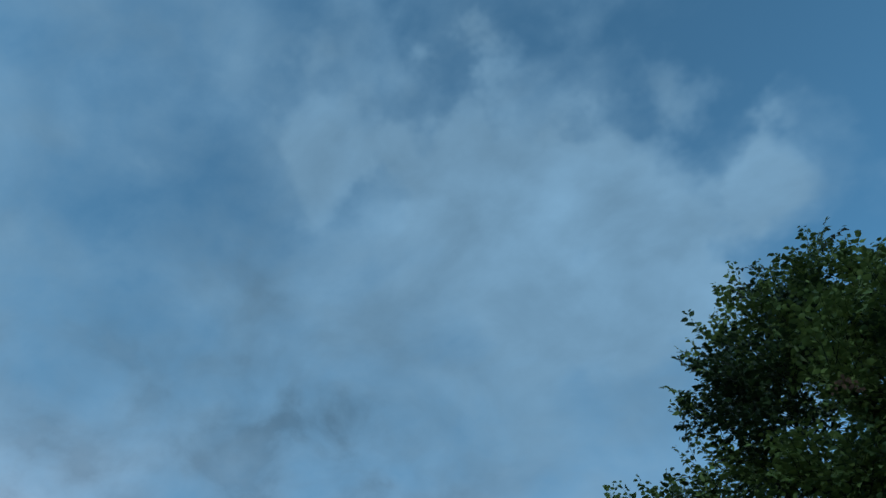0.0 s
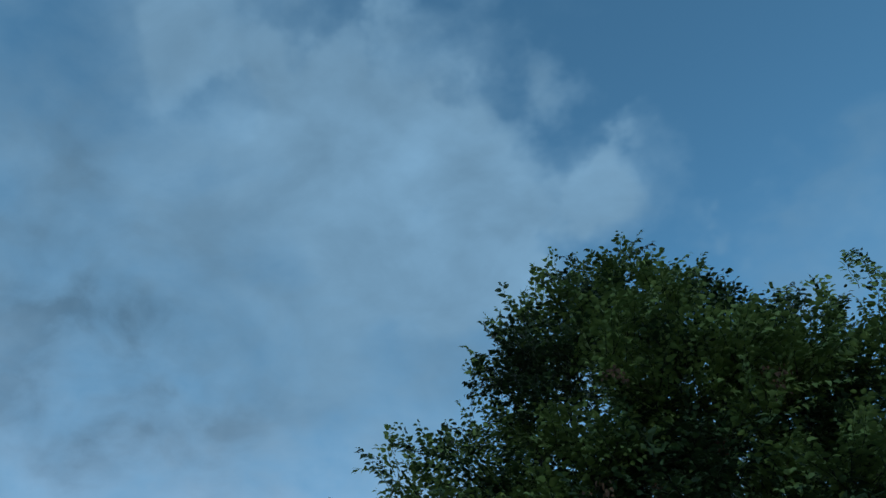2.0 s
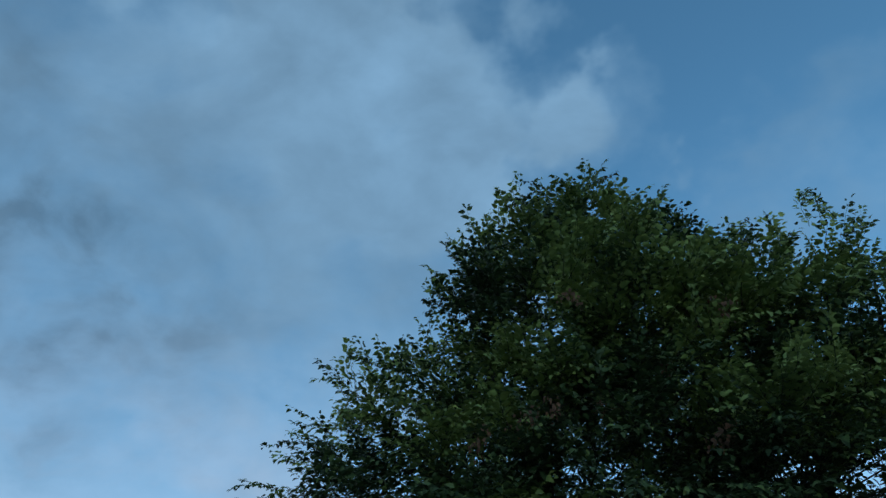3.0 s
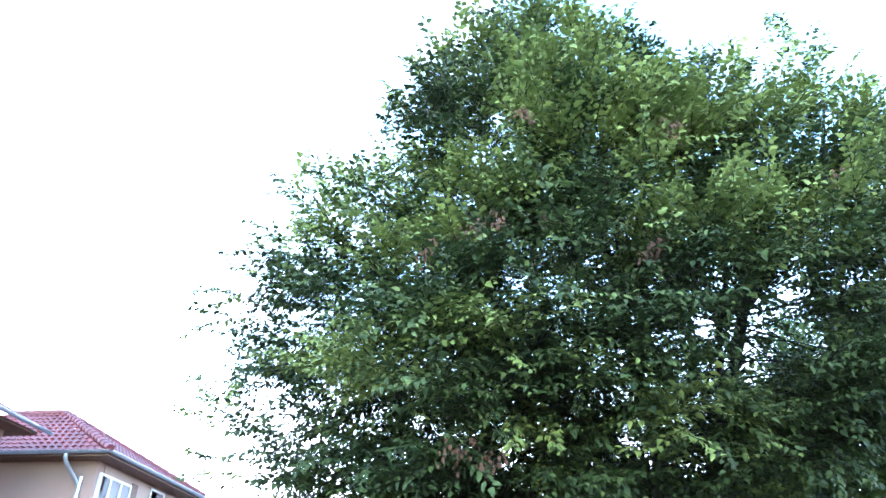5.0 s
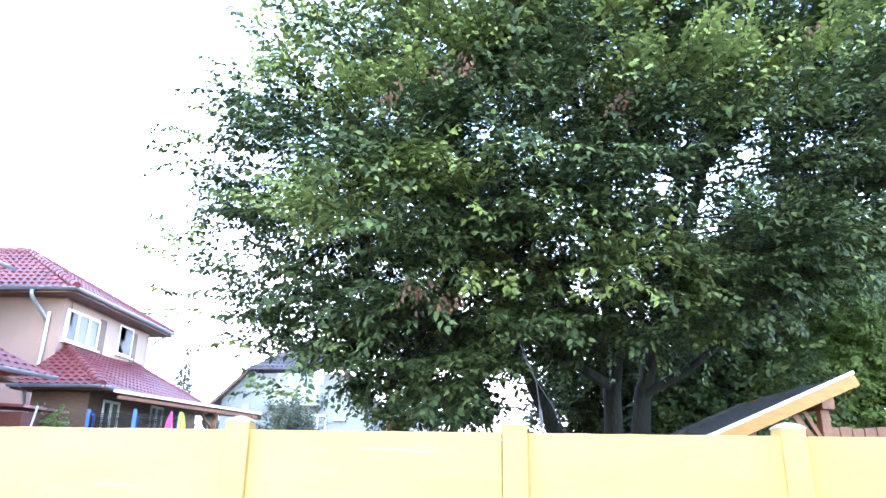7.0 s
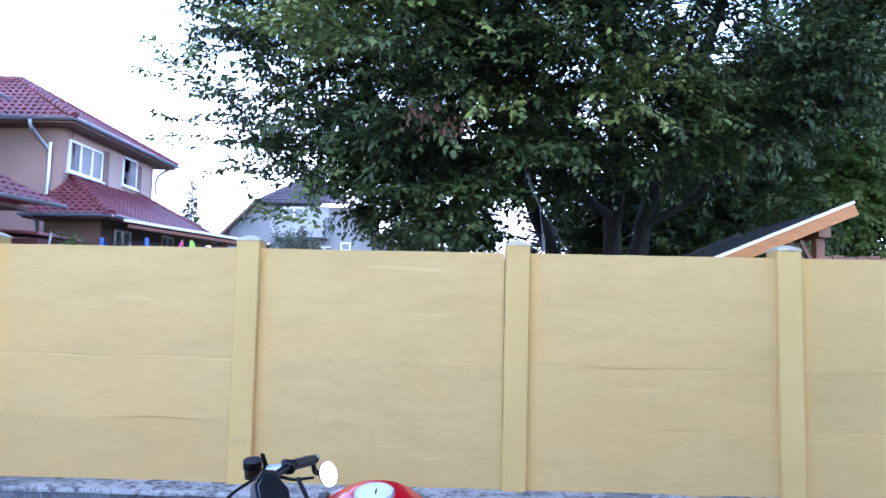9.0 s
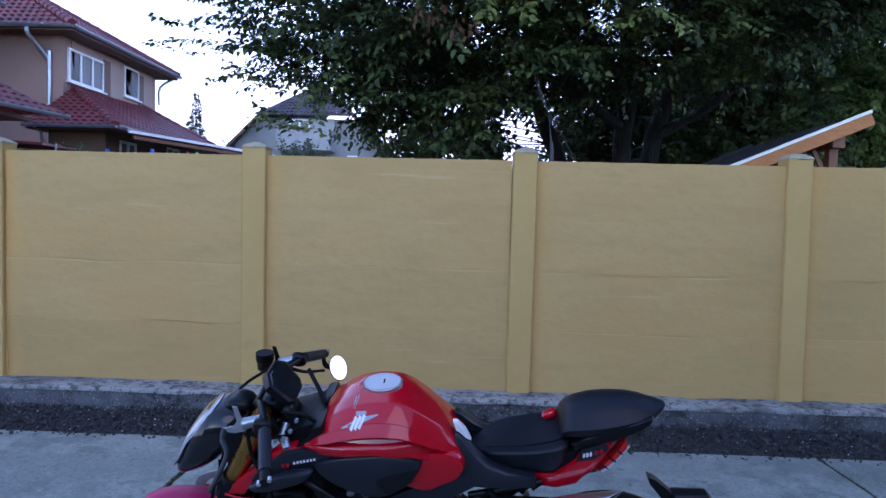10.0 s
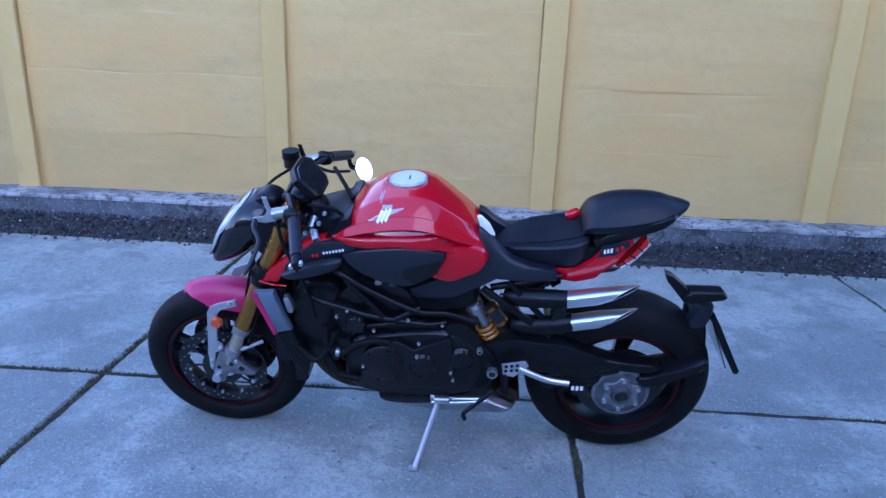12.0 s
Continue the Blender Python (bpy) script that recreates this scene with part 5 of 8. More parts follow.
for side in (-1, 1):
    rod("grip", [(-0.34, side * 0.245, 1.0), (-0.305, side * 0.372, 0.957)], 0.0185, slate_paint, seg=18, label="dark slate rubber grip", parent=bar, curved=False)
    rod("bar_end", [(-0.305, side * 0.372, 0.957), (-0.296, side * 0.405, 0.946)], 0.016, satin_black, parent=bar, curved=False)
    for k in (-1, 1):
        rod("bar_end_bolt", [(-0.30 + 0.014 * k, side * 0.398, 0.952 + 0.006 * k), (-0.298 + 0.014 * k, side * 0.41, 0.949 + 0.006 * k)], 0.006, bright_alloy, parent=bar, curved=False)
    sw = part("switch_block", pillow([(-0.372, 1.024), (-0.332, 1.02), (-0.328, 0.985), (-0.368, 0.982)], side * 0.225 - 0.017, side * 0.225 + 0.017, 4, 7), satin_black, bar, "", 45)
    cyl = part("master_cylinder", tube([(-0.412, side * 0.205, 0.998), (-0.362, side * 0.2, 1.01)], 0.018, 0.016, 12, curved=False), alloy, bike, "silver lever cylinder", 45)
    part("lever_mount", plate([(-0.438, 1.056), (-0.425, 1.055), (-0.413, 1.014), (-0.398, 1.006), (-0.402, 0.98), (-0.435, 0.972), (-0.468, 0.976), (-0.472, 0.986), (-0.438, 0.994), (-0.428, 1.01)], side * 0.21 - 0.004, side * 0.21 + 0.004, 0.002), dull_silver if side < 0 else satin_black, cyl, "drilled alloy mount", 30)
    rod("lever", [(-0.466, side * 0.21, 0.98), (-0.458, side * 0.25, 0.972), (-0.434, side * 0.29, 0.955), (-0.44, side * 0.34, 0.925), (-0.452, side * 0.385, 0.90)], 0.008, slate_paint, 0.006, 10, "dark folding lever", cyl)
res = rod("fluid_reservoir", [(-0.462, 0.20, 0.978), (-0.462, 0.20, 1.013)], 0.027, header_steel, seg=20, label="smoked brake fluid reservoir", curved=False)
rod("cap", [(-0.462, 0.20, 1.011), (-0.462, 0.20, 1.036)], 0.031, satin_black, 0.03, 24, parent=res, curved=False)
rod("reservoir_stalk", [(-0.462, 0.20, 0.98), (-0.44, 0.19, 0.972), (-0.41, 0.17, 1.0)], 0.007, satin_black, parent=res)
rod("small_reservoir", [(-0.385, -0.11, 0.93), (-0.375, -0.115, 0.985)], 0.013, satin_black, seg=14, curved=False)
# bar-end mirror on the far side
mirror = empty("bar_mirror", "", "")
mirror.parent = bike
n = Vector((0.82, -0.393, 0.417)).normalized()
mirror.matrix_local = Matrix.Translation((-0.25, 0.415, 0.884)) @ n.to_track_quat("Z", "Y").to_matrix().to_4x4()
bm = bmesh.new()
bmesh.ops.create_cone(bm, cap_ends=True, segments=40, radius1=0.036, radius2=0.048, depth=0.012, matrix=Matrix.Translation((0, 0, -0.007)))
part("shell", bm, satin_black, mirror, "", 40)
bm = bmesh.new()
bmesh.ops.create_cone(bm, cap_ends=True, segments=40, radius1=0.046, radius2=0.0455, depth=0.002, matrix=Matrix.Translation((0, 0, 0.0005)))
part("glass", bm, mirror_face, mirror, "round mirror reflecting the pale sky")
for k in (-0.012, 0.012):
    rod("mirror_arm", [(-0.30, 0.385 + k, 0.95), (-0.292, 0.39 + k, 0.905), (-0.262, 0.425, 0.878)], 0.005, satin_black)

# fuel tank: stations of (u, lowest z, top z, half width)
def smooth_between(table, u, col):
    for a, b in zip(table, table[1:]):
        if a[0] <= u <= b[0]:
            i = table.index(a)
            o, p = table[max(i - 1, 0)], table[min(i + 2, len(table) - 1)]
            h = b[0] - a[0]
            m0, m1 = (b[col] - o[col]) / (b[0] - o[0]) * h, (p[col] - a[col]) / (p[0] - a[0]) * h
            s = (u - a[0]) / h
            return a[col] * (1 + 2 * s) * (1 - s) ** 2 + m0 * s * (1 - s) ** 2 + b[col] * s * s * (3 - 2 * s) + m1 * s * s * (s - 1)
    return table[-1][col] if u > table[-1][0] else table[0][col]


TANK = [(-0.262, 0.885, 0.900, 0.150), (-0.235, 0.880, 0.935, 0.160), (-0.19, 0.875, 0.975, 0.170), (-0.14, 0.873, 1.010, 0.176), (-0.075, 0.878, 1.033, 0.178), (0.0, 0.880, 1.036, 0.176), (0.05, 0.876, 1.022, 0.172),
        (0.085, 0.866, 1.0, 0.165), (0.13, 0.855, 0.966, 0.152), (0.17, 0.853, 0.932, 0.138), (0.2, 0.855, 0.902, 0.122), (0.222, 0.857, 0.875, 0.10)]
bm = bmesh.new()
rings = []
for i in range(61):
    u = -0.262 + 0.484 * i / 60
    zb, zt, w = (smooth_between(TANK, u, c) for c in (1, 2, 3))
    h = zt - zb
    fade = min(1, max(0, (u + 0.262) / 0.08)) * min(1, max(0, (0.222 - u) / 0.06))
    cut = 0.07 * fade
    shape = [(0.95, 0.0), (1.0, 0.09), (0.985 - cut * 0.2, 0.2), (0.965 - cut, 0.33), (0.965 - cut * 0.9, 0.37), (0.985 + 0.05 * fade, 0.47), (0.985 + 0.045 * fade, 0.495), (0.91 - 0.01 * fade, 0.665), (0.885, 0.695), (0.64, 0.895), (0.57, 0.925), (0.28, 0.985), (0.0, 1.0)]
    half = [(w * v.x, zb + h * v.z) for v in spline([(a, 0, b) for a, b in shape], 2)]
    ring = [(-a, z) for a, z in half] + [(a, z) for a, z in half[-2::-1]]
    rings.append([bm.verts.new((u, a, z)) for a, z in ring])
for a, b in zip(rings, rings[1:]):
    for k in range(len(a) - 1):
        bm.faces.new((a[k], a[k + 1], b[k + 1], b[k]))
    bm.faces.new((a[-1], a[0], b[0], b[-1]))
bm.faces.new(rings[0])
bm.faces.new(rings[-1][::-1])
bmesh.ops.recalc_face_normals(bm, faces=bm.faces)
tank = part("fuel_tank", bm, gloss_red, bike, "glossy red sculpted fuel tank", 32)
both("tank_flank", lambda: pillow([(0.075, 0.885), (0.15, 0.89), (0.2, 0.88), (0.226, 0.845), (0.205, 0.80), (0.155, 0.775), (0.112, 0.755), (0.048, 0.768), (0.06, 0.79), (0.088, 0.845)], -0.154, -0.05, 5, 9, per=5, keep=0.6), gloss_red, "red lower tank flank", 40, tank)
both("tank_skirt", lambda: pillow([(-0.262, 0.907), (-0.16, 0.922), (0.02, 0.93), (0.10, 0.922), (0.098, 0.872), (0.02, 0.882), (-0.08, 0.882), (-0.16, 0.868), (-0.23, 0.878)], -0.179, -0.07, 2.4, 13, per=5, keep=0.2), gloss_red, "red lower tank edge", 40, tank)
cap = rod("filler_cap", [(-0.035, 0.0, 1.026), (-0.036, 0.0, 1.043)], 0.058, cap_silver, 0.056, 40, "round brushed filler cap", tank, False)
rod("cap_ring", [(-0.035, 0.0, 1.028), (-0.0355, 0.0, 1.039)], 0.062, bright_alloy, seg=40, parent=tank, curved=False)
for u in (-0.03, 0.005):
    part("cap_slot", box(u - 0.002, u + 0.002, -0.016, 0.012, 1.04, 1.0445), gloss_black, cap, "", 30)
# winged silver badge on the tank side, as plain shapes laid on the paint
tank_skin = BVHTree.FromPolygons([v.co[:] for v in tank.data.vertices], [p.vertices[:] for p in tank.data.polygons])


def drape(bm, lift):
    """Lays a flat shape, drawn at the side, on the near flank of the tank."""
    for v in bm.verts:
        hit, n, _, _ = tank_skin.ray_cast(Vector((v.co.x, -0.4, v.co.z)), Vector((0, 1, 0)))
        if hit:
            v.co = hit + Vector((0, -1, 0)) * (lift + v.co.y)


def ribbon(bm, u0, z0, u1, z1, t0, t1, n=6):
    """A tapering flat stroke with a little thickness."""
    way = Vector((u1 - u0, z1 - z0)).normalized()
    side = Vector((-way.y, way.x))
    rows = []
    for k in range(n + 1):
        s = k / n
        c = Vector((u0 + (u1 - u0) * s, z0 + (z1 - z0) * s))
        t = t0 + (t1 - t0) * s
        rows.append([bm.verts.new((c.x + side.x * t * q, e, c.y + side.y * t * q)) for q, e in ((-1, -0.001), (-1, 0.0), (1, 0.0), (1, -0.001))])
    for a, b in zip(rows, rows[1:]):
        for k in range(3):
            bm.faces.new((a[k], a[k + 1], b[k + 1], b[k]))


bm = bmesh.new()
for stroke in ((-0.095, 0.985, -0.140, 0.966, 0.006, 0.001), (-0.085, 0.99, -0.035, 1.003, 0.006, 0.001), (-0.10, 1.0, -0.07, 1.005, 0.004, 0.003)):
    ribbon(bm, *stroke)
drape(bm, 0.0012)
badge = part("tank_badge", bm, dull_silver, tank, "silver winged badge")
bm = bmesh.new()
for stroke in ((-0.112, 0.966, -0.098, 0.995, 0.004, 0.004), (-0.100, 0.969, -0.086, 0.998, 0.004, 0.004), (-0.088, 0.972, -0.074, 1.001, 0.004, 0.004)):
    ribbon(bm, *stroke)
drape(bm, 0.0024)
part("badge_strokes", bm, mark_white, badge, "three slanting white bars")

bm = bmesh.new()
for stroke in ((-0.112, 1.008, -0.106, 1.026, 0.0016, 0.0016), (-0.106, 1.008, -0.1, 1.026, 0.0012, 0.0012)):
    ribbon(bm, *stroke)
drape(bm, 0.0014)
part("tank_note", bm, dull_silver, tank, "faint pale unreadable note")

# black intake panels, side covers, red wedges and winglets
both("intake_panel", lambda: pillow([(-0.225, 0.85), (-0.165, 0.872), (-0.03, 0.886), (0.075, 0.876), (0.096, 0.856), (0.065, 0.797), (-0.01, 0.748), (-0.08, 0.752), (-0.145, 0.775), (-0.20, 0.81)], -0.178, -0.06, 6, 9, keep=0.7), slate_paint, "dark slate air intake panel", 40)
both("intake_mouth", lambda: pillow([(-0.03, 0.815), (0.05, 0.84), (0.083, 0.846), (0.062, 0.80), (0.0, 0.762), (-0.035, 0.785)], -0.1795, -0.17, 4, 5, keep=0.6), engine_black, "", 40)
both("side_cover", lambda: pillow([(-0.415, 0.785), (-0.325, 0.872), (-0.235, 0.892), (-0.17, 0.88), (-0.215, 0.845), (-0.25, 0.828), (-0.31, 0.805)], -0.168, -0.12, 5, 7, keep=0.6), slate_paint, "dark slate side cover with small markings", 40)
both("side_wedge", lambda: pillow([(-0.512, 0.712), (-0.48, 0.755), (-0.335, 0.882), (-0.25, 0.902), (-0.31, 0.862), (-0.415, 0.778), (-0.445, 0.722)], -0.152, -0.10, 5, 7, sharp=True, keep=0.55), gloss_red, "glossy red side wedge", 40)
both("winglet", lambda: pillow([(-0.415, 0.782), (-0.335, 0.82), (-0.235, 0.845), (-0.222, 0.832), (-0.258, 0.80), (-0.375, 0.765)], -0.205, -0.165, 3, 7, keep=0.3), slate_paint, "dark slate side winglet", 40)
both("tank_shoulder", lambda: pillow([(-0.30, 0.872), (-0.245, 0.928), (-0.228, 0.958), (-0.2, 0.968), (-0.19, 0.945), (-0.23, 0.9), (-0.26, 0.868)], -0.148, -0.03, 6, 7, sharp=True, keep=0.8), satin_black, "black shoulder panel before the tank", 40)
part("front_tray", pillow([(-0.36, 0.91), (-0.25, 0.95), (-0.20, 0.96), (-0.20, 0.90), (-0.30, 0.87)], -0.11, 0.11, 5, 7, keep=0.6), satin_black, bike, "", 40)
# unreadable side lettering as small bars
def letters(u0, z0, u1, z1, d, count, tall, skip=()):
    bm = bmesh.new()
    for k in range(count):
        if k in skip:
            continue
        s = (k + 0.15) / count
        e = (k + 0.8) / count
        for a, b, h in ((s, e, 1),):
            ua, ub = u0 + (u1 - u0) * a, u0 + (u1 - u0) * b
            za = z0 + (z1 - z0) * a
            put_box(bm, ua, ub, d - 0.0012, d, za, za + tall * h)
    return bm


rod("wedge_edge", [(-0.50, -0.153, 0.728), (-0.455, -0.158, 0.72), (-0.41, -0.16, 0.72)], 0.004, gloss_red, 0.003, 8, "thin red lower edge")
part("side_lettering", letters(-0.285, 0.848, -0.215, 0.864, -0.1685, 7, 0.008), mark_white, bike, "small pale unreadable side lettering")
part("side_flag", letters(-0.32, 0.834, -0.295, 0.84, -0.1685, 2, 0.012), gloss_red, bike)

# radiator and shrouds
rad = part("radiator", box(-0.475, -0.425, -0.15, 0.15, 0.40, 0.70, 0.008), engine_black, bike, "black radiator core", 30)
for k in range(14):
    part("fin", box(-0.479, -0.475, -0.14, 0.14, 0.41 + k * 0.02, 0.416 + k * 0.02), satin_black, rad)
both("radiator_shroud", lambda: pillow([(-0.522, 0.697), (-0.452, 0.704), (-0.405, 0.558), (-0.465, 0.543)], -0.182, -0.15, 6, 5, sharp=True, keep=0.8), slate_blue, "slate blue-grey radiator shroud", 35)
both("shroud_stripe", lambda: plate([(-0.524, 0.698), (-0.502, 0.698), (-0.452, 0.545), (-0.466, 0.538)], -0.1845, -0.17, 0.002), matt_red, "pinkish-red edge stripe", 30)
both("lower_shroud", lambda: pillow([(-0.464, 0.532), (-0.41, 0.546), (-0.363, 0.436), (-0.366, 0.37), (-0.40, 0.376), (-0.44, 0.46)], -0.165, -0.12, 5, 7, sharp=True, keep=0.7), satin_black, "", 35)
part("air_duct", pillow([(-0.421, 0.684), (-0.403, 0.688), (-0.391, 0.637), (-0.409, 0.629)], -0.185, -0.15, 4, 5), alloy, bike, "small pale duct", 40)
# black filler added where only a dark gap lies between radiator and engine
part("dark_gap_filler", pillow([(-0.41, 0.70), (-0.26, 0.73), (-0.22, 0.6), (-0.22, 0.45), (-0.30, 0.38), (-0.40, 0.42)], -0.13, 0.13, 5, 7, keep=0.8), engine_black, bike, "", 40)
part("oil_cooler", box(-0.43, -0.385, -0.12, 0.12, 0.29, 0.40, 0.006), engine_black, bike, "", 30)

# engine
part("crankcase", pillow([(-0.24, 0.44), (-0.2, 0.53), (-0.05, 0.57), (0.12, 0.58), (0.22, 0.52), (0.24, 0.40), (0.18, 0.31), (0.0, 0.285), (-0.18, 0.30), (-0.24, 0.36)], -0.17, 0.17, 6, 9, keep=0.75), engine_black, bike, "black engine crankcase", 40)
part("cylinder_block", pillow([(-0.29, 0.60), (-0.20, 0.74), (-0.03, 0.73), (0.03, 0.56), (-0.04, 0.50), (-0.20, 0.50)], -0.15, 0.15, 6, 9, keep=0.75), engine_black, bike, "black engine block", 40)
part("airbox", pillow([(-0.25, 0.74), (-0.22, 0.85), (0.08, 0.86), (0.18, 0.80), (0.20, 0.66), (0.05, 0.62), (-0.15, 0.68)], -0.125, 0.125, 6, 7, keep=0.8), satin_black, bike, "", 40)
for (u, z, r, d) in ((-0.105, 0.45, 0.072, -0.205), (0.03, 0.45, 0.05, -0.20), (-0.19, 0.60, 0.035, -0.195), (0.155, 0.475, 0.045, -0.19)):
    c = part("engine_cover", lathe([(0.001, d), (r * 0.75, d), (r, d + 0.012), (r, d + 0.05), (0.001, d + 0.05)], (u, 0, z), 36), engine_black, bike, "round black engine cover", 40)
    for k in range(6):
        a = k * math.pi / 3 + 0.3
        bolt(u + r * 0.86 * math.cos(a), d + 0.006, z + r * 0.86 * math.sin(a), 0.005, engine_black, c)
part("engine_cover", pillow([(-0.18, 0.435), (-0.14, 0.505), (-0.06, 0.545), (0.0, 0.512), (0.12, 0.57), (0.138, 0.36), (0.07, 0.352), (-0.17, 0.345)], -0.192, -0.15, 8, 7, sharp=True, keep=0.85), engine_black, bike, "black cast side cover", 40)
part("cam_cover", pillow([(-0.27, 0.65), (-0.19, 0.745), (-0.04, 0.735), (-0.02, 0.68), (-0.2, 0.66)], -0.155, 0.155, 8, 7, keep=0.85), engine_black, bike, "", 40)
for u, z, d in ((0.016, 0.545, -0.195), (-0.17, 0.44, -0.195), (0.09, 0.605, -0.17), (0.122, 0.43, -0.195), (0.01, 0.50, -0.205), (-0.13, 0.585, -0.19), (-0.02, 0.63, -0.185), (0.13, 0.40, -0.195), (-0.25, 0.63, -0.185), (-0.215, 0.655, -0.185)):
    bolt(u, d, z, 0.0065)
for k, d in enumerate((-0.105, -0.035, 0.035, 0.105)):
    rod("exhaust_header", [(-0.25, d, 0.60), (-0.335, d, 0.52), (-0.345, d, 0.40), (-0.27, d * 0.8, 0.29), (-0.15, d * 0.6, 0.255), (0.02, d * 0.5, 0.25)], 0.021, header_steel, label="heat-browned exhaust header")
rod("coolant_hose", [(-0.293, -0.17, 0.58), (-0.29, -0.18, 0.52), (-0.275, -0.18, 0.487), (-0.238, -0.18, 0.481), (-0.194, -0.185, 0.515), (-0.137, -0.19, 0.54), (-0.085, -0.18, 0.53)], 0.013, rubber)
rod("hose_clamp", [(-0.262, -0.18, 0.479), (-0.25, -0.18, 0.478)], 0.0155, alloy, curved=False)
rod("coolant_hose", [(-0.42, -0.16, 0.50), (-0.34, -0.175, 0.44), (-0.30, -0.18, 0.47), (-0.26, -0.17, 0.56)], 0.012, rubber)
rod("coolant_hose", [(-0.30, -0.17, 0.47), (-0.26, -0.18, 0.39), (-0.19, -0.18, 0.37)], 0.012, rubber)
part("oil_filter", tube([(-0.31, -0.02, 0.42), (-0.25, -0.02, 0.42)], 0.04, seg=20, curved=False), engine_black, bike, "", 40)
rod("throttle_body", [(-0.10, -0.12, 0.77), (-0.06, -0.16, 0.755)], 0.022, alloy, seg=14, label="small alloy injector body", curved=False)
rod("throttle_body", [(-0.125, -0.12, 0.765), (-0.115, -0.165, 0.75)], 0.012, bright_alloy, seg=12, curved=False)
# trellis frame
for pts in ([(-0.40, -0.09, 0.83), (-0.243, -0.16, 0.781), (-0.146, -0.17, 0.724), (0.008, -0.17, 0.652), (0.10, -0.15, 0.635), (0.2, -0.14, 0.60)], [(-0.40, -0.09, 0.70), (-0.321, -0.165, 0.681), (-0.203, -0.175, 0.647), (-0.142, -0.175, 0.63), (0.029, -0.17, 0.603), (0.10, -0.15, 0.60)],
            [(-0.20, -0.165, 0.575), (-0.01, -0.17, 0.608), (0.085, -0.155, 0.585)], [(-0.22, -0.16, 0.755), (-0.10, -0.175, 0.63)], [(0.02, -0.165, 0.665), (-0.065, -0.175, 0.62)]):
    both("frame_tube", lambda pts=pts: tube(pts, 0.0105, seg=10), satin_black, "black trellis frame tube", 50)
both("frame_plate", lambda: pillow([(0.10, 0.59), (0.165, 0.60), (0.22, 0.53), (0.27, 0.47), (0.265, 0.38), (0.22, 0.33), (0.13, 0.34), (0.115, 0.50)], -0.165, -0.13, 6, 5, keep=0.8), satin_black, "black frame side plate", 40)
for u, z, r in ((0.165, 0.473, 0.019), (0.26, 0.42, 0.019), (0.215, 0.51, 0.01)):
    rod("pivot_nut", [(u, -0.16, z), (u, -0.183, z)], r, alloy, seg=8, label="alloy pivot nut", curved=False)
    rod("pivot_bore", [(u, -0.18, z), (u, -0.1845, z)], r * 0.55, gloss_black, seg=12, curved=False)

# belly silencer, pegs, stand
part("belly_silencer", pillow([(-0.14, 0.247), (-0.06, 0.243), (0.007, 0.247), (0.127, 0.263), (0.216, 0.289), (0.267, 0.276), (0.356, 0.24), (0.34, 0.222), (0.229, 0.214), (0.047, 0.216), (-0.06, 0.232)], -0.15, 0.15, 5, 9, sharp=True, keep=0.7), belly_grey, bike, "grey wedge-shaped belly silencer", 40)
part("belly_cover", pillow([(0.262, 0.293), (0.30, 0.335), (0.36, 0.30), (0.368, 0.25), (0.34, 0.245)], -0.12, 0.12, 5, 7, sharp=True, keep=0.7), header_steel, bike, "", 40)
rod("stand_spring", [(0.10, -0.155, 0.282), (0.16, -0.165, 0.29), (0.24, -0.165, 0.295)], 0.007, bright_alloy)
rod("stand_pivot", [(0.06, -0.14, 0.275), (0.11, -0.16, 0.278)], 0.02, alloy, seg=12, curved=False)
stand = rod("side_stand", [(0.085, -0.155, 0.275), (0.045, -0.215, 0.16), (0.012, -0.285, 0.075)], 0.0125, dull_silver, 0.011, 12, "pale alloy side stand", curved=False)
part("stand_foot", pillow([(-0.012, 0.078), (0.02, 0.085), (0.024, 0.068), (-0.014, 0.064)], -0.3, -0.276, 4, 5, sharp=True), dull_silver, stand, "", 40)
rod("shift_lever", [(0.06, -0.19, 0.292), (0.15, -0.195, 0.30), (0.25, -0.195, 0.315)], 0.006, bright_alloy, label="bright shift rod")
rod("shift_knuckle", [(0.07, -0.185, 0.30), (0.12, -0.19, 0.305)], 0.011, alloy, curved=False)
rod("shift_pedal", [(0.27, -0.19, 0.36), (0.19, -0.20, 0.28), (0.17, -0.20, 0.255), (0.175, -0.20, 0.23)], 0.008, satin_black)
both("heel_guard", lambda: plate([(0.288, 0.482), (0.365, 0.50), (0.376, 0.482), (0.33, 0.432), (0.294, 0.44)], -0.205, -0.197, 0.002), dull_silver, "pale drilled heel plate", 30)
for i in range(2):
    for j in range(3):
        rod("plate_hole", [(0.303 + j * 0.018, -0.2045, 0.458 + i * 0.018 + j * 0.003), (0.303 + j * 0.018, -0.2062, 0.458 + i * 0.018 + j * 0.003)], 0.006, gloss_black, seg=8, curved=False)
both("foot_peg", lambda: tube([(0.30, -0.19, 0.43), (0.30, -0.285, 0.43)], 0.013, 0.012, 10, curved=False), satin_black, "black foot peg", 40)
rod("heel_tube", [(0.345, -0.20, 0.468), (0.40, -0.205, 0.445), (0.45, -0.205, 0.428), (0.512, -0.205, 0.42)], 0.011, bright_alloy, label="bright alloy guard tube")

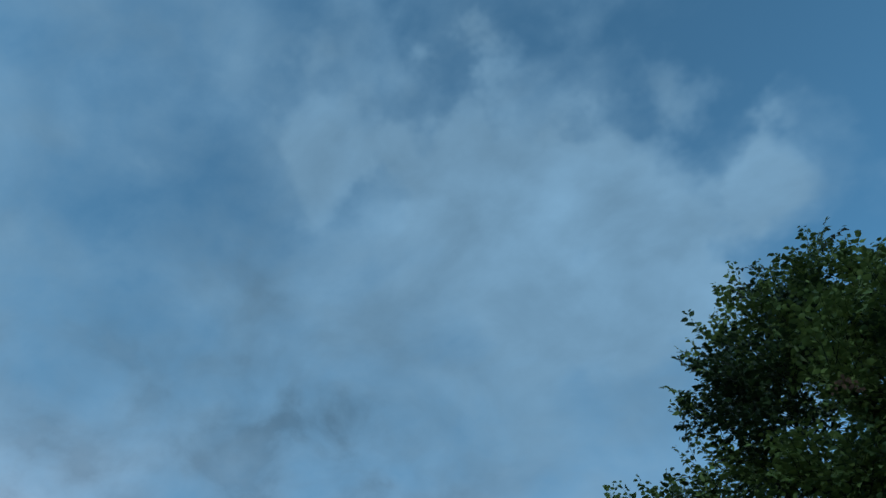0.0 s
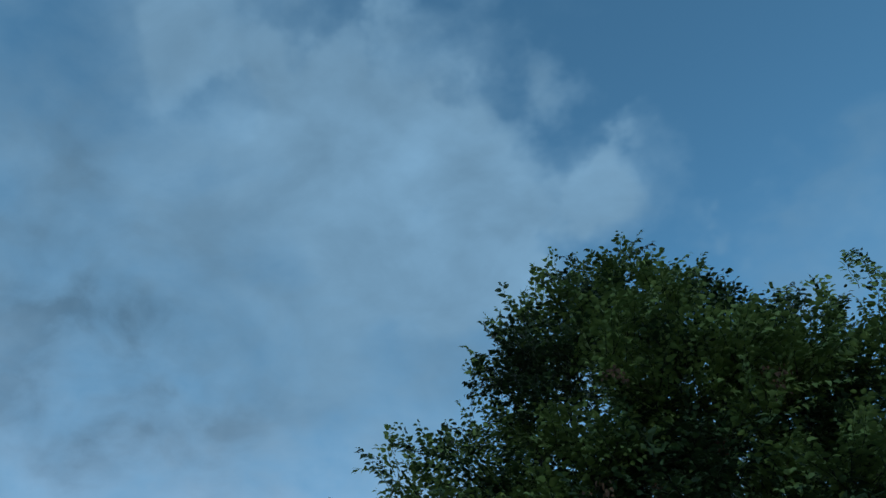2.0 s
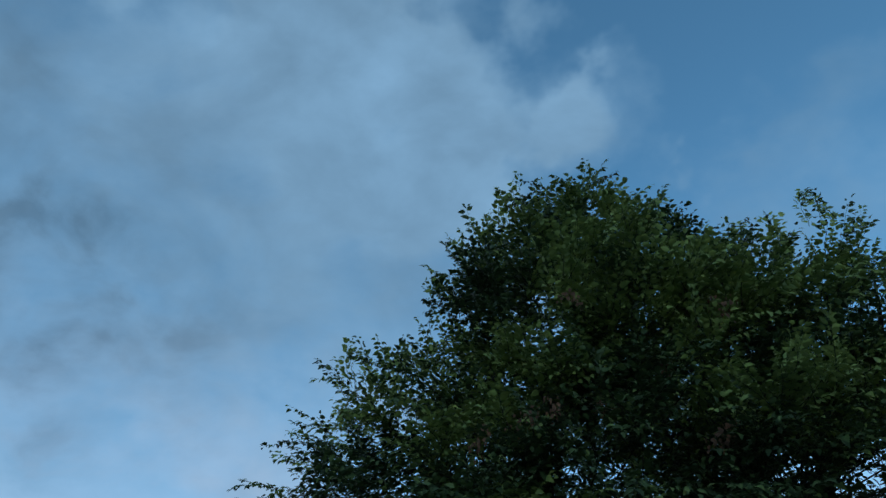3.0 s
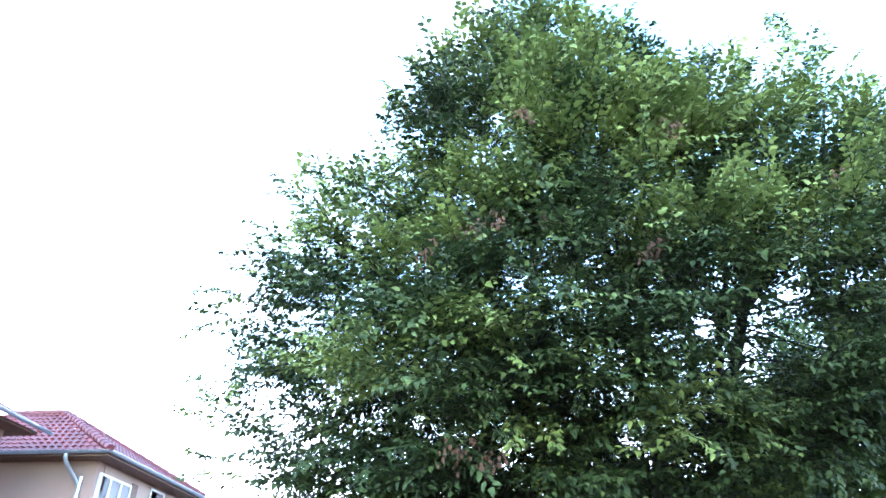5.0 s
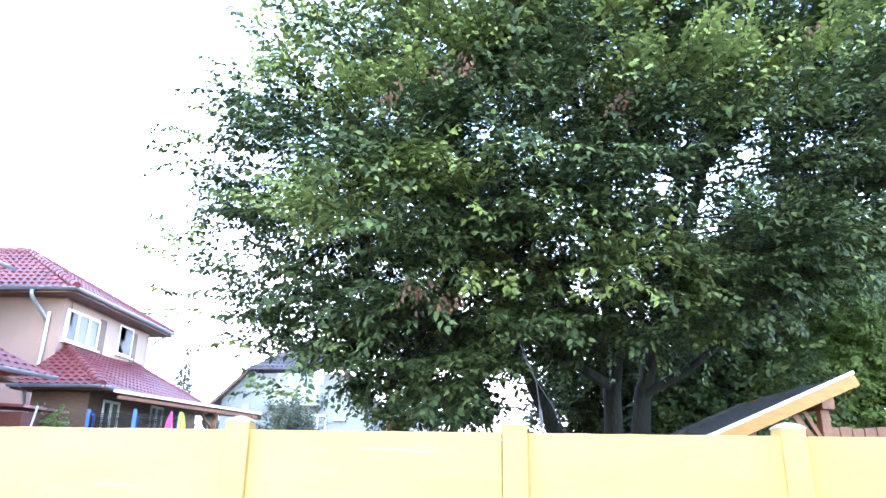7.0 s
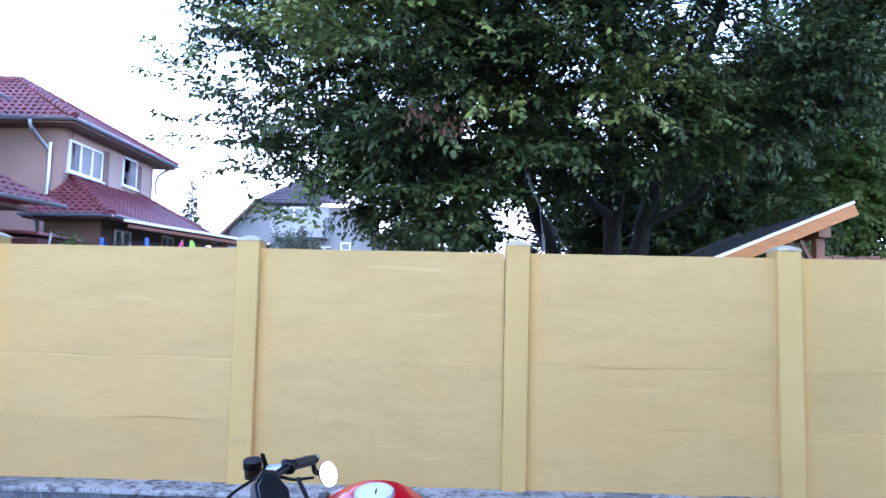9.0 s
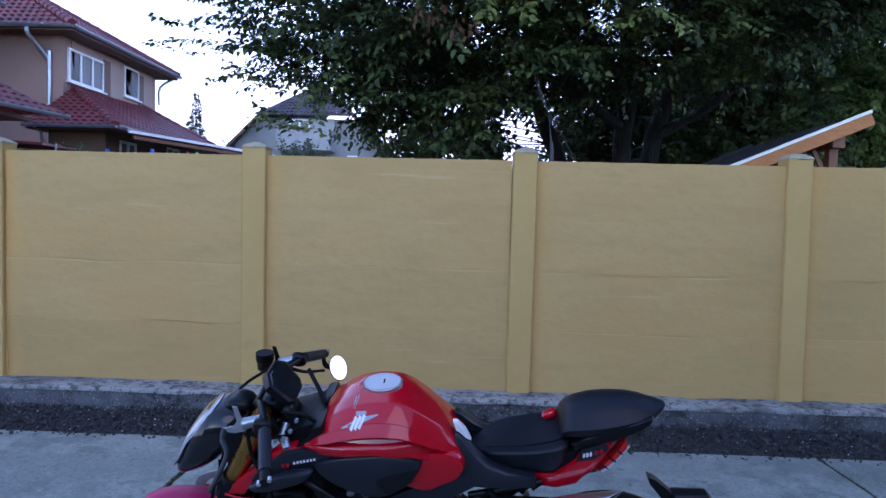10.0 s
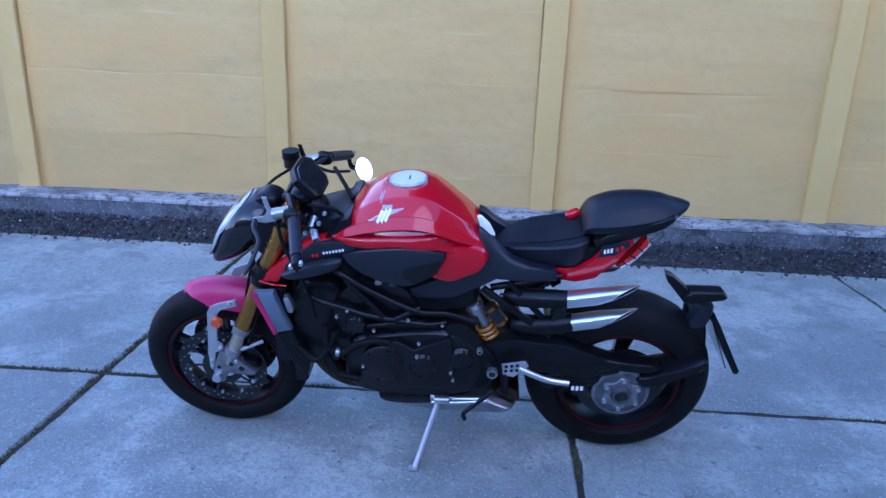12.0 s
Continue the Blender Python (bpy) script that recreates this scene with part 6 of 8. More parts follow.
# rear suspension, swingarm, rear wheel
both("subframe_tube", lambda: tube([(0.215, -0.13, 0.728), (0.33, -0.14, 0.645), (0.44, -0.14, 0.565)], 0.012, seg=10), satin_black, "black subframe strut", 50)
both("subframe_tube", lambda: tube([(0.295, -0.13, 0.755), (0.385, -0.138, 0.66), (0.455, -0.14, 0.582)], 0.011, seg=10), satin_black, "", 50)
both("subframe_tube", lambda: tube([(0.24, -0.11, 0.72), (0.36, -0.12, 0.755), (0.46, -0.11, 0.775)], 0.012, seg=10), satin_black, "", 50)
shock = rod("shock_absorber", [(0.185, -0.105, 0.65), (0.255, -0.105, 0.52)], 0.018, alloy, seg=16, label="rear shock absorber with an orange spring", curved=False)
helix = [(0.222 + 0.04 * k / 50 + 0.028 * math.cos(k * 0.6) * 0.86, -0.105 + 0.028 * math.sin(k * 0.6), 0.575 - 0.075 * k / 50 + 0.028 * math.cos(k * 0.6) * 0.5) for k in range(51)]
part("spring", tube(helix, 0.006, seg=6, steps=1), yellow_spring, shock, "orange coil spring", 60)
tank_ = rod("shock_reservoir", [(0.238, -0.115, 0.65), (0.283, -0.115, 0.589)], 0.022, slate_paint, seg=16, label="dark shock reservoir with orange ends", curved=False)
for s in (0.0, 0.85):
    rod("end_ring", [(0.238 + 0.045 * s, -0.115, 0.65 - 0.061 * s), (0.245 + 0.045 * s, -0.115, 0.641 - 0.061 * s)], 0.0235, gold_anodised, seg=16, parent=tank_, curved=False)
rod("shock_collar", [(0.19, -0.105, 0.64), (0.20, -0.105, 0.62)], 0.028, alloy, seg=16, parent=shock, curved=False)
part("swingarm", pillow([(0.215, 0.50), (0.30, 0.54), (0.40, 0.535), (0.48, 0.53), (0.57, 0.505), (0.66, 0.475), (0.79, 0.462), (0.82, 0.448), (0.785, 0.43), (0.66, 0.435), (0.60, 0.40), (0.52, 0.40), (0.375, 0.412), (0.25, 0.385), (0.21, 0.43)], -0.15, -0.085, 6, 7, keep=0.75), satin_black, bike, "black single-sided swingarm", 40)
part("swingarm_bridge", pillow([(0.21, 0.48), (0.33, 0.52), (0.37, 0.46), (0.33, 0.40), (0.22, 0.40)], -0.12, 0.12, 5, 7, keep=0.7), satin_black, bike, "", 40)
part("hub_carrier", lathe([(0.001, -0.105), (0.075, -0.105), (0.1, -0.1), (0.105, -0.085), (0.1, -0.03), (0.001, -0.03)], R, 48), satin_black, bike, "", 40)
part("chain_guard", pillow([(0.43, 0.375), (0.56, 0.405), (0.64, 0.40), (0.62, 0.35), (0.50, 0.33), (0.44, 0.33)], -0.13, -0.09, 5, 5, keep=0.7), satin_black, bike, "", 40)
part("chain_tag", letters(0.535, 0.328, 0.58, 0.33, -0.132, 3, 0.018), mark_white, bike, "small white unreadable mark")
rw = part("rear_wheel", lathe([(0.222, -0.078), (0.216, -0.07), (0.2, -0.03), (0.2, 0.03), (0.216, 0.07), (0.222, 0.078), (0.197, 0.082), (0.186, 0.04), (0.186, -0.04), (0.197, -0.082)], R, 72), satin_black, bike, "black cast rear rim with a thin red line", 40)
part("tyre", lathe(tyre_profile(0.325, 0.212, 0.1, 0.66), R, 96), rubber, rw, "wide black sports tyre", 50)
part("rim_line", lathe([(0.205, -0.0835), (0.209, -0.0835), (0.209, -0.079), (0.205, -0.079)], R, 72), rim_red, rw, "thin red rim line")
for k in range(5):
    for off in (-0.12, 0.12):
        part("spoke", spoke(R, 0.2 + k * 2 * math.pi / 5 + off, 0.05, 0.195, 0.014, 0.016, 0.02, 0.0, 0.016), gloss_black, rw, "", 40)
hub = part("hub_flange", lathe([(0.034, -0.13), (0.06, -0.132), (0.084, -0.128), (0.09, -0.122), (0.09, -0.105), (0.034, -0.105)], R, 48), hub_grey, bike, "cast alloy sprocket carrier", 35)
part("hub_nut", lathe([(0.001, -0.146), (0.024, -0.146), (0.024, -0.13), (0.001, -0.13)], R, 8), gloss_black, hub, "black hub nut", 30)
bm = bmesh.new()
star = [(0.063 + 0.008 * math.cos(6 * (2 * math.pi * k / 72)), 2 * math.pi * k / 72 + 0.5) for k in range(72)]
star_rings = [[bm.verts.new((R[0] + r * q * math.cos(a), d, R[2] + r * q * math.sin(a))) for r, a in star] for q, d in ((1.04, -0.126), (1.0, -0.138), (0.97, -0.14), (0.55, -0.14))]
for p, q in zip(star_rings, star_rings[1:]):
    for k in range(72):
        bm.faces.new((p[k], p[(k + 1) % 72], q[(k + 1) % 72], q[k]))
bm.faces.new(star_rings[-1])
bmesh.ops.recalc_face_normals(bm, faces=bm.faces)
part("carrier_star", bm, hub_alloy, hub, "pale lobed sprocket flange", 30)
part("carrier_ring", lathe([(0.086, -0.13), (0.097, -0.128), (0.1, -0.12), (0.086, -0.118)], R, 60), hub_alloy, hub, "pale outer ring", 30)
part("hub_bore", lathe([(0.024, -0.152), (0.033, -0.152), (0.037, -0.139), (0.024, -0.139)], R, 28), hub_grey, hub, "", 30)
for k in range(6):
    a = k * math.pi / 3 + 0.5
    u, z = R[0] + 0.062 * math.cos(a), R[2] + 0.062 * math.sin(a)
    rod("carrier_stud", [(u, -0.138, z), (u, -0.147, z)], 0.0075, bright_alloy, seg=8, parent=hub, curved=False)
rear_disc = part("rear_disc", lathe([(0.15, -0.08), (0.15, -0.075), (0.11, -0.075), (0.11, -0.08)], R, 48), gloss_black, rw, "", 30)
part("rear_caliper", pillow([(0.60, 0.43), (0.66, 0.455), (0.69, 0.42), (0.63, 0.40)], -0.145, -0.09, 4, 5), satin_black, bike, "", 40)

# silencer outlets: two slash-cut tubes a side
def outlet(u0, z0, u1, z1, d, h, w, liner=False):
    """A flattened tube on the left side whose slanting mouth opens outwards; liner: the black inside alone."""
    def ring(s, scale):
        made = []
        for k in range(28):
            a = 2 * math.pi * k / 28
            c, q = math.cos(a), math.sin(a)
            y = w * math.copysign(abs(c) ** 0.6, c) * scale
            up = h * math.copysign(abs(q) ** 0.6, q) * scale
            slash = 0.026 * up / h + 0.036 * y / w if s == 1.0 else 0
            made.append(bm.verts.new((u0 + (u1 - u0) * s - up * 0.28 + slash, d + y, z0 + (z1 - z0) * s + up)))
        return made
    bm = bmesh.new()
    if liner:
        rings = [ring(1.0, 0.9), ring(0.45, 0.86)]
    else:
        rings = [ring(0.0, 0.96), ring(0.5, 1.0), ring(1.0, 1.0), ring(1.0, 0.905)]
    for a, b in zip(rings, rings[1:]):
        for k in range(28):
            bm.faces.new((a[k], a[(k + 1) % 28], b[(k + 1) % 28], b[k]))
    if liner:
        bm.faces.new(rings[-1])
    else:
        bm.faces.new(rings[0][::-1])
        bmesh.ops.recalc_face_normals(bm, faces=bm.faces)
    return bm


for u0, z0, u1, z1, d in ((0.475, 0.712, 0.66, 0.75, -0.15), (0.5, 0.632, 0.66, 0.668, -0.16)):
    tips = both("exhaust_tip", lambda: outlet(u0, z0, u1, z1, d, 0.023, 0.027), bright_alloy, "bright slash-cut exhaust outlet", 40)
    liners = both("mouth", lambda: outlet(u0, z0, u1, z1, d, 0.023, 0.027, True), engine_black, "black liner of the outlet mouth", 40)
    for t, m, side in zip(tips, liners, (1, -1)):
        m.parent = t
        rim_ = [(u1 + 0.022 * math.copysign(abs(math.sin(a)) ** 0.6, math.sin(a)) + 0.0342 * math.copysign(abs(math.cos(a)) ** 0.6, math.cos(a)), side * (d + 0.0257 * math.copysign(abs(math.cos(a)) ** 0.6, math.cos(a))), z1 + 0.0219 * math.copysign(abs(math.sin(a)) ** 0.6, math.sin(a))) for a in (2 * math.pi * k / 36 for k in range(37))]
        part("lip", tube(rim_, 0.0022, seg=6, steps=1), bright_alloy, t, "bright rolled lip", 60)
both("silencer_pipe", lambda: tube([(0.30, -0.09, 0.68), (0.37, -0.13, 0.70), (0.482, -0.15, 0.714)], 0.034, 0.03, 18), satin_black, "black silencer pipe", 50)
both("silencer_pipe", lambda: tube([(0.33, -0.09, 0.57), (0.42, -0.14, 0.605), (0.507, -0.158, 0.634)], 0.034, 0.03, 18), satin_black, "", 50)
both("pipe_bracket", lambda: pillow([(0.44, 0.70), (0.475, 0.69), (0.50, 0.60), (0.47, 0.575), (0.43, 0.64)], -0.165, -0.12, 5, 5, sharp=True, keep=0.7), engine_black, "", 40)

# tail frame, seats, tail unit
def frame_cover():
    bm = pillow([(-0.055, 0.70), (0.05, 0.752), (0.12, 0.762), (0.17, 0.80), (0.19, 0.86), (0.192, 0.925), (0.212, 0.915), (0.25, 0.872), (0.296, 0.836), (0.36, 0.816), (0.44, 0.803), (0.445, 0.77), (0.346, 0.764), (0.257, 0.768), (0.205, 0.735), (0.115, 0.68), (0.005, 0.68)], -0.14, -0.085, 5, 7, keep=0.8, sharp=True)
    for v in bm.verts:
        v.co.y += 0.055 * max(0.0, (v.co.z - 0.82) / 0.1)
    return bm


both("rear_frame_cover", frame_cover, slate_paint, "slate black rear frame cover", 40)
part("rear_core", pillow([(0.24, 0.83), (0.36, 0.84), (0.50, 0.86), (0.62, 0.89), (0.60, 0.80), (0.46, 0.765), (0.28, 0.775)], -0.09, 0.09, 5, 7, keep=0.8), satin_black, bike, "", 40)
part("tank_tail_trim", plate([(0.186, 0.952), (0.199, 0.953), (0.226, 0.926), (0.244, 0.89), (0.226, 0.895), (0.196, 0.922)], -0.08, -0.055, 0.004), mark_white, bike, "white painted trim behind the tank", 30)
def seat_loft(stations, crease=0.004):
    """A seat cushion from stations (u, half width, crown, edge, bottom): a domed top, a crease along the edge, walls falling inwards."""
    bm = bmesh.new()
    rings = []
    n = 30
    cols = [[smooth_between(stations, stations[0][0] + (stations[-1][0] - stations[0][0]) * i / n, c) for c in range(1, 5)] for i in range(n + 1)]
    for i, (w, crown, edge_, bottom) in enumerate(cols):
        u = stations[0][0] + (stations[-1][0] - stations[0][0]) * i / n
        half = [(0.0, crown), (0.4 * w, crown - 0.12 * (crown - edge_)), (0.75 * w, crown - 0.5 * (crown - edge_)), (0.94 * w, edge_ + 0.002), (w, edge_ - crease), (0.985 * w, edge_ - crease - 0.35 * (edge_ - bottom)), (0.9 * w, bottom + 0.1 * (edge_ - bottom)), (0.75 * w, bottom), (0.0, bottom)]
        ring = [(d, z) for d, z in half] + [(-d, z) for d, z in half[-2:0:-1]]
        rings.append([bm.verts.new((u, d, z)) for d, z in ring])
    for a, b in zip(rings, rings[1:]):
        for k in range(len(a)):
            bm.faces.new((a[k], a[(k + 1) % len(a)], b[(k + 1) % len(a)], b[k]))
    bm.faces.new(rings[0])
    bm.faces.new(rings[-1][::-1])
    bmesh.ops.recalc_face_normals(bm, faces=bm.faces)
    return bm


seat = part("rider_seat", seat_loft([(0.252, 0.03, 0.836, 0.832, 0.822), (0.30, 0.082, 0.852, 0.852, 0.826), (0.36, 0.108, 0.866, 0.868, 0.812), (0.43, 0.118, 0.88, 0.878, 0.806), (0.495, 0.118, 0.897, 0.89, 0.806), (0.53, 0.1, 0.903, 0.896, 0.838), (0.542, 0.08, 0.9, 0.893, 0.86)]), seat_black, bike, "black rider seat with a creased edge", 28)
part("seat_seam", tube([(0.29, -0.045, 0.85), (0.36, -0.068, 0.8675), (0.43, -0.075, 0.8805), (0.495, -0.075, 0.896), (0.53, -0.06, 0.902)], 0.0025, seg=6), rubber, seat)
part("passenger_seat", seat_loft([(0.52, 0.075, 0.945, 0.925, 0.905), (0.535, 0.092, 0.978, 0.942, 0.912), (0.57, 0.104, 1.003, 0.951, 0.918), (0.62, 0.108, 1.018, 0.959, 0.926), (0.69, 0.102, 1.024, 0.97, 0.938), (0.75, 0.086, 1.02, 0.981, 0.953), (0.80, 0.06, 1.005, 0.99, 0.967), (0.83, 0.03, 1.0, 0.994, 0.982), (0.842, 0.01, 0.998, 0.995, 0.989)], 0.002), seat_black, bike, "raised black passenger seat with a pointed tail", 28)
part("seat_rim", tube([(0.66, -0.082, 0.928), (0.72, -0.074, 0.945), (0.785, -0.05, 0.965), (0.815, 0.0, 0.978), (0.785, 0.05, 0.965), (0.72, 0.074, 0.945)], 0.006, seg=8), slate_paint, bike, "dark moulded seat base edge", 60)
both("tail_side", lambda: pillow([(0.545, 0.885), (0.577, 0.914), (0.654, 0.95), (0.785, 0.988), (0.76, 0.952), (0.70, 0.922), (0.655, 0.905), (0.572, 0.872)], -0.098, -0.03, 4, 7, keep=0.6), satin_black, "black tail side panel", 40)
both("tail_fairing", lambda: pillow([(0.432, 0.795), (0.499, 0.797), (0.539, 0.825), (0.56, 0.845), (0.585, 0.885), (0.658, 0.916), (0.672, 0.898), (0.626, 0.818), (0.587, 0.785), (0.568, 0.762), (0.504, 0.744), (0.442, 0.752)], -0.105, -0.02, 4, 7, keep=0.6, sharp=True), gloss_red, "glossy red tail fairing", 40)
both("tail_number_panel", lambda: plate([(0.562, 0.845), (0.578, 0.887), (0.652, 0.909), (0.658, 0.89), (0.615, 0.855)], -0.1085, -0.10, 0.002), slate_paint, "dark panel with white and red unreadable lettering", 30)
part("tail_lettering", letters(0.578, 0.862, 0.608, 0.87, -0.1095, 3, 0.014), mark_white, bike, "white unreadable tail lettering")
part("tail_lettering", letters(0.613, 0.872, 0.642, 0.884, -0.1095, 2, 0.013), gloss_red, bike, "red unreadable tail lettering")
lamps = both("tail_lamp", lambda: pillow([(0.632, 0.80), (0.676, 0.85), (0.702, 0.89), (0.712, 0.912), (0.724, 0.884), (0.682, 0.822), (0.645, 0.794)], -0.082, -0.04, 4, 7, keep=0.75, sharp=True), red_lens, "red tail lamp strip", 40)
for lamp_, side in zip(lamps, (-1, 1)):
    for k in range(3):
        u, z = 0.655 + 0.02 * k, 0.817 + 0.026 * k
        part("divider", tube([(u - 0.012, side * 0.0835, z + 0.008), (u + 0.012, side * 0.0835, z - 0.008)], 0.0025, seg=6, curved=False), gloss_black, lamp_)
    part("clear_edge", tube([(0.648, side * 0.08, 0.798), (0.686, side * 0.08, 0.832), (0.725, side * 0.078, 0.888)], 0.006, 0.004, seg=8), pale_lens, lamp_, "pale clear lower edge", 60)
part("tail_flash", pillow([(0.475, 0.905), (0.51, 0.925), (0.525, 0.91), (0.49, 0.893)], 0.05, 0.085, 4, 5), gloss_red, bike, "small red flash beside the seat", 40)

# hugger arm with plate holder, indicators and plate
hug = part("hugger", pillow([(0.865, 0.235), (0.925, 0.30), (0.985, 0.44), (0.985, 0.52), (0.955, 0.62), (0.90, 0.64), (0.915, 0.54), (0.94, 0.45), (0.90, 0.33)], -0.05, 0.02, 4, 7, keep=0.55), satin_black, bike, "black wheel-hugging plate carrier", 40)
part("carrier_arm", pillow([(0.75, 0.40), (0.85, 0.44), (0.96, 0.49), (0.965, 0.455), (0.87, 0.40), (0.78, 0.36)], -0.15, -0.04, 4, 7, keep=0.6), satin_black, hug, "", 40)
part("carrier_bracket", pillow([(0.90, 0.56), (0.93, 0.66), (0.98, 0.65), (0.965, 0.56)], -0.06, 0.03, 4, 5, keep=0.6), slate_paint, hug, "", 40)
for side in (-1,):
    ind = part("indicator", pillow([(0.855, 0.702), (0.875, 0.727), (0.981, 0.729), (0.998, 0.712), (0.99, 0.702), (0.88, 0.68)], side * 0.07 - 0.028, side * 0.07 + 0.028, 5, 7, sharp=True, keep=0.6), satin_black, hug, "black slim indicator", 40)
part("plate_light", pillow([(0.79, 0.785), (0.815, 0.775), (0.885, 0.715), (0.90, 0.67), (0.865, 0.68), (0.80, 0.756)], -0.085, -0.045, 5, 7, keep=0.7, sharp=True), satin_black, hug, "", 40)
bm = bmesh.new()
put_box(bm, -0.018, 0.003, -0.10, 0.10, -0.115, 0.115, 0.006)
bm.transform(pose(1.045, 0.0, 0.51, 0, -29, 0))
part("number_plate_holder", bm, satin_black, hug, "black plate holder seen edge-on", 30)
bm = bmesh.new()
put_box(bm, -0.002, 0.002, -0.09, 0.09, -0.09, 0.12, 0.001)
bm.transform(pose(1.018, 0.0, 0.505, 0, -24, 0))
part("splash_plate", bm, gloss_black, hug, "", 30)
# cables and hoses
rod("clutch_hose", [(-0.42, -0.16, 1.0), (-0.40, -0.19, 0.90), (-0.365, -0.20, 0.82), (-0.335, -0.19, 0.72), (-0.32, -0.18, 0.62)], 0.006, rubber)
rod("brake_hose", [(-0.43, 0.17, 1.0), (-0.52, 0.06, 0.95), (-0.55, 0.0, 0.78), (-0.58, -0.08, 0.62), (-0.60, -0.09, 0.42)], 0.005, rubber)
rod("brake_hose", [(-0.56, -0.02, 0.76), (-0.53, -0.10, 0.62), (-0.56, -0.12, 0.50), (-0.60, -0.10, 0.40)], 0.005, rubber)
rod("wiring", [(-0.42, -0.05, 0.98), (-0.36, -0.09, 0.93), (-0.33, -0.07, 0.86)], 0.011, rubber)
rod("wiring", [(-0.40, 0.02, 1.0), (-0.33, -0.03, 0.96), (-0.30, -0.02, 0.90)], 0.009, rubber)
rod("cable", [(-0.36, -0.22, 0.99), (-0.35, -0.16, 0.93), (-0.31, -0.09, 0.90)], 0.005, rubber)
part("steering_lock", pillow([(-0.36, 0.96), (-0.31, 0.955), (-0.30, 0.90), (-0.35, 0.89)], -0.05, 0.05, 4, 5), engine_black, bike, "", 40)
for u, d, z in ((-0.395, -0.15, 0.972), (-0.372, -0.17, 0.968), (-0.30, -0.12, 0.93), (-0.318, -0.14, 0.915), (-0.345, -0.125, 0.898), (-0.285, -0.1, 0.955), (-0.435, -0.17, 1.0)):
    bolt(u, d, z, 0.008)
rod("banjo_fitting", [(-0.318, -0.12, 0.90), (-0.305, -0.15, 0.885)], 0.013, bright_alloy, seg=12, label="bright banjo fitting", curved=False)
rod("cable", [(-0.33, -0.10, 0.98), (-0.26, -0.12, 0.985), (-0.225, -0.11, 0.955)], 0.006, rubber)
rod("cable", [(-0.30, 0.15, 1.0), (-0.25, 0.05, 0.99), (-0.21, -0.02, 0.97)], 0.007, rubber)
rod("brake_lever", [(-0.40, 0.21, 0.985), (-0.35, 0.28, 0.93), (-0.29, 0.345, 0.905)], 0.007, satin_black, 0.005)
part("bar_clamp", pillow([(-0.40, 1.0), (-0.345, 1.0), (-0.34, 0.965), (-0.40, 0.96)], -0.07, 0.07, 4, 7), satin_black, bike, "", 40)
rod("ignition", [(-0.335, -0.03, 0.945), (-0.325, -0.03, 0.965)], 0.014, alloy, seg=14, curved=False)
rod("steering_damper", [(-0.33, -0.11, 0.905), (-0.32, -0.085, 0.935)], 0.012, alloy, seg=12, label="small alloy fitting", curved=False)


# ---- trees ----
EYE = Vector((0.32, 0.23, 1.7))
# outline of the great crown, in the upright plane through its middle (x, z)
CROWN_Y = 8.5
CROWN = [(1.9, 12.2), (1.1, 11.7), (0.1, 11.3), (-0.5, 10.6), (-1.2, 9.7), (-1.5, 8.6), (-2.3, 8.2), (-2.7, 7.2), (-3.2, 6.6), (-3.3, 5.6), (-3.5, 4.7), (-3.3, 3.9), (-2.7, 3.2), (-2.1, 2.4),
         (-1.2, 2.3), (-0.8, 2.2), (-0.3, 1.9), (0.9, 1.9), (1.4, 2.7), (2.3, 2.8), (3.2, 2.9), (4.9, 3.4), (6.2, 4.1), (7.1, 5.4), (7.4, 6.9), (7.2, 8.3), (6.4, 8.9), (5.5, 9.7), (4.5, 9.9), (3.6, 10.0), (2.8, 10.8)]
# tips of the long shoots that stand out of the crown: x, z and how they lean
SHOOTS = [(1.95, 12.45, 0.1), (0.85, 12.0, -0.1), (0.15, 11.85, -0.25), (-0.45, 11.15, -0.1), (-0.95, 10.6, -0.35), (-1.3, 9.85, -0.5), (-2.45, 8.45, -0.4), (-2.9, 8.3, -0.6), (-3.4, 7.2, -0.9),
          (-3.9, 6.2, -1.0), (-3.35, 6.7, -0.9), (-3.75, 4.6, -1.2), (-3.6, 3.85, -1.3), (-2.8, 3.4, -1.2), (-2.3, 2.8, -1.2), (2.7, 11.4, 0.15), (5.35, 11.2, 0.1), (5.9, 10.6, 0.4), (4.5, 10.6, 0.0), (6.4, 9.7, 0.5), (3.9, 10.5, 0.1)]
# openings in the foliage through which the sky shows
GAPS = [(0.95, 6.1, 0.14), (1.2, 5.5, 0.12), (3.95, 5.35, 0.42), (3.35, 5.05, 0.34), (-1.15, 8.9, 0.3), (1.4, 9.4, 0.2), (4.4, 6.4, 0.2), (0.55, 3.95, 0.22), (2.35, 3.0, 0.2)]
# boughs of young growth, painted paler where the crown catches the light
YOUNG_LIT = [(-0.85, 5.2, 0.55), (-1.65, 4.95, 0.5), (0.2, 5.4, 0.5), (0.75, 4.05, 0.45), (2.3, 4.0, 0.5), (0.4, 8.0, 0.8), (-1.0, 7.1, 0.6), (3.3, 8.8, 0.9), (4.1, 8.4, 0.6), (2.6, 6.9, 0.4), (1.6, 8.8, 0.7), (5.4, 7.4, 0.5), (1.2, 10.4, 0.8)]


def inside(x, z, outline):
    hit = False
    for (x0, z0), (x1, z1) in zip(outline, outline[1:] + outline[:1]):
        if (z0 > z) != (z1 > z) and x < x0 + (x1 - x0) * (z - z0) / (z1 - z0):
            hit = not hit
    return hit


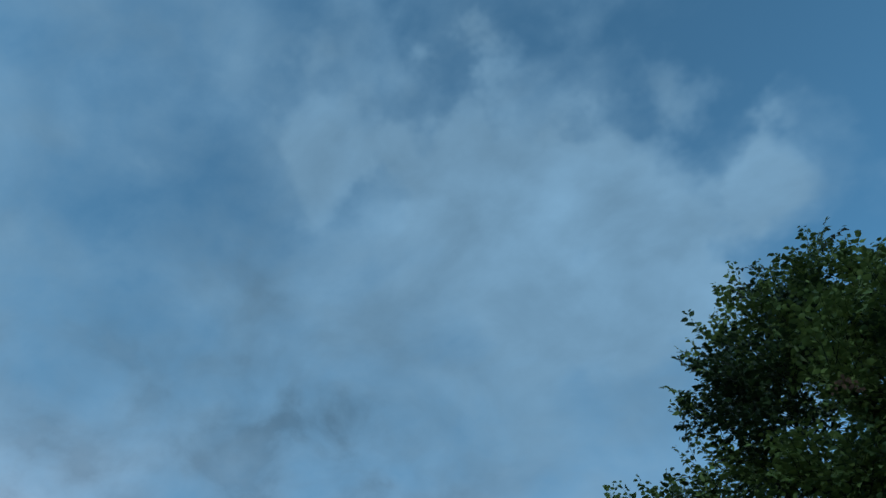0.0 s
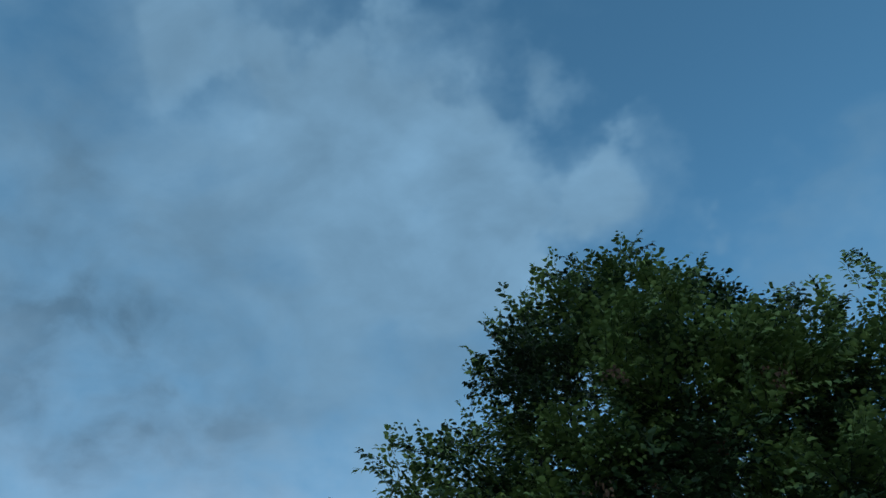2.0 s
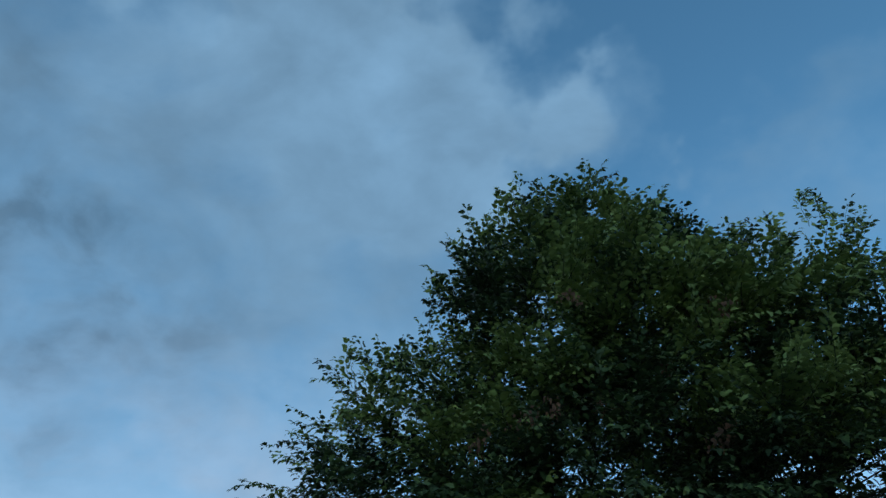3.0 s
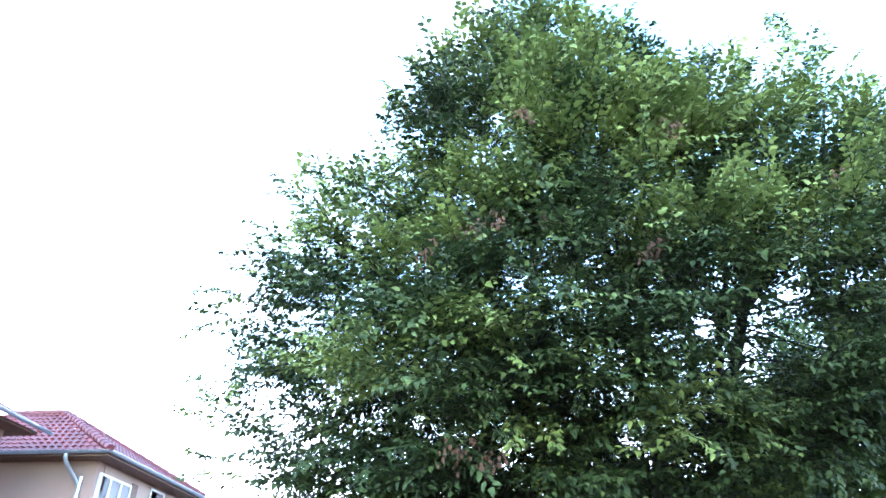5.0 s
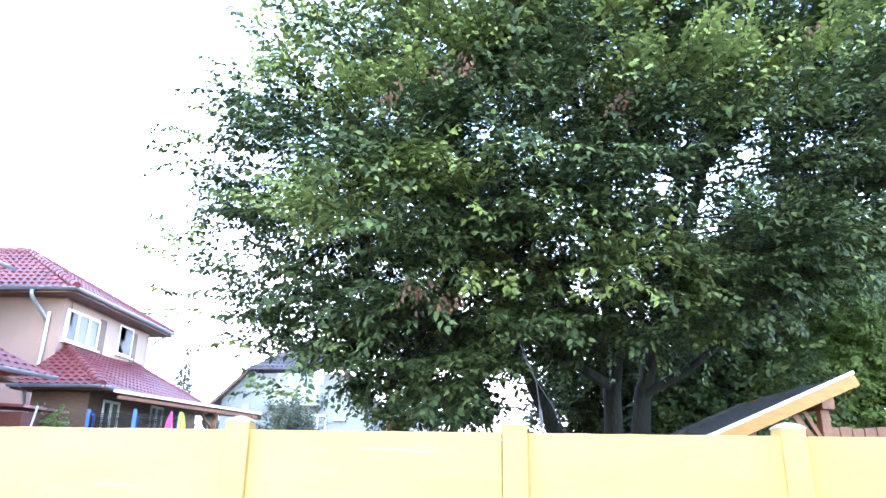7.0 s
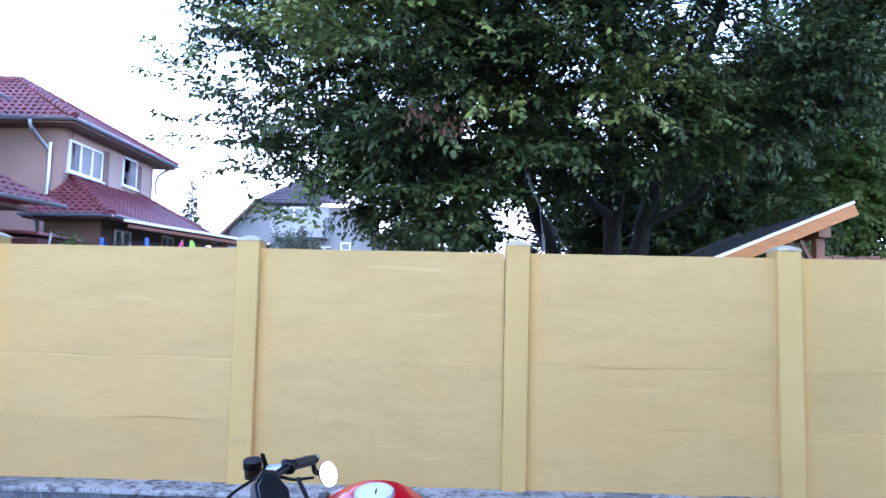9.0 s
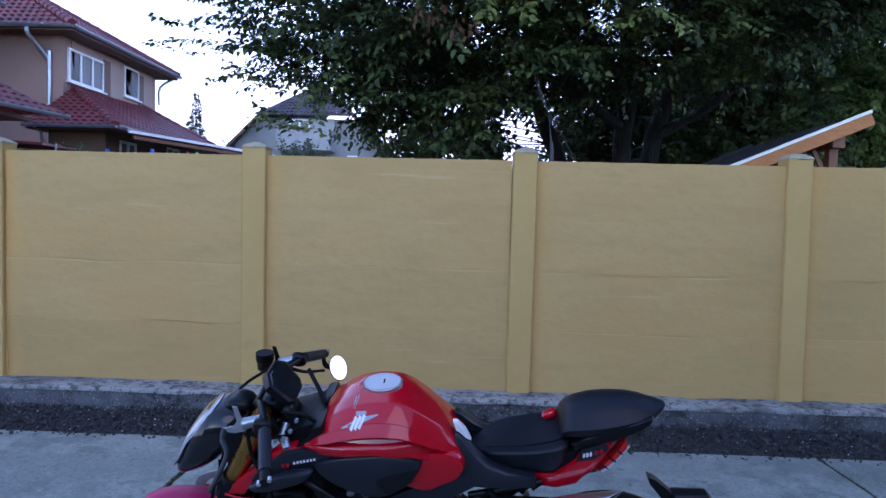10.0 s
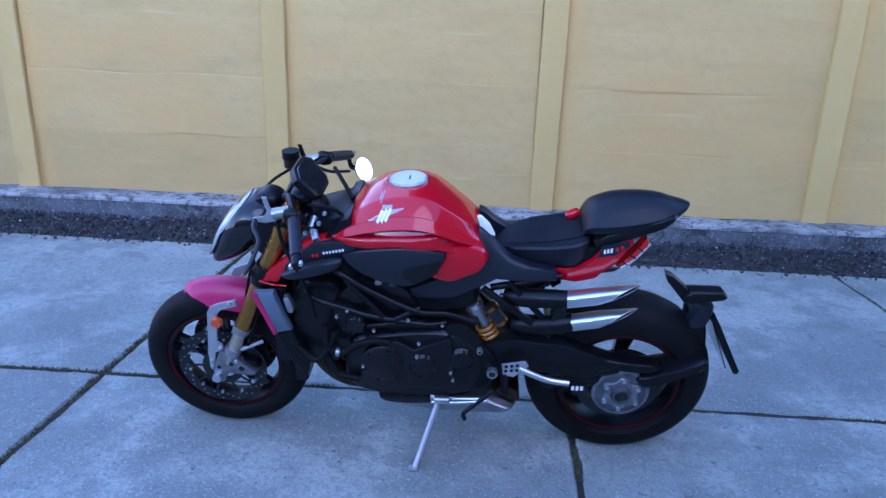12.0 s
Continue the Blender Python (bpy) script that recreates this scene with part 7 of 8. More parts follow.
def margin(x, z, outline):
    best = 9.0
    for (x0, z0), (x1, z1) in zip(outline, outline[1:] + outline[:1]):
        dx, dz = x1 - x0, z1 - z0
        s = min(1, max(0, ((x - x0) * dx + (z - z0) * dz) / (dx * dx + dz * dz)))
        best = min(best, math.hypot(x - x0 - dx * s, z - z0 - dz * s))
    return best


def leaf_shape():
    """A broad pointed leaf, one unit long, folded along its midrib and curling at the tip."""
    v = [(0, 0, 0), (0.2, -0.3, 0.07), (0.58, -0.25, 0.07), (1.0, 0, -0.16), (0.58, 0.25, 0.07), (0.2, 0.3, 0.07), (0.45, 0, 0.0)]
    f = [(0, 1, 6), (1, 2, 6), (2, 3, 6), (3, 4, 6), (4, 5, 6), (5, 0, 6)]
    return np.array(v), np.array(f)


LEAF_V, LEAF_F = leaf_shape()


def unit(a):
    return a / np.maximum(np.linalg.norm(a, axis=-1, keepdims=True), 1e-9)


def leaves_mesh(name, base, along, normal, size, material, parent, label):
    """All leaves of a crown in one mesh: base points, directions of the midrib and of the upper side, lengths."""
    x = unit(along)
    y = unit(np.cross(normal, x))
    z = np.cross(x, y)
    v = base[:, None, :] + size[:, None, None] * (LEAF_V[None, :, 0:1] * x[:, None] + LEAF_V[None, :, 1:2] * y[:, None] + LEAF_V[None, :, 2:3] * z[:, None])
    n = len(base)
    f = (LEAF_F[None] + (np.arange(n) * len(LEAF_V))[:, None, None]).reshape(-1, 3)
    me = bpy.data.meshes.new(name)
    me.vertices.add(n * len(LEAF_V))
    me.vertices.foreach_set("co", v.reshape(-1))
    me.loops.add(len(f) * 3)
    me.loops.foreach_set("vertex_index", f.reshape(-1))
    me.polygons.add(len(f))
    me.polygons.foreach_set("loop_start", np.arange(len(f)) * 3)
    me.update(calc_edges=True)
    me.validate()
    me.materials.append(material)
    ob = new(name, me)
    ob.parent = parent
    return tagged(ob, label, kind="stuff")


def grow(rng, starts, ways, lengths, droop, gap, size, twig_r=0.006):
    """Leafy twigs: from each start a bending twig with alternate hanging leaves. Returns leaf arrays and twig faces."""
    p, w, ln = np.array(starts, float), unit(np.array(ways, float)), np.array(lengths, float)
    n = np.maximum(4, (ln / gap).astype(int))
    step = (ln / n)[:, None]
    hand = rng.choice((-1.0, 1.0), len(p))
    plane = np.stack([rng.normal(0, 0.3, len(p)), rng.normal(-0.5, 0.35, len(p)), np.ones(len(p))], 1)
    base, along, normal, sizes = [], [], [], []
    tv, tf, last = [], [], np.full(len(p), -1)
    for k in range(int(n.max()) + 1):
        live = k <= n
        if k % 5 == 0 or k == n.max():
            r = twig_r * (1 - 0.75 * np.minimum(k / n, 1))
            for i in np.nonzero(live)[0]:
                c, q = p[i], r[i]
                at = len(tv)
                tv.extend(((c[0] + q, c[1], c[2]), (c[0] - q * 0.5, c[1] + q * 0.87, c[2]), (c[0] - q * 0.5, c[1] - q * 0.87, c[2] + q * 0.3)))
                if last[i] >= 0:
                    o = last[i]
                    tf.extend(((o, o + 1, at + 1, at), (o + 1, o + 2, at + 2, at + 1), (o + 2, o, at, at + 2)))
                last[i] = at
        live = k < n
        m = len(p)
        bend = np.stack([rng.normal(0, 0.07, m), rng.normal(0, 0.07, m), rng.normal(0, 0.05, m) - droop * step[:, 0] * 2.2 * k / n], 1)
        w = unit(w + bend)
        p = np.where(live[:, None], p + w * step, p)
        hand = -hand
        if k < 1:
            continue
        lay = unit(plane - w * (plane * w).sum(1, keepdims=True) + rng.normal(0, 0.12, (m, 3)))
        side = np.cross(lay, w) * hand[:, None]
        hang = np.stack([rng.normal(0, 0.3, m), rng.normal(0, 0.3, m), -rng.uniform(-0.1, 0.6, m)], 1)
        base.append((p + side * 0.02 + rng.normal(0, 0.012, (m, 3)))[live])
        along.append((side * 0.75 + w * 0.55 + hang)[live])
        normal.append((lay + rng.normal(0, 0.22, (m, 3)))[live])
        sizes.append((size * rng.uniform(0.6, 1.25, m) * np.where(k > n - 3, 0.75, 1))[live])
    return np.concatenate(base), np.concatenate(along), np.concatenate(normal), np.concatenate(sizes), tv, tf


def at_depth(x, z, y):
    """The point at depth y behind or before the middle plane that keeps the crown's outline."""
    k = (y - EYE.y) / (CROWN_Y - EYE.y)
    return np.array((EYE.x + (x - EYE.x) * k, y, EYE.z + (z - EYE.z) * k))


rng = np.random.default_rng(11)
mulberry = empty("mulberry_tree", "tall spreading mulberry tree with dense dark green foliage behind the fence", "tree")
clumps = []
tries = 0
while len(clumps) < 380 and tries < 90000:
    tries += 1
    x, z = rng.uniform(-3.6, 7.4), rng.uniform(1.8, 12.2)
    if not inside(x, z, CROWN):
        continue
    m = margin(x, z, CROWN)
    if m < (0.48 if x < -1 else 0.36) or any(math.hypot(x - gx, z - gz) < gr * 1.5 for gx, gz, gr in GAPS):
        continue
    deep = min(2.7 if z < 7 else 1.9, 0.4 + 0.95 * m)
    y = CROWN_Y + deep * (rng.choice((-1, 1), p=(0.7, 0.3)) * rng.uniform(0.1, 1.0))
    if any((c[0] - x) ** 2 + (c[1] - z) ** 2 + (c[2] - y) ** 2 < (0.44 if z < 5 else 0.52) ** 2 for c in clumps):
        continue
    clumps.append((x, z, y, m))
starts, ways, lengths, young = [], [], [], []
centre = np.array((1.9, 9.0, 5.6))
anchors = []
for x, z, y, m in clumps:                      # leafy boughs: fans that rise, spread and droop at their ends
    c = at_depth(x, z, y)
    anchors.append(c)
    out = unit(c - centre)
    fan = unit(out * (1, 1, 0.45) + np.array((0.0, -0.45, 0.0)) + rng.normal(0, 0.3, 3) * (1, 1, 0.3))
    r = min(0.7, 0.2 + m * 0.55)
    # the upper crown too gets the paler leaves, for its brighter light
    fresh_lit = any(math.hypot(x - a, z - b) < s for a, b, s in YOUNG_LIT) and y < CROWN_Y + 0.3 and rng.random() < 0.75 or (z > 6.2 and rng.random() < 0.42)
    full = (0.86 if z < 7 else 0.74) * (0.8 if m < 0.8 else 1) * (0.62 if x < -1.3 else 1)
    for k in range(int((12 + 32 * r) * full)):
        flat = 0.28 if z < 7 else 0.5
        d = unit(rng.normal(0, 0.75, 3) * (1, 1, flat) + fan + np.array((0, 0, (0.02 if z < 6 else 0.3) + 0.2 * fresh_lit)))
        starts.append(c + fan * r * (0.7 * rng.random() - 0.35) + rng.normal(0, 0.1, 3) * (1, 1, 0.6))
        ways.append(d)
        lengths.append(r * rng.uniform(0.6, 1.25))
        young.append(fresh_lit)
fill = 0
while fill < 420:                              # thinner growth deep inside the crown
    x, z = rng.uniform(-3.4, 7.0), 1.9 + 5.6 * rng.random() ** 1.4
    if x < -1.0 or not inside(x, z, CROWN) or margin(x, z, CROWN) < 0.4 or any(math.hypot(x - gx, z - gz) < gr for gx, gz, gr in GAPS):
        continue
    fill += 1
    c = at_depth(x, z, CROWN_Y + rng.uniform(0.2, 3.0))
    anchors.append(c)
    for k in range(8):
        starts.append(c)
        ways.append(unit(rng.normal(0, 1, 3) + np.array((0, 0, 0.2))))
        lengths.append(rng.uniform(0.4, 0.7))
        young.append(False)
for x, z, lean_ in SHOOTS:
    tip = at_depth(x, z, CROWN_Y - 0.2)
    for k in range(5):
        w = unit(np.array((lean_ + rng.normal(0, 0.2), rng.normal(0, 0.25), 1.0 if lean_ > -0.8 else 0.45)))
        ln = rng.uniform(0.7, 1.1) if k else 1.25
        starts.append(tip - w * (ln * 0.95) + (rng.normal(0, 0.1, 3) * (1 if k else 0)))
        ways.append(w)
        lengths.append(ln)
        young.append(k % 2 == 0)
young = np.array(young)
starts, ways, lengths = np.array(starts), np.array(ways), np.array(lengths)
for part_name, pick, mat_, words in (("crown", ~young, leaf_green, "dense dark green pointed leaves"), ("young_growth", young, leaf_young_lit, "yellow-green young leaves, coloured paler for the light on them")):
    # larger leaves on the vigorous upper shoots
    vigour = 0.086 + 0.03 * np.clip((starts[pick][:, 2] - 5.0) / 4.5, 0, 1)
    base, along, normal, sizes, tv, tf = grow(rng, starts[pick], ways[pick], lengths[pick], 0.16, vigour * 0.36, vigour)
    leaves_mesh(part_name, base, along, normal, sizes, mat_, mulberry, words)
    soup("twigwork", tv, tf, bark, mulberry, kind="stuff")

# stems and limbs
BASE = Vector((2.9, 11.3, 0.0))
stems = {
    "trunk": [[(2.85, 11.3, -0.1), (2.78, 11.3, 1.2), (2.8, 11.2, 2.6), (2.7, 10.6, 4.2), (2.3, 9.8, 6.2), (2.0, 9.2, 8.6), (1.9, 8.9, 11.0)],
              [(3.15, 11.4, -0.1), (3.22, 11.4, 1.3), (3.3, 11.4, 2.7), (3.6, 11.0, 4.0), (4.2, 10.2, 6.2), (4.6, 9.6, 8.4), (4.7, 9.3, 10.4)],
              [(2.3, 11.4, -0.1), (2.1, 11.35, 1.6), (1.7, 11.3, 2.75), (1.1, 10.9, 4.0), (0.4, 9.9, 6.4), (0.2, 9.2, 9.0)]],
    "limb": [[(3.3, 11.3, 2.9), (4.2, 11.0, 3.45), (5.3, 10.3, 4.6), (6.2, 9.6, 6.6)], [(2.75, 10.9, 3.6), (1.5, 9.8, 4.8), (0.0, 8.8, 5.6), (-1.4, 8.4, 6.2)],
             [(1.4, 11.1, 3.3), (0.4, 9.9, 3.6), (-0.8, 8.9, 3.7), (-1.7, 8.6, 4.1)], [(1.0, 10.1, 4.7), (-0.5, 9.2, 6.0), (-1.8, 8.8, 7.0), (-2.4, 8.6, 7.8)],
             [(0.3, 9.4, 6.8), (-0.4, 9.0, 8.2), (-0.8, 8.8, 9.6)], [(2.4, 10.0, 5.8), (2.2, 9.0, 6.4), (2.1, 8.2, 7.0), (2.0, 7.9, 7.6)],
             [(3.6, 11.0, 4.0), (3.4, 9.6, 4.6), (3.2, 8.6, 5.0), (3.1, 8.0, 5.2)], [(4.3, 10.1, 6.4), (5.2, 9.0, 7.6), (5.6, 8.4, 9.2)], [(2.8, 11.1, 3.0), (1.6, 9.8, 3.4), (0.6, 8.6, 3.8), (0.2, 8.2, 4.2)],
             [(2.0, 9.3, 8.3), (1.0, 8.6, 9.6), (0.7, 8.5, 10.8)], [(4.6, 9.6, 8.2), (3.6, 9.0, 9.4), (3.2, 8.8, 10.4)]]}
nodes = []
for kind, runs in stems.items():
    for i, run in enumerate(runs):
        thick = (0.21, 0.2, 0.17)[i] if kind == "trunk" else 0.085
        bm = tube(run, thick, 0.03 if kind == "trunk" else 0.015, seg=12, steps=8)
        for v in bm.verts:
            v.co += Vector((noise.noise(v.co * 3), noise.noise(v.co * 3 + Vector((9, 0, 0))), 0)) * thick * 0.25
        part(kind, bm, bark, mulberry, smooth=60)
        nodes += [np.array(p) for p in spline(run, 8)][6:]
nodes = np.array(nodes)
bm = bmesh.new()
for c in anchors:
    d = np.linalg.norm(nodes - c, axis=1) + np.maximum(0, nodes[:, 2] - c[2]) * 0.8
    s = nodes[d.argmin()]
    mid = (s + c) / 2 + np.array((0, 0, 0.12)) + rng.normal(0, 0.08, 3)
    put_tube(bm, [s, mid, c], 0.013, 0.005, seg=5, steps=3)
part("branchwork", bm, bark, mulberry, smooth=60)["kind"] = "stuff"

# sprays of dead brown leaves hanging in the crown
starts, ways, lengths = [], [], []
for c in ((0.25, 6.1, 5.5), (0.42, 6.1, 5.62), (0.05, 6.2, 5.5), (0.73, 6.2, 7.15), (-0.34, 6.3, 5.36), (0.87, 6.1, 5.6), (2.42, 6.4, 7.05), (2.44, 6.4, 6.85), (1.9, 6.0, 5.05), (1.98, 6.0, 5.2), (1.7, 6.4, 6.2),
          (4.07, 6.4, 6.15), (2.94, 6.3, 5.6), (-0.02, 6.1, 3.25), (0.25, 6.1, 3.12)):
    for k in range(5):
        starts.append(np.array(c) + rng.normal(0, 0.05, 3) + np.array((0, 0, 0.12)))
        ways.append(unit(rng.normal(0, 0.22, 3) + np.array((0, 0, -0.8))))
        lengths.append(rng.uniform(0.14, 0.3))
base, along, normal, sizes, tv, tf = grow(rng, starts, ways, lengths, 1.2, 0.032, 0.062)
along[:, 2] -= 1.8
leaves_mesh("dry_leaves", base, along, normal, sizes, leaf_dry, mulberry, "withered brown leaves")


def bush(name, label, x0, x1, y0, y1, z0, z1, count, twigs, size, seed, material=None, trunk=True, category="tree", round_=1.0):
    """A smaller tree or shrub: leafy clumps on a branching stem."""
    r = np.random.default_rng(seed)
    ob = empty(name, label, category)
    mid, half = np.array(((x0 + x1) / 2, (y0 + y1) / 2, (z0 + z1) / 2)), np.array(((x1 - x0) / 2, (y1 - y0) / 2, (z1 - z0) / 2))
    st, wy, ln, cs = [], [], [], []
    for i in range(count):
        d = unit(r.normal(0, 1, 3)) * r.uniform(0.45, 1.0)
        c = mid + d * half * (0.85 + 0.25 * noise.noise(Vector(d * 2) + Vector((seed, 0, 0))))
        cs.append(c)
        for k in range(twigs):
            w = unit(r.normal(0, 1, 3) + d * 0.6 + np.array((0, 0, 0.3)))
            st.append(c + w * 0.1)
            wy.append(w)
            ln.append(r.uniform(0.35, 0.8) * size / 0.1)
    b, a, n, s, tv_, tf_ = grow(r, st, wy, ln, 0.5, size * 0.36, size)
    leaves_mesh("crown", b, a, n, s, material or leaf_fine, ob, "")
    foot = Vector((mid[0], mid[1], -0.09))
    part("trunk", tube([foot, foot.lerp(Vector(mid), 0.6) + Vector((0.1, 0, 0)), Vector(mid)], max(0.02, 0.03 * (z1 - z0) / 2), 0.02, seg=8), bark, ob, smooth=60)
    bm = bmesh.new()
    for c in cs:
        put_tube(bm, [Vector(mid) - Vector((0, 0, half[2] * 0.7)), (Vector(mid) + Vector(c)) / 2 - Vector((0, 0, 0.15)), Vector(c)], 0.02, 0.006, seg=4, steps=3)
    part("branchwork", bm, bark, ob)["kind"] = "stuff"
    return ob


bush("acacia_tree", "light green fine-leaved tree behind the shelter", 3.8, 11.5, 11.6, 16.0, 0.3, 8.2, 420, 15, 0.11, 21)
bush("elder_shrub", "dark leafy shrub behind the mulberry stems", 1.6, 6.2, 12.2, 15.0, 0.2, 5.2, 190, 11, 0.12, 22, leaf_green, category="shrub")
bush("elder_shrub", "dark leafy shrub behind the shelter", 3.6, 6.8, 11.4, 13.2, 0.4, 4.9, 130, 11, 0.12, 23, leaf_green, category="shrub")
bush("lilac_shrub", "grey-green shrub in front of the grey house", -7.3, -4.9, 25.2, 27.4, 0.2, 4.4, 70, 10, 0.12, 24, leaf_grey, category="shrub")
bush("garden_shrub", "pale green shrub beside the house wall", -9.7, -8.7, 15.2, 16.2, 1.6, 2.95, 14, 6, 0.09, 25, category="shrub")
bush("birch_tree", "far pale tree beside the grey house", -16.5, -12.5, 44.0, 47.0, 2.5, 6.0, 40, 6, 0.25, 27, leaf_grey)

spruce = empty("spruce_tree", "slender dark spruce standing far behind the houses", "tree")
part("trunk", tube([(-17.7, 45, -0.1), (-17.85, 45, 9.4)], 0.14, 0.02, seg=8, curved=False), bark, spruce)
r2 = np.random.default_rng(8)
st, wy, ln = [], [], []
for k in range(420):
    s = k / 420
    z = 3.5 + 5.9 * s
    a = r2.uniform(0, 6.28)
    reach = (1 - s) ** 0.8 * 1.45 * (0.75 + 0.25 * math.sin(k * 0.21)) + 0.1
    st.append(np.array((-17.8, 45, z)))
    wy.append(np.array((math.cos(a), math.sin(a), 0.12)))
    ln.append(reach * r2.uniform(0.7, 1.1))
base, along, normal, sizes, tv, tf = grow(r2, st, wy, ln, 0.5, 0.07, 0.2)
leaves_mesh("crown", base, along, normal, sizes, needle, spruce, "")
soup("twigwork", tv, tf, bark, spruce, kind="stuff")

# ropes hanging from the tree beside the fence
rope_mat = surf("grey_rope", (0.09, 0.09, 0.095), None, 5, 0.9, bump=0.2)
rope = empty("rope_swing", "thin grey ropes hanging in the tree with a knotted end", "rope")
part("line", tube([(1.015, 7.6, 3.22), (0.95, 6.7, 2.85), (1.036, 6.60, 2.586), (1.321, 6.60, 2.085), (1.421, 6.60, 1.623)], 0.003, seg=6), rope_mat, rope)
part("line", tube([(1.05, 7.6, 3.18), (0.98, 6.7, 2.8), (1.082, 6.60, 2.431), (1.098, 6.60, 1.700)], 0.0035, seg=6), rope_mat, rope)
part("line", tube([(1.090, 6.64, 2.393), (1.129, 6.62, 2.085), (1.129, 6.62, 1.700)], 0.0035, seg=6), rope_mat, rope)
part("knot", tube([(1.105, 6.60, 2.254), (1.113, 6.60, 2.162), (1.109, 6.60, 2.085)], 0.011, 0.015, seg=8), rope_mat, rope)


# ---- small things in the neighbouring garden ----
pink_cloth = surf("pink_cloth", (0.6, 0.06, 0.2), (0.45, 0.04, 0.15), 6, 0.8, bump=0.2, fine=200)
lime_cloth = surf("lime_cloth", (0.3, 0.55, 0.06), (0.22, 0.45, 0.05), 6, 0.8, bump=0.2, fine=200)
shed_red = surf("dark_red_boards", (0.11, 0.022, 0.018), (0.08, 0.016, 0.014), 5, 0.75, bump=0.4, fine=60, stretch=(8, 8, 1))
grill_grey = surf("grey_weather_cover", (0.13, 0.135, 0.14), (0.2, 0.205, 0.21), 7, 0.6, bump=0.3, fine=80)


def feather_banner(x, y, lean, cloth, label):
    """A teardrop cloth on a bent rod planted in the lawn."""
    ob = empty("feather_banner", label, "banner")
    part("rod", tube([(x, y, -0.09), (x, y, 2.0), (x + lean * 0.4, y, 2.8), (x + lean, y, 3.0)], 0.012, 0.006, seg=6), zinc, ob)
    bm = bmesh.new()
    rows = []
    for k in range(13):
        s_ = k / 12
        z, wide = 2.1 + 0.88 * s_, 0.2 * math.sin(math.pi * (0.12 + 0.83 * s_)) ** 0.7
        x0 = x + lean * max(0.0, s_ - 0.4) ** 1.5
        rows.append([[bm.verts.new((x0 + wide * j / 4 * (1 if lean > 0 else -1), y + 0.02 * math.sin(5 * s_ + j) + o, z)) for j in range(5)] for o in (0, 0.004)])
    for a, b in zip(rows, rows[1:]):
        for o in (0, 1):
            for j in range(4):
                bm.faces.new((a[o][j], a[o][j + 1], b[o][j + 1], b[o][j]))
    part("cloth", bm, cloth, ob, smooth=60)


feather_banner(-6.42, 16.6, -0.09, pink_cloth, "pink cloth banner on a thin rod beside the trampoline")
feather_banner(-6.33, 16.62, 0.07, lime_cloth, "lime green cloth banner on a thin rod beside the trampoline")

# covered grill under the terrace roof
grill = empty("grill", "kettle grill under a grey weather cover on thin legs", "grill")
bm = lathe([(0.001, 0.24), (0.1, 0.235), (0.17, 0.2), (0.23, 0.12), (0.255, 0.03), (0.25, -0.01), (0.18, -0.06), (0.12, -0.08), (0.001, -0.08)], (0, 0, 0), 20, axis_y=False)
bmesh.ops.translate(bm, verts=bm.verts, vec=(-6.96, 20.5, 3.02))
part("cover", bm, grill_grey, grill, "", 50)
for k in range(3):
    a = 0.5 + k * 2.094
    part("leg", tube([(-6.96 + 0.12 * math.cos(a), 20.5 + 0.12 * math.sin(a), 2.97), (-6.96 + 0.26 * math.cos(a), 20.5 + 0.26 * math.sin(a), -0.09)], 0.016, seg=6, curved=False), zinc, grill)

# garden shed and a stick leaning on it
shed = empty("garden_shed", "dark red boarded garden shed beside the house", "shed")
part("wall", box(-11.2, -8.93, 14.75, 16.2, -0.09, 2.8), shed_red, shed)
bm = bmesh.new()
lo = [bm.verts.new(c) for c in ((-11.3, 14.6, 2.99), (-8.84, 14.6, 2.88), (-8.84, 16.3, 2.88), (-11.3, 16.3, 2.99))]
hi = [bm.verts.new((v.co.x, v.co.y, v.co.z + 0.06)) for v in lo]
bm.faces.new(lo[::-1])
bm.faces.new(hi)
for k in range(4):
    bm.faces.new((lo[k], lo[(k + 1) % 4], hi[(k + 1) % 4], hi[k]))
part("roof", bm, roof_tile, shed, "dark red sheet roof")
stick = tagged(finish("wooden_stick", tube([(-8.7, 14.1, -0.09), (-8.24, 14.03, 2.43), (-8.16, 14.0, 2.86)], 0.025, 0.02, seg=7), old_white), "pale weathered wooden stick leaning in the garden", "stick")


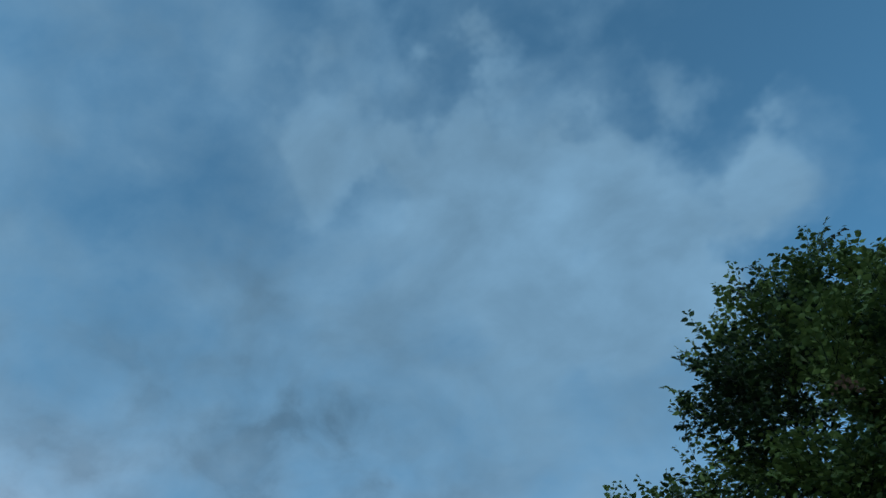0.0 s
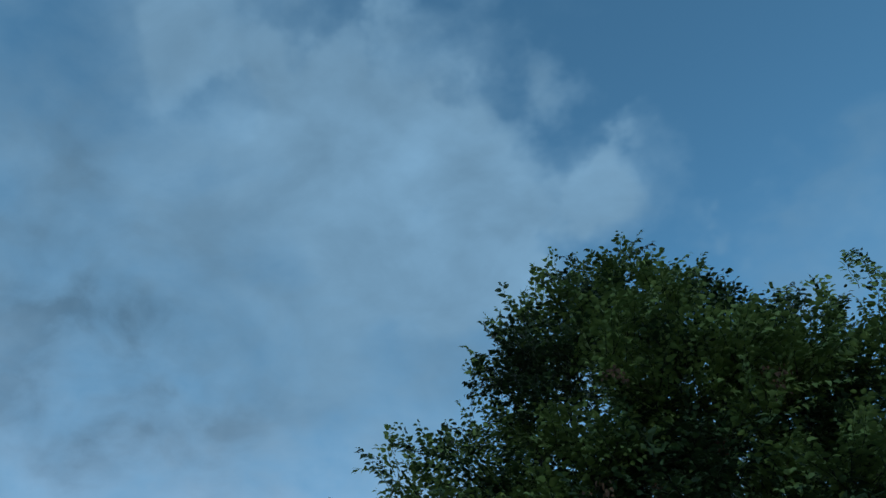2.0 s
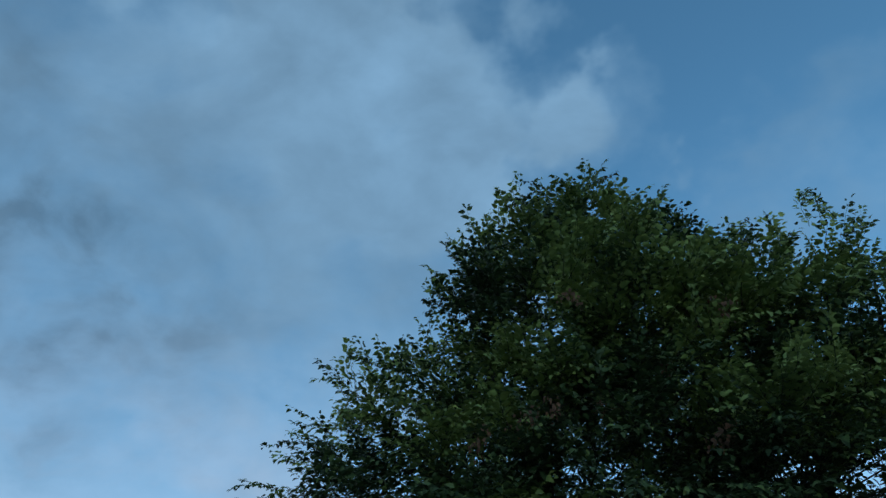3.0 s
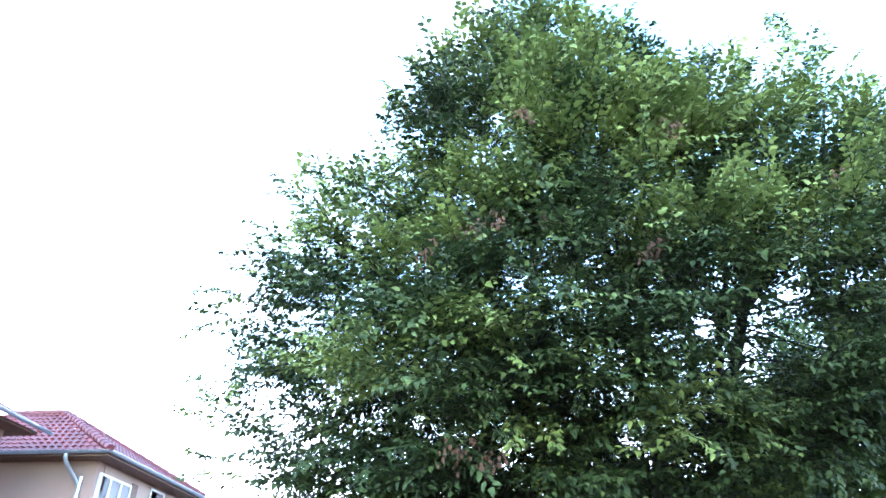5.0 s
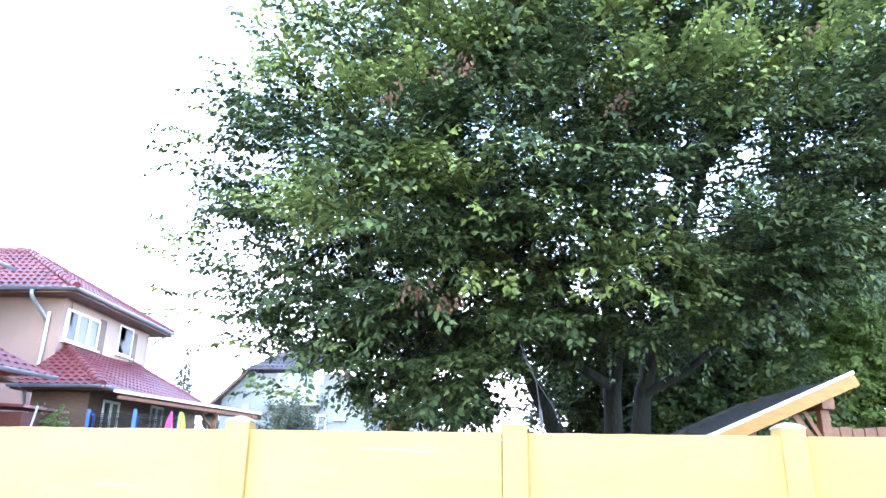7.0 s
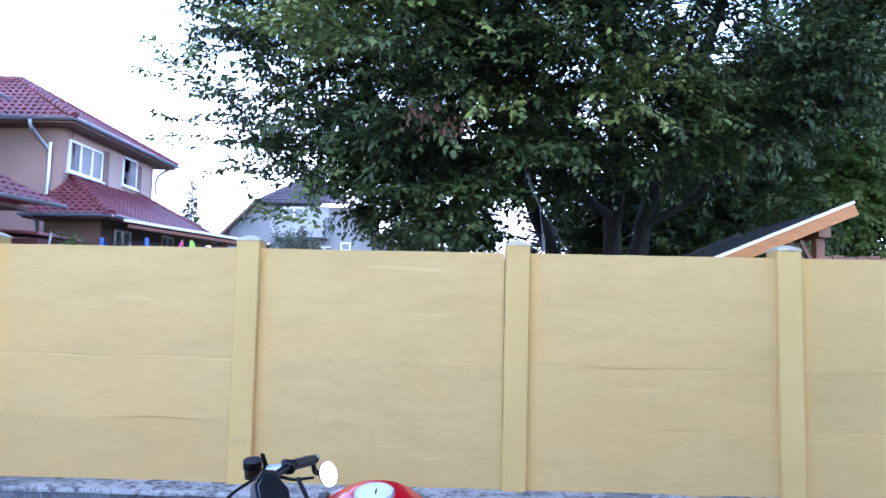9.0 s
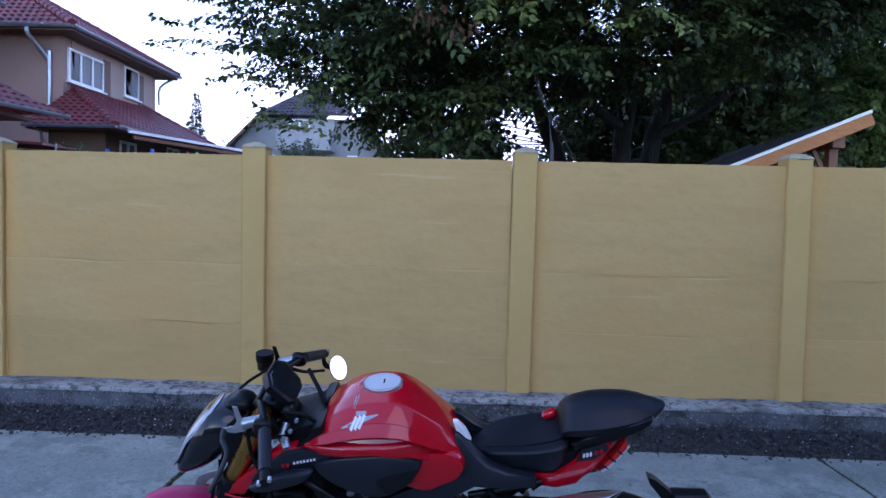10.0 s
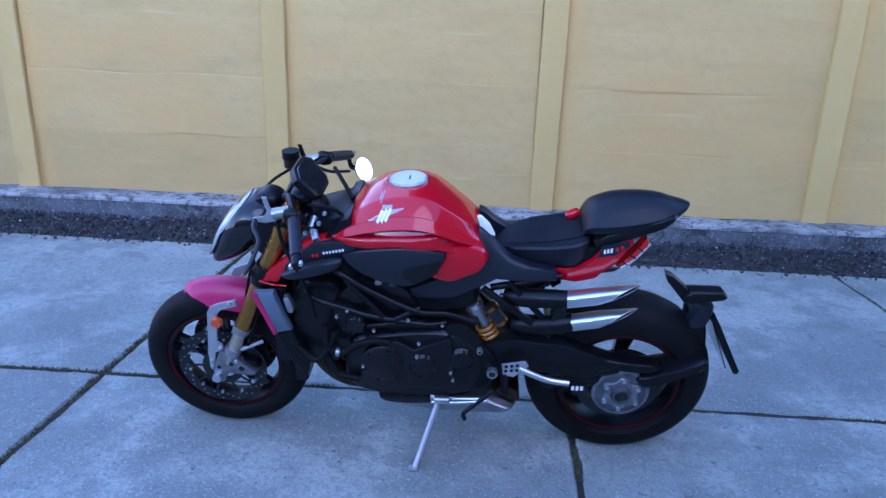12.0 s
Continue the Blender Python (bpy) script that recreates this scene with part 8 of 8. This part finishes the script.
# ---- the slabs of the yard, each one a piece of the pavement ----
def slab_mesh(w, d, seed):
    bm = bmesh.new()
    b = 0.012
    nx, ny = 40, 40
    def lift(x, y):
        return 0.004 * noise.noise((x * 0.9 + seed * 7, y * 0.9, seed)) + 0.0012 * noise.noise((x * 8, y * 8, seed))
    g = []
    for i in range(nx + 1):
        x = b + (w - 2 * b) * i / nx
        row = []
        for j in range(ny + 1):
            y = b + (d - 2 * b) * j / ny
            ox = (0.006 * noise.noise((y * 4, seed, 1)) + 0.009 * noise.noise((y * 17, seed, i + 3))) if i in (0, nx) else 0
            oy = (0.006 * noise.noise((x * 4, seed, 2)) + 0.009 * noise.noise((x * 17, seed, j + 5))) if j in (0, ny) else 0
            row.append(bm.verts.new((x + ox, y + oy, lift(x, y))))
        g.append(row)
    for i in range(nx):
        for j in range(ny):
            bm.faces.new((g[i][j], g[i + 1][j], g[i + 1][j + 1], g[i][j + 1]))
    rim = [g[i][0] for i in range(nx + 1)] + [g[nx][j] for j in range(1, ny + 1)] + [g[i][ny] for i in range(nx - 1, -1, -1)] + [g[0][j] for j in range(ny - 1, 0, -1)]
    cx, cy = w / 2, d / 2
    mid, low_ = [], []
    for v in rim:
        ux, uy = (1 if v.co.x > cx else -1) * (abs(v.co.x - cx) > cx - 2.5 * b), (1 if v.co.y > cy else -1) * (abs(v.co.y - cy) > cy - 2.5 * b)
        mid.append(bm.verts.new((v.co.x + ux * b * 0.8, v.co.y + uy * b * 0.8, v.co.z - 0.009)))
        low_.append(bm.verts.new((v.co.x + ux * b, v.co.y + uy * b, -0.05)))
    for a, c in ((rim, mid), (mid, low_)):
        for k in range(len(rim)):
            q = (k + 1) % len(rim)
            bm.faces.new((a[k], c[k], c[q], a[q]))
    bmesh.ops.recalc_face_normals(bm, faces=bm.faces)
    return bm


k = 0
for x0, x1 in zip(XJ, XJ[1:]):
    for y1, y0 in zip(YJ, YJ[1:]):
        k += 1
        s = part("slab", slab_mesh(x1 - x0 - JOINT, y1 - y0 - (JOINT if y1 != YARD_EDGE else JOINT / 2), k * 0.73), concrete, pavement, smooth=40)
        s.location = (x0 + JOINT / 2, y0 + JOINT / 2, 0.002 * math.sin(k * 3.1))
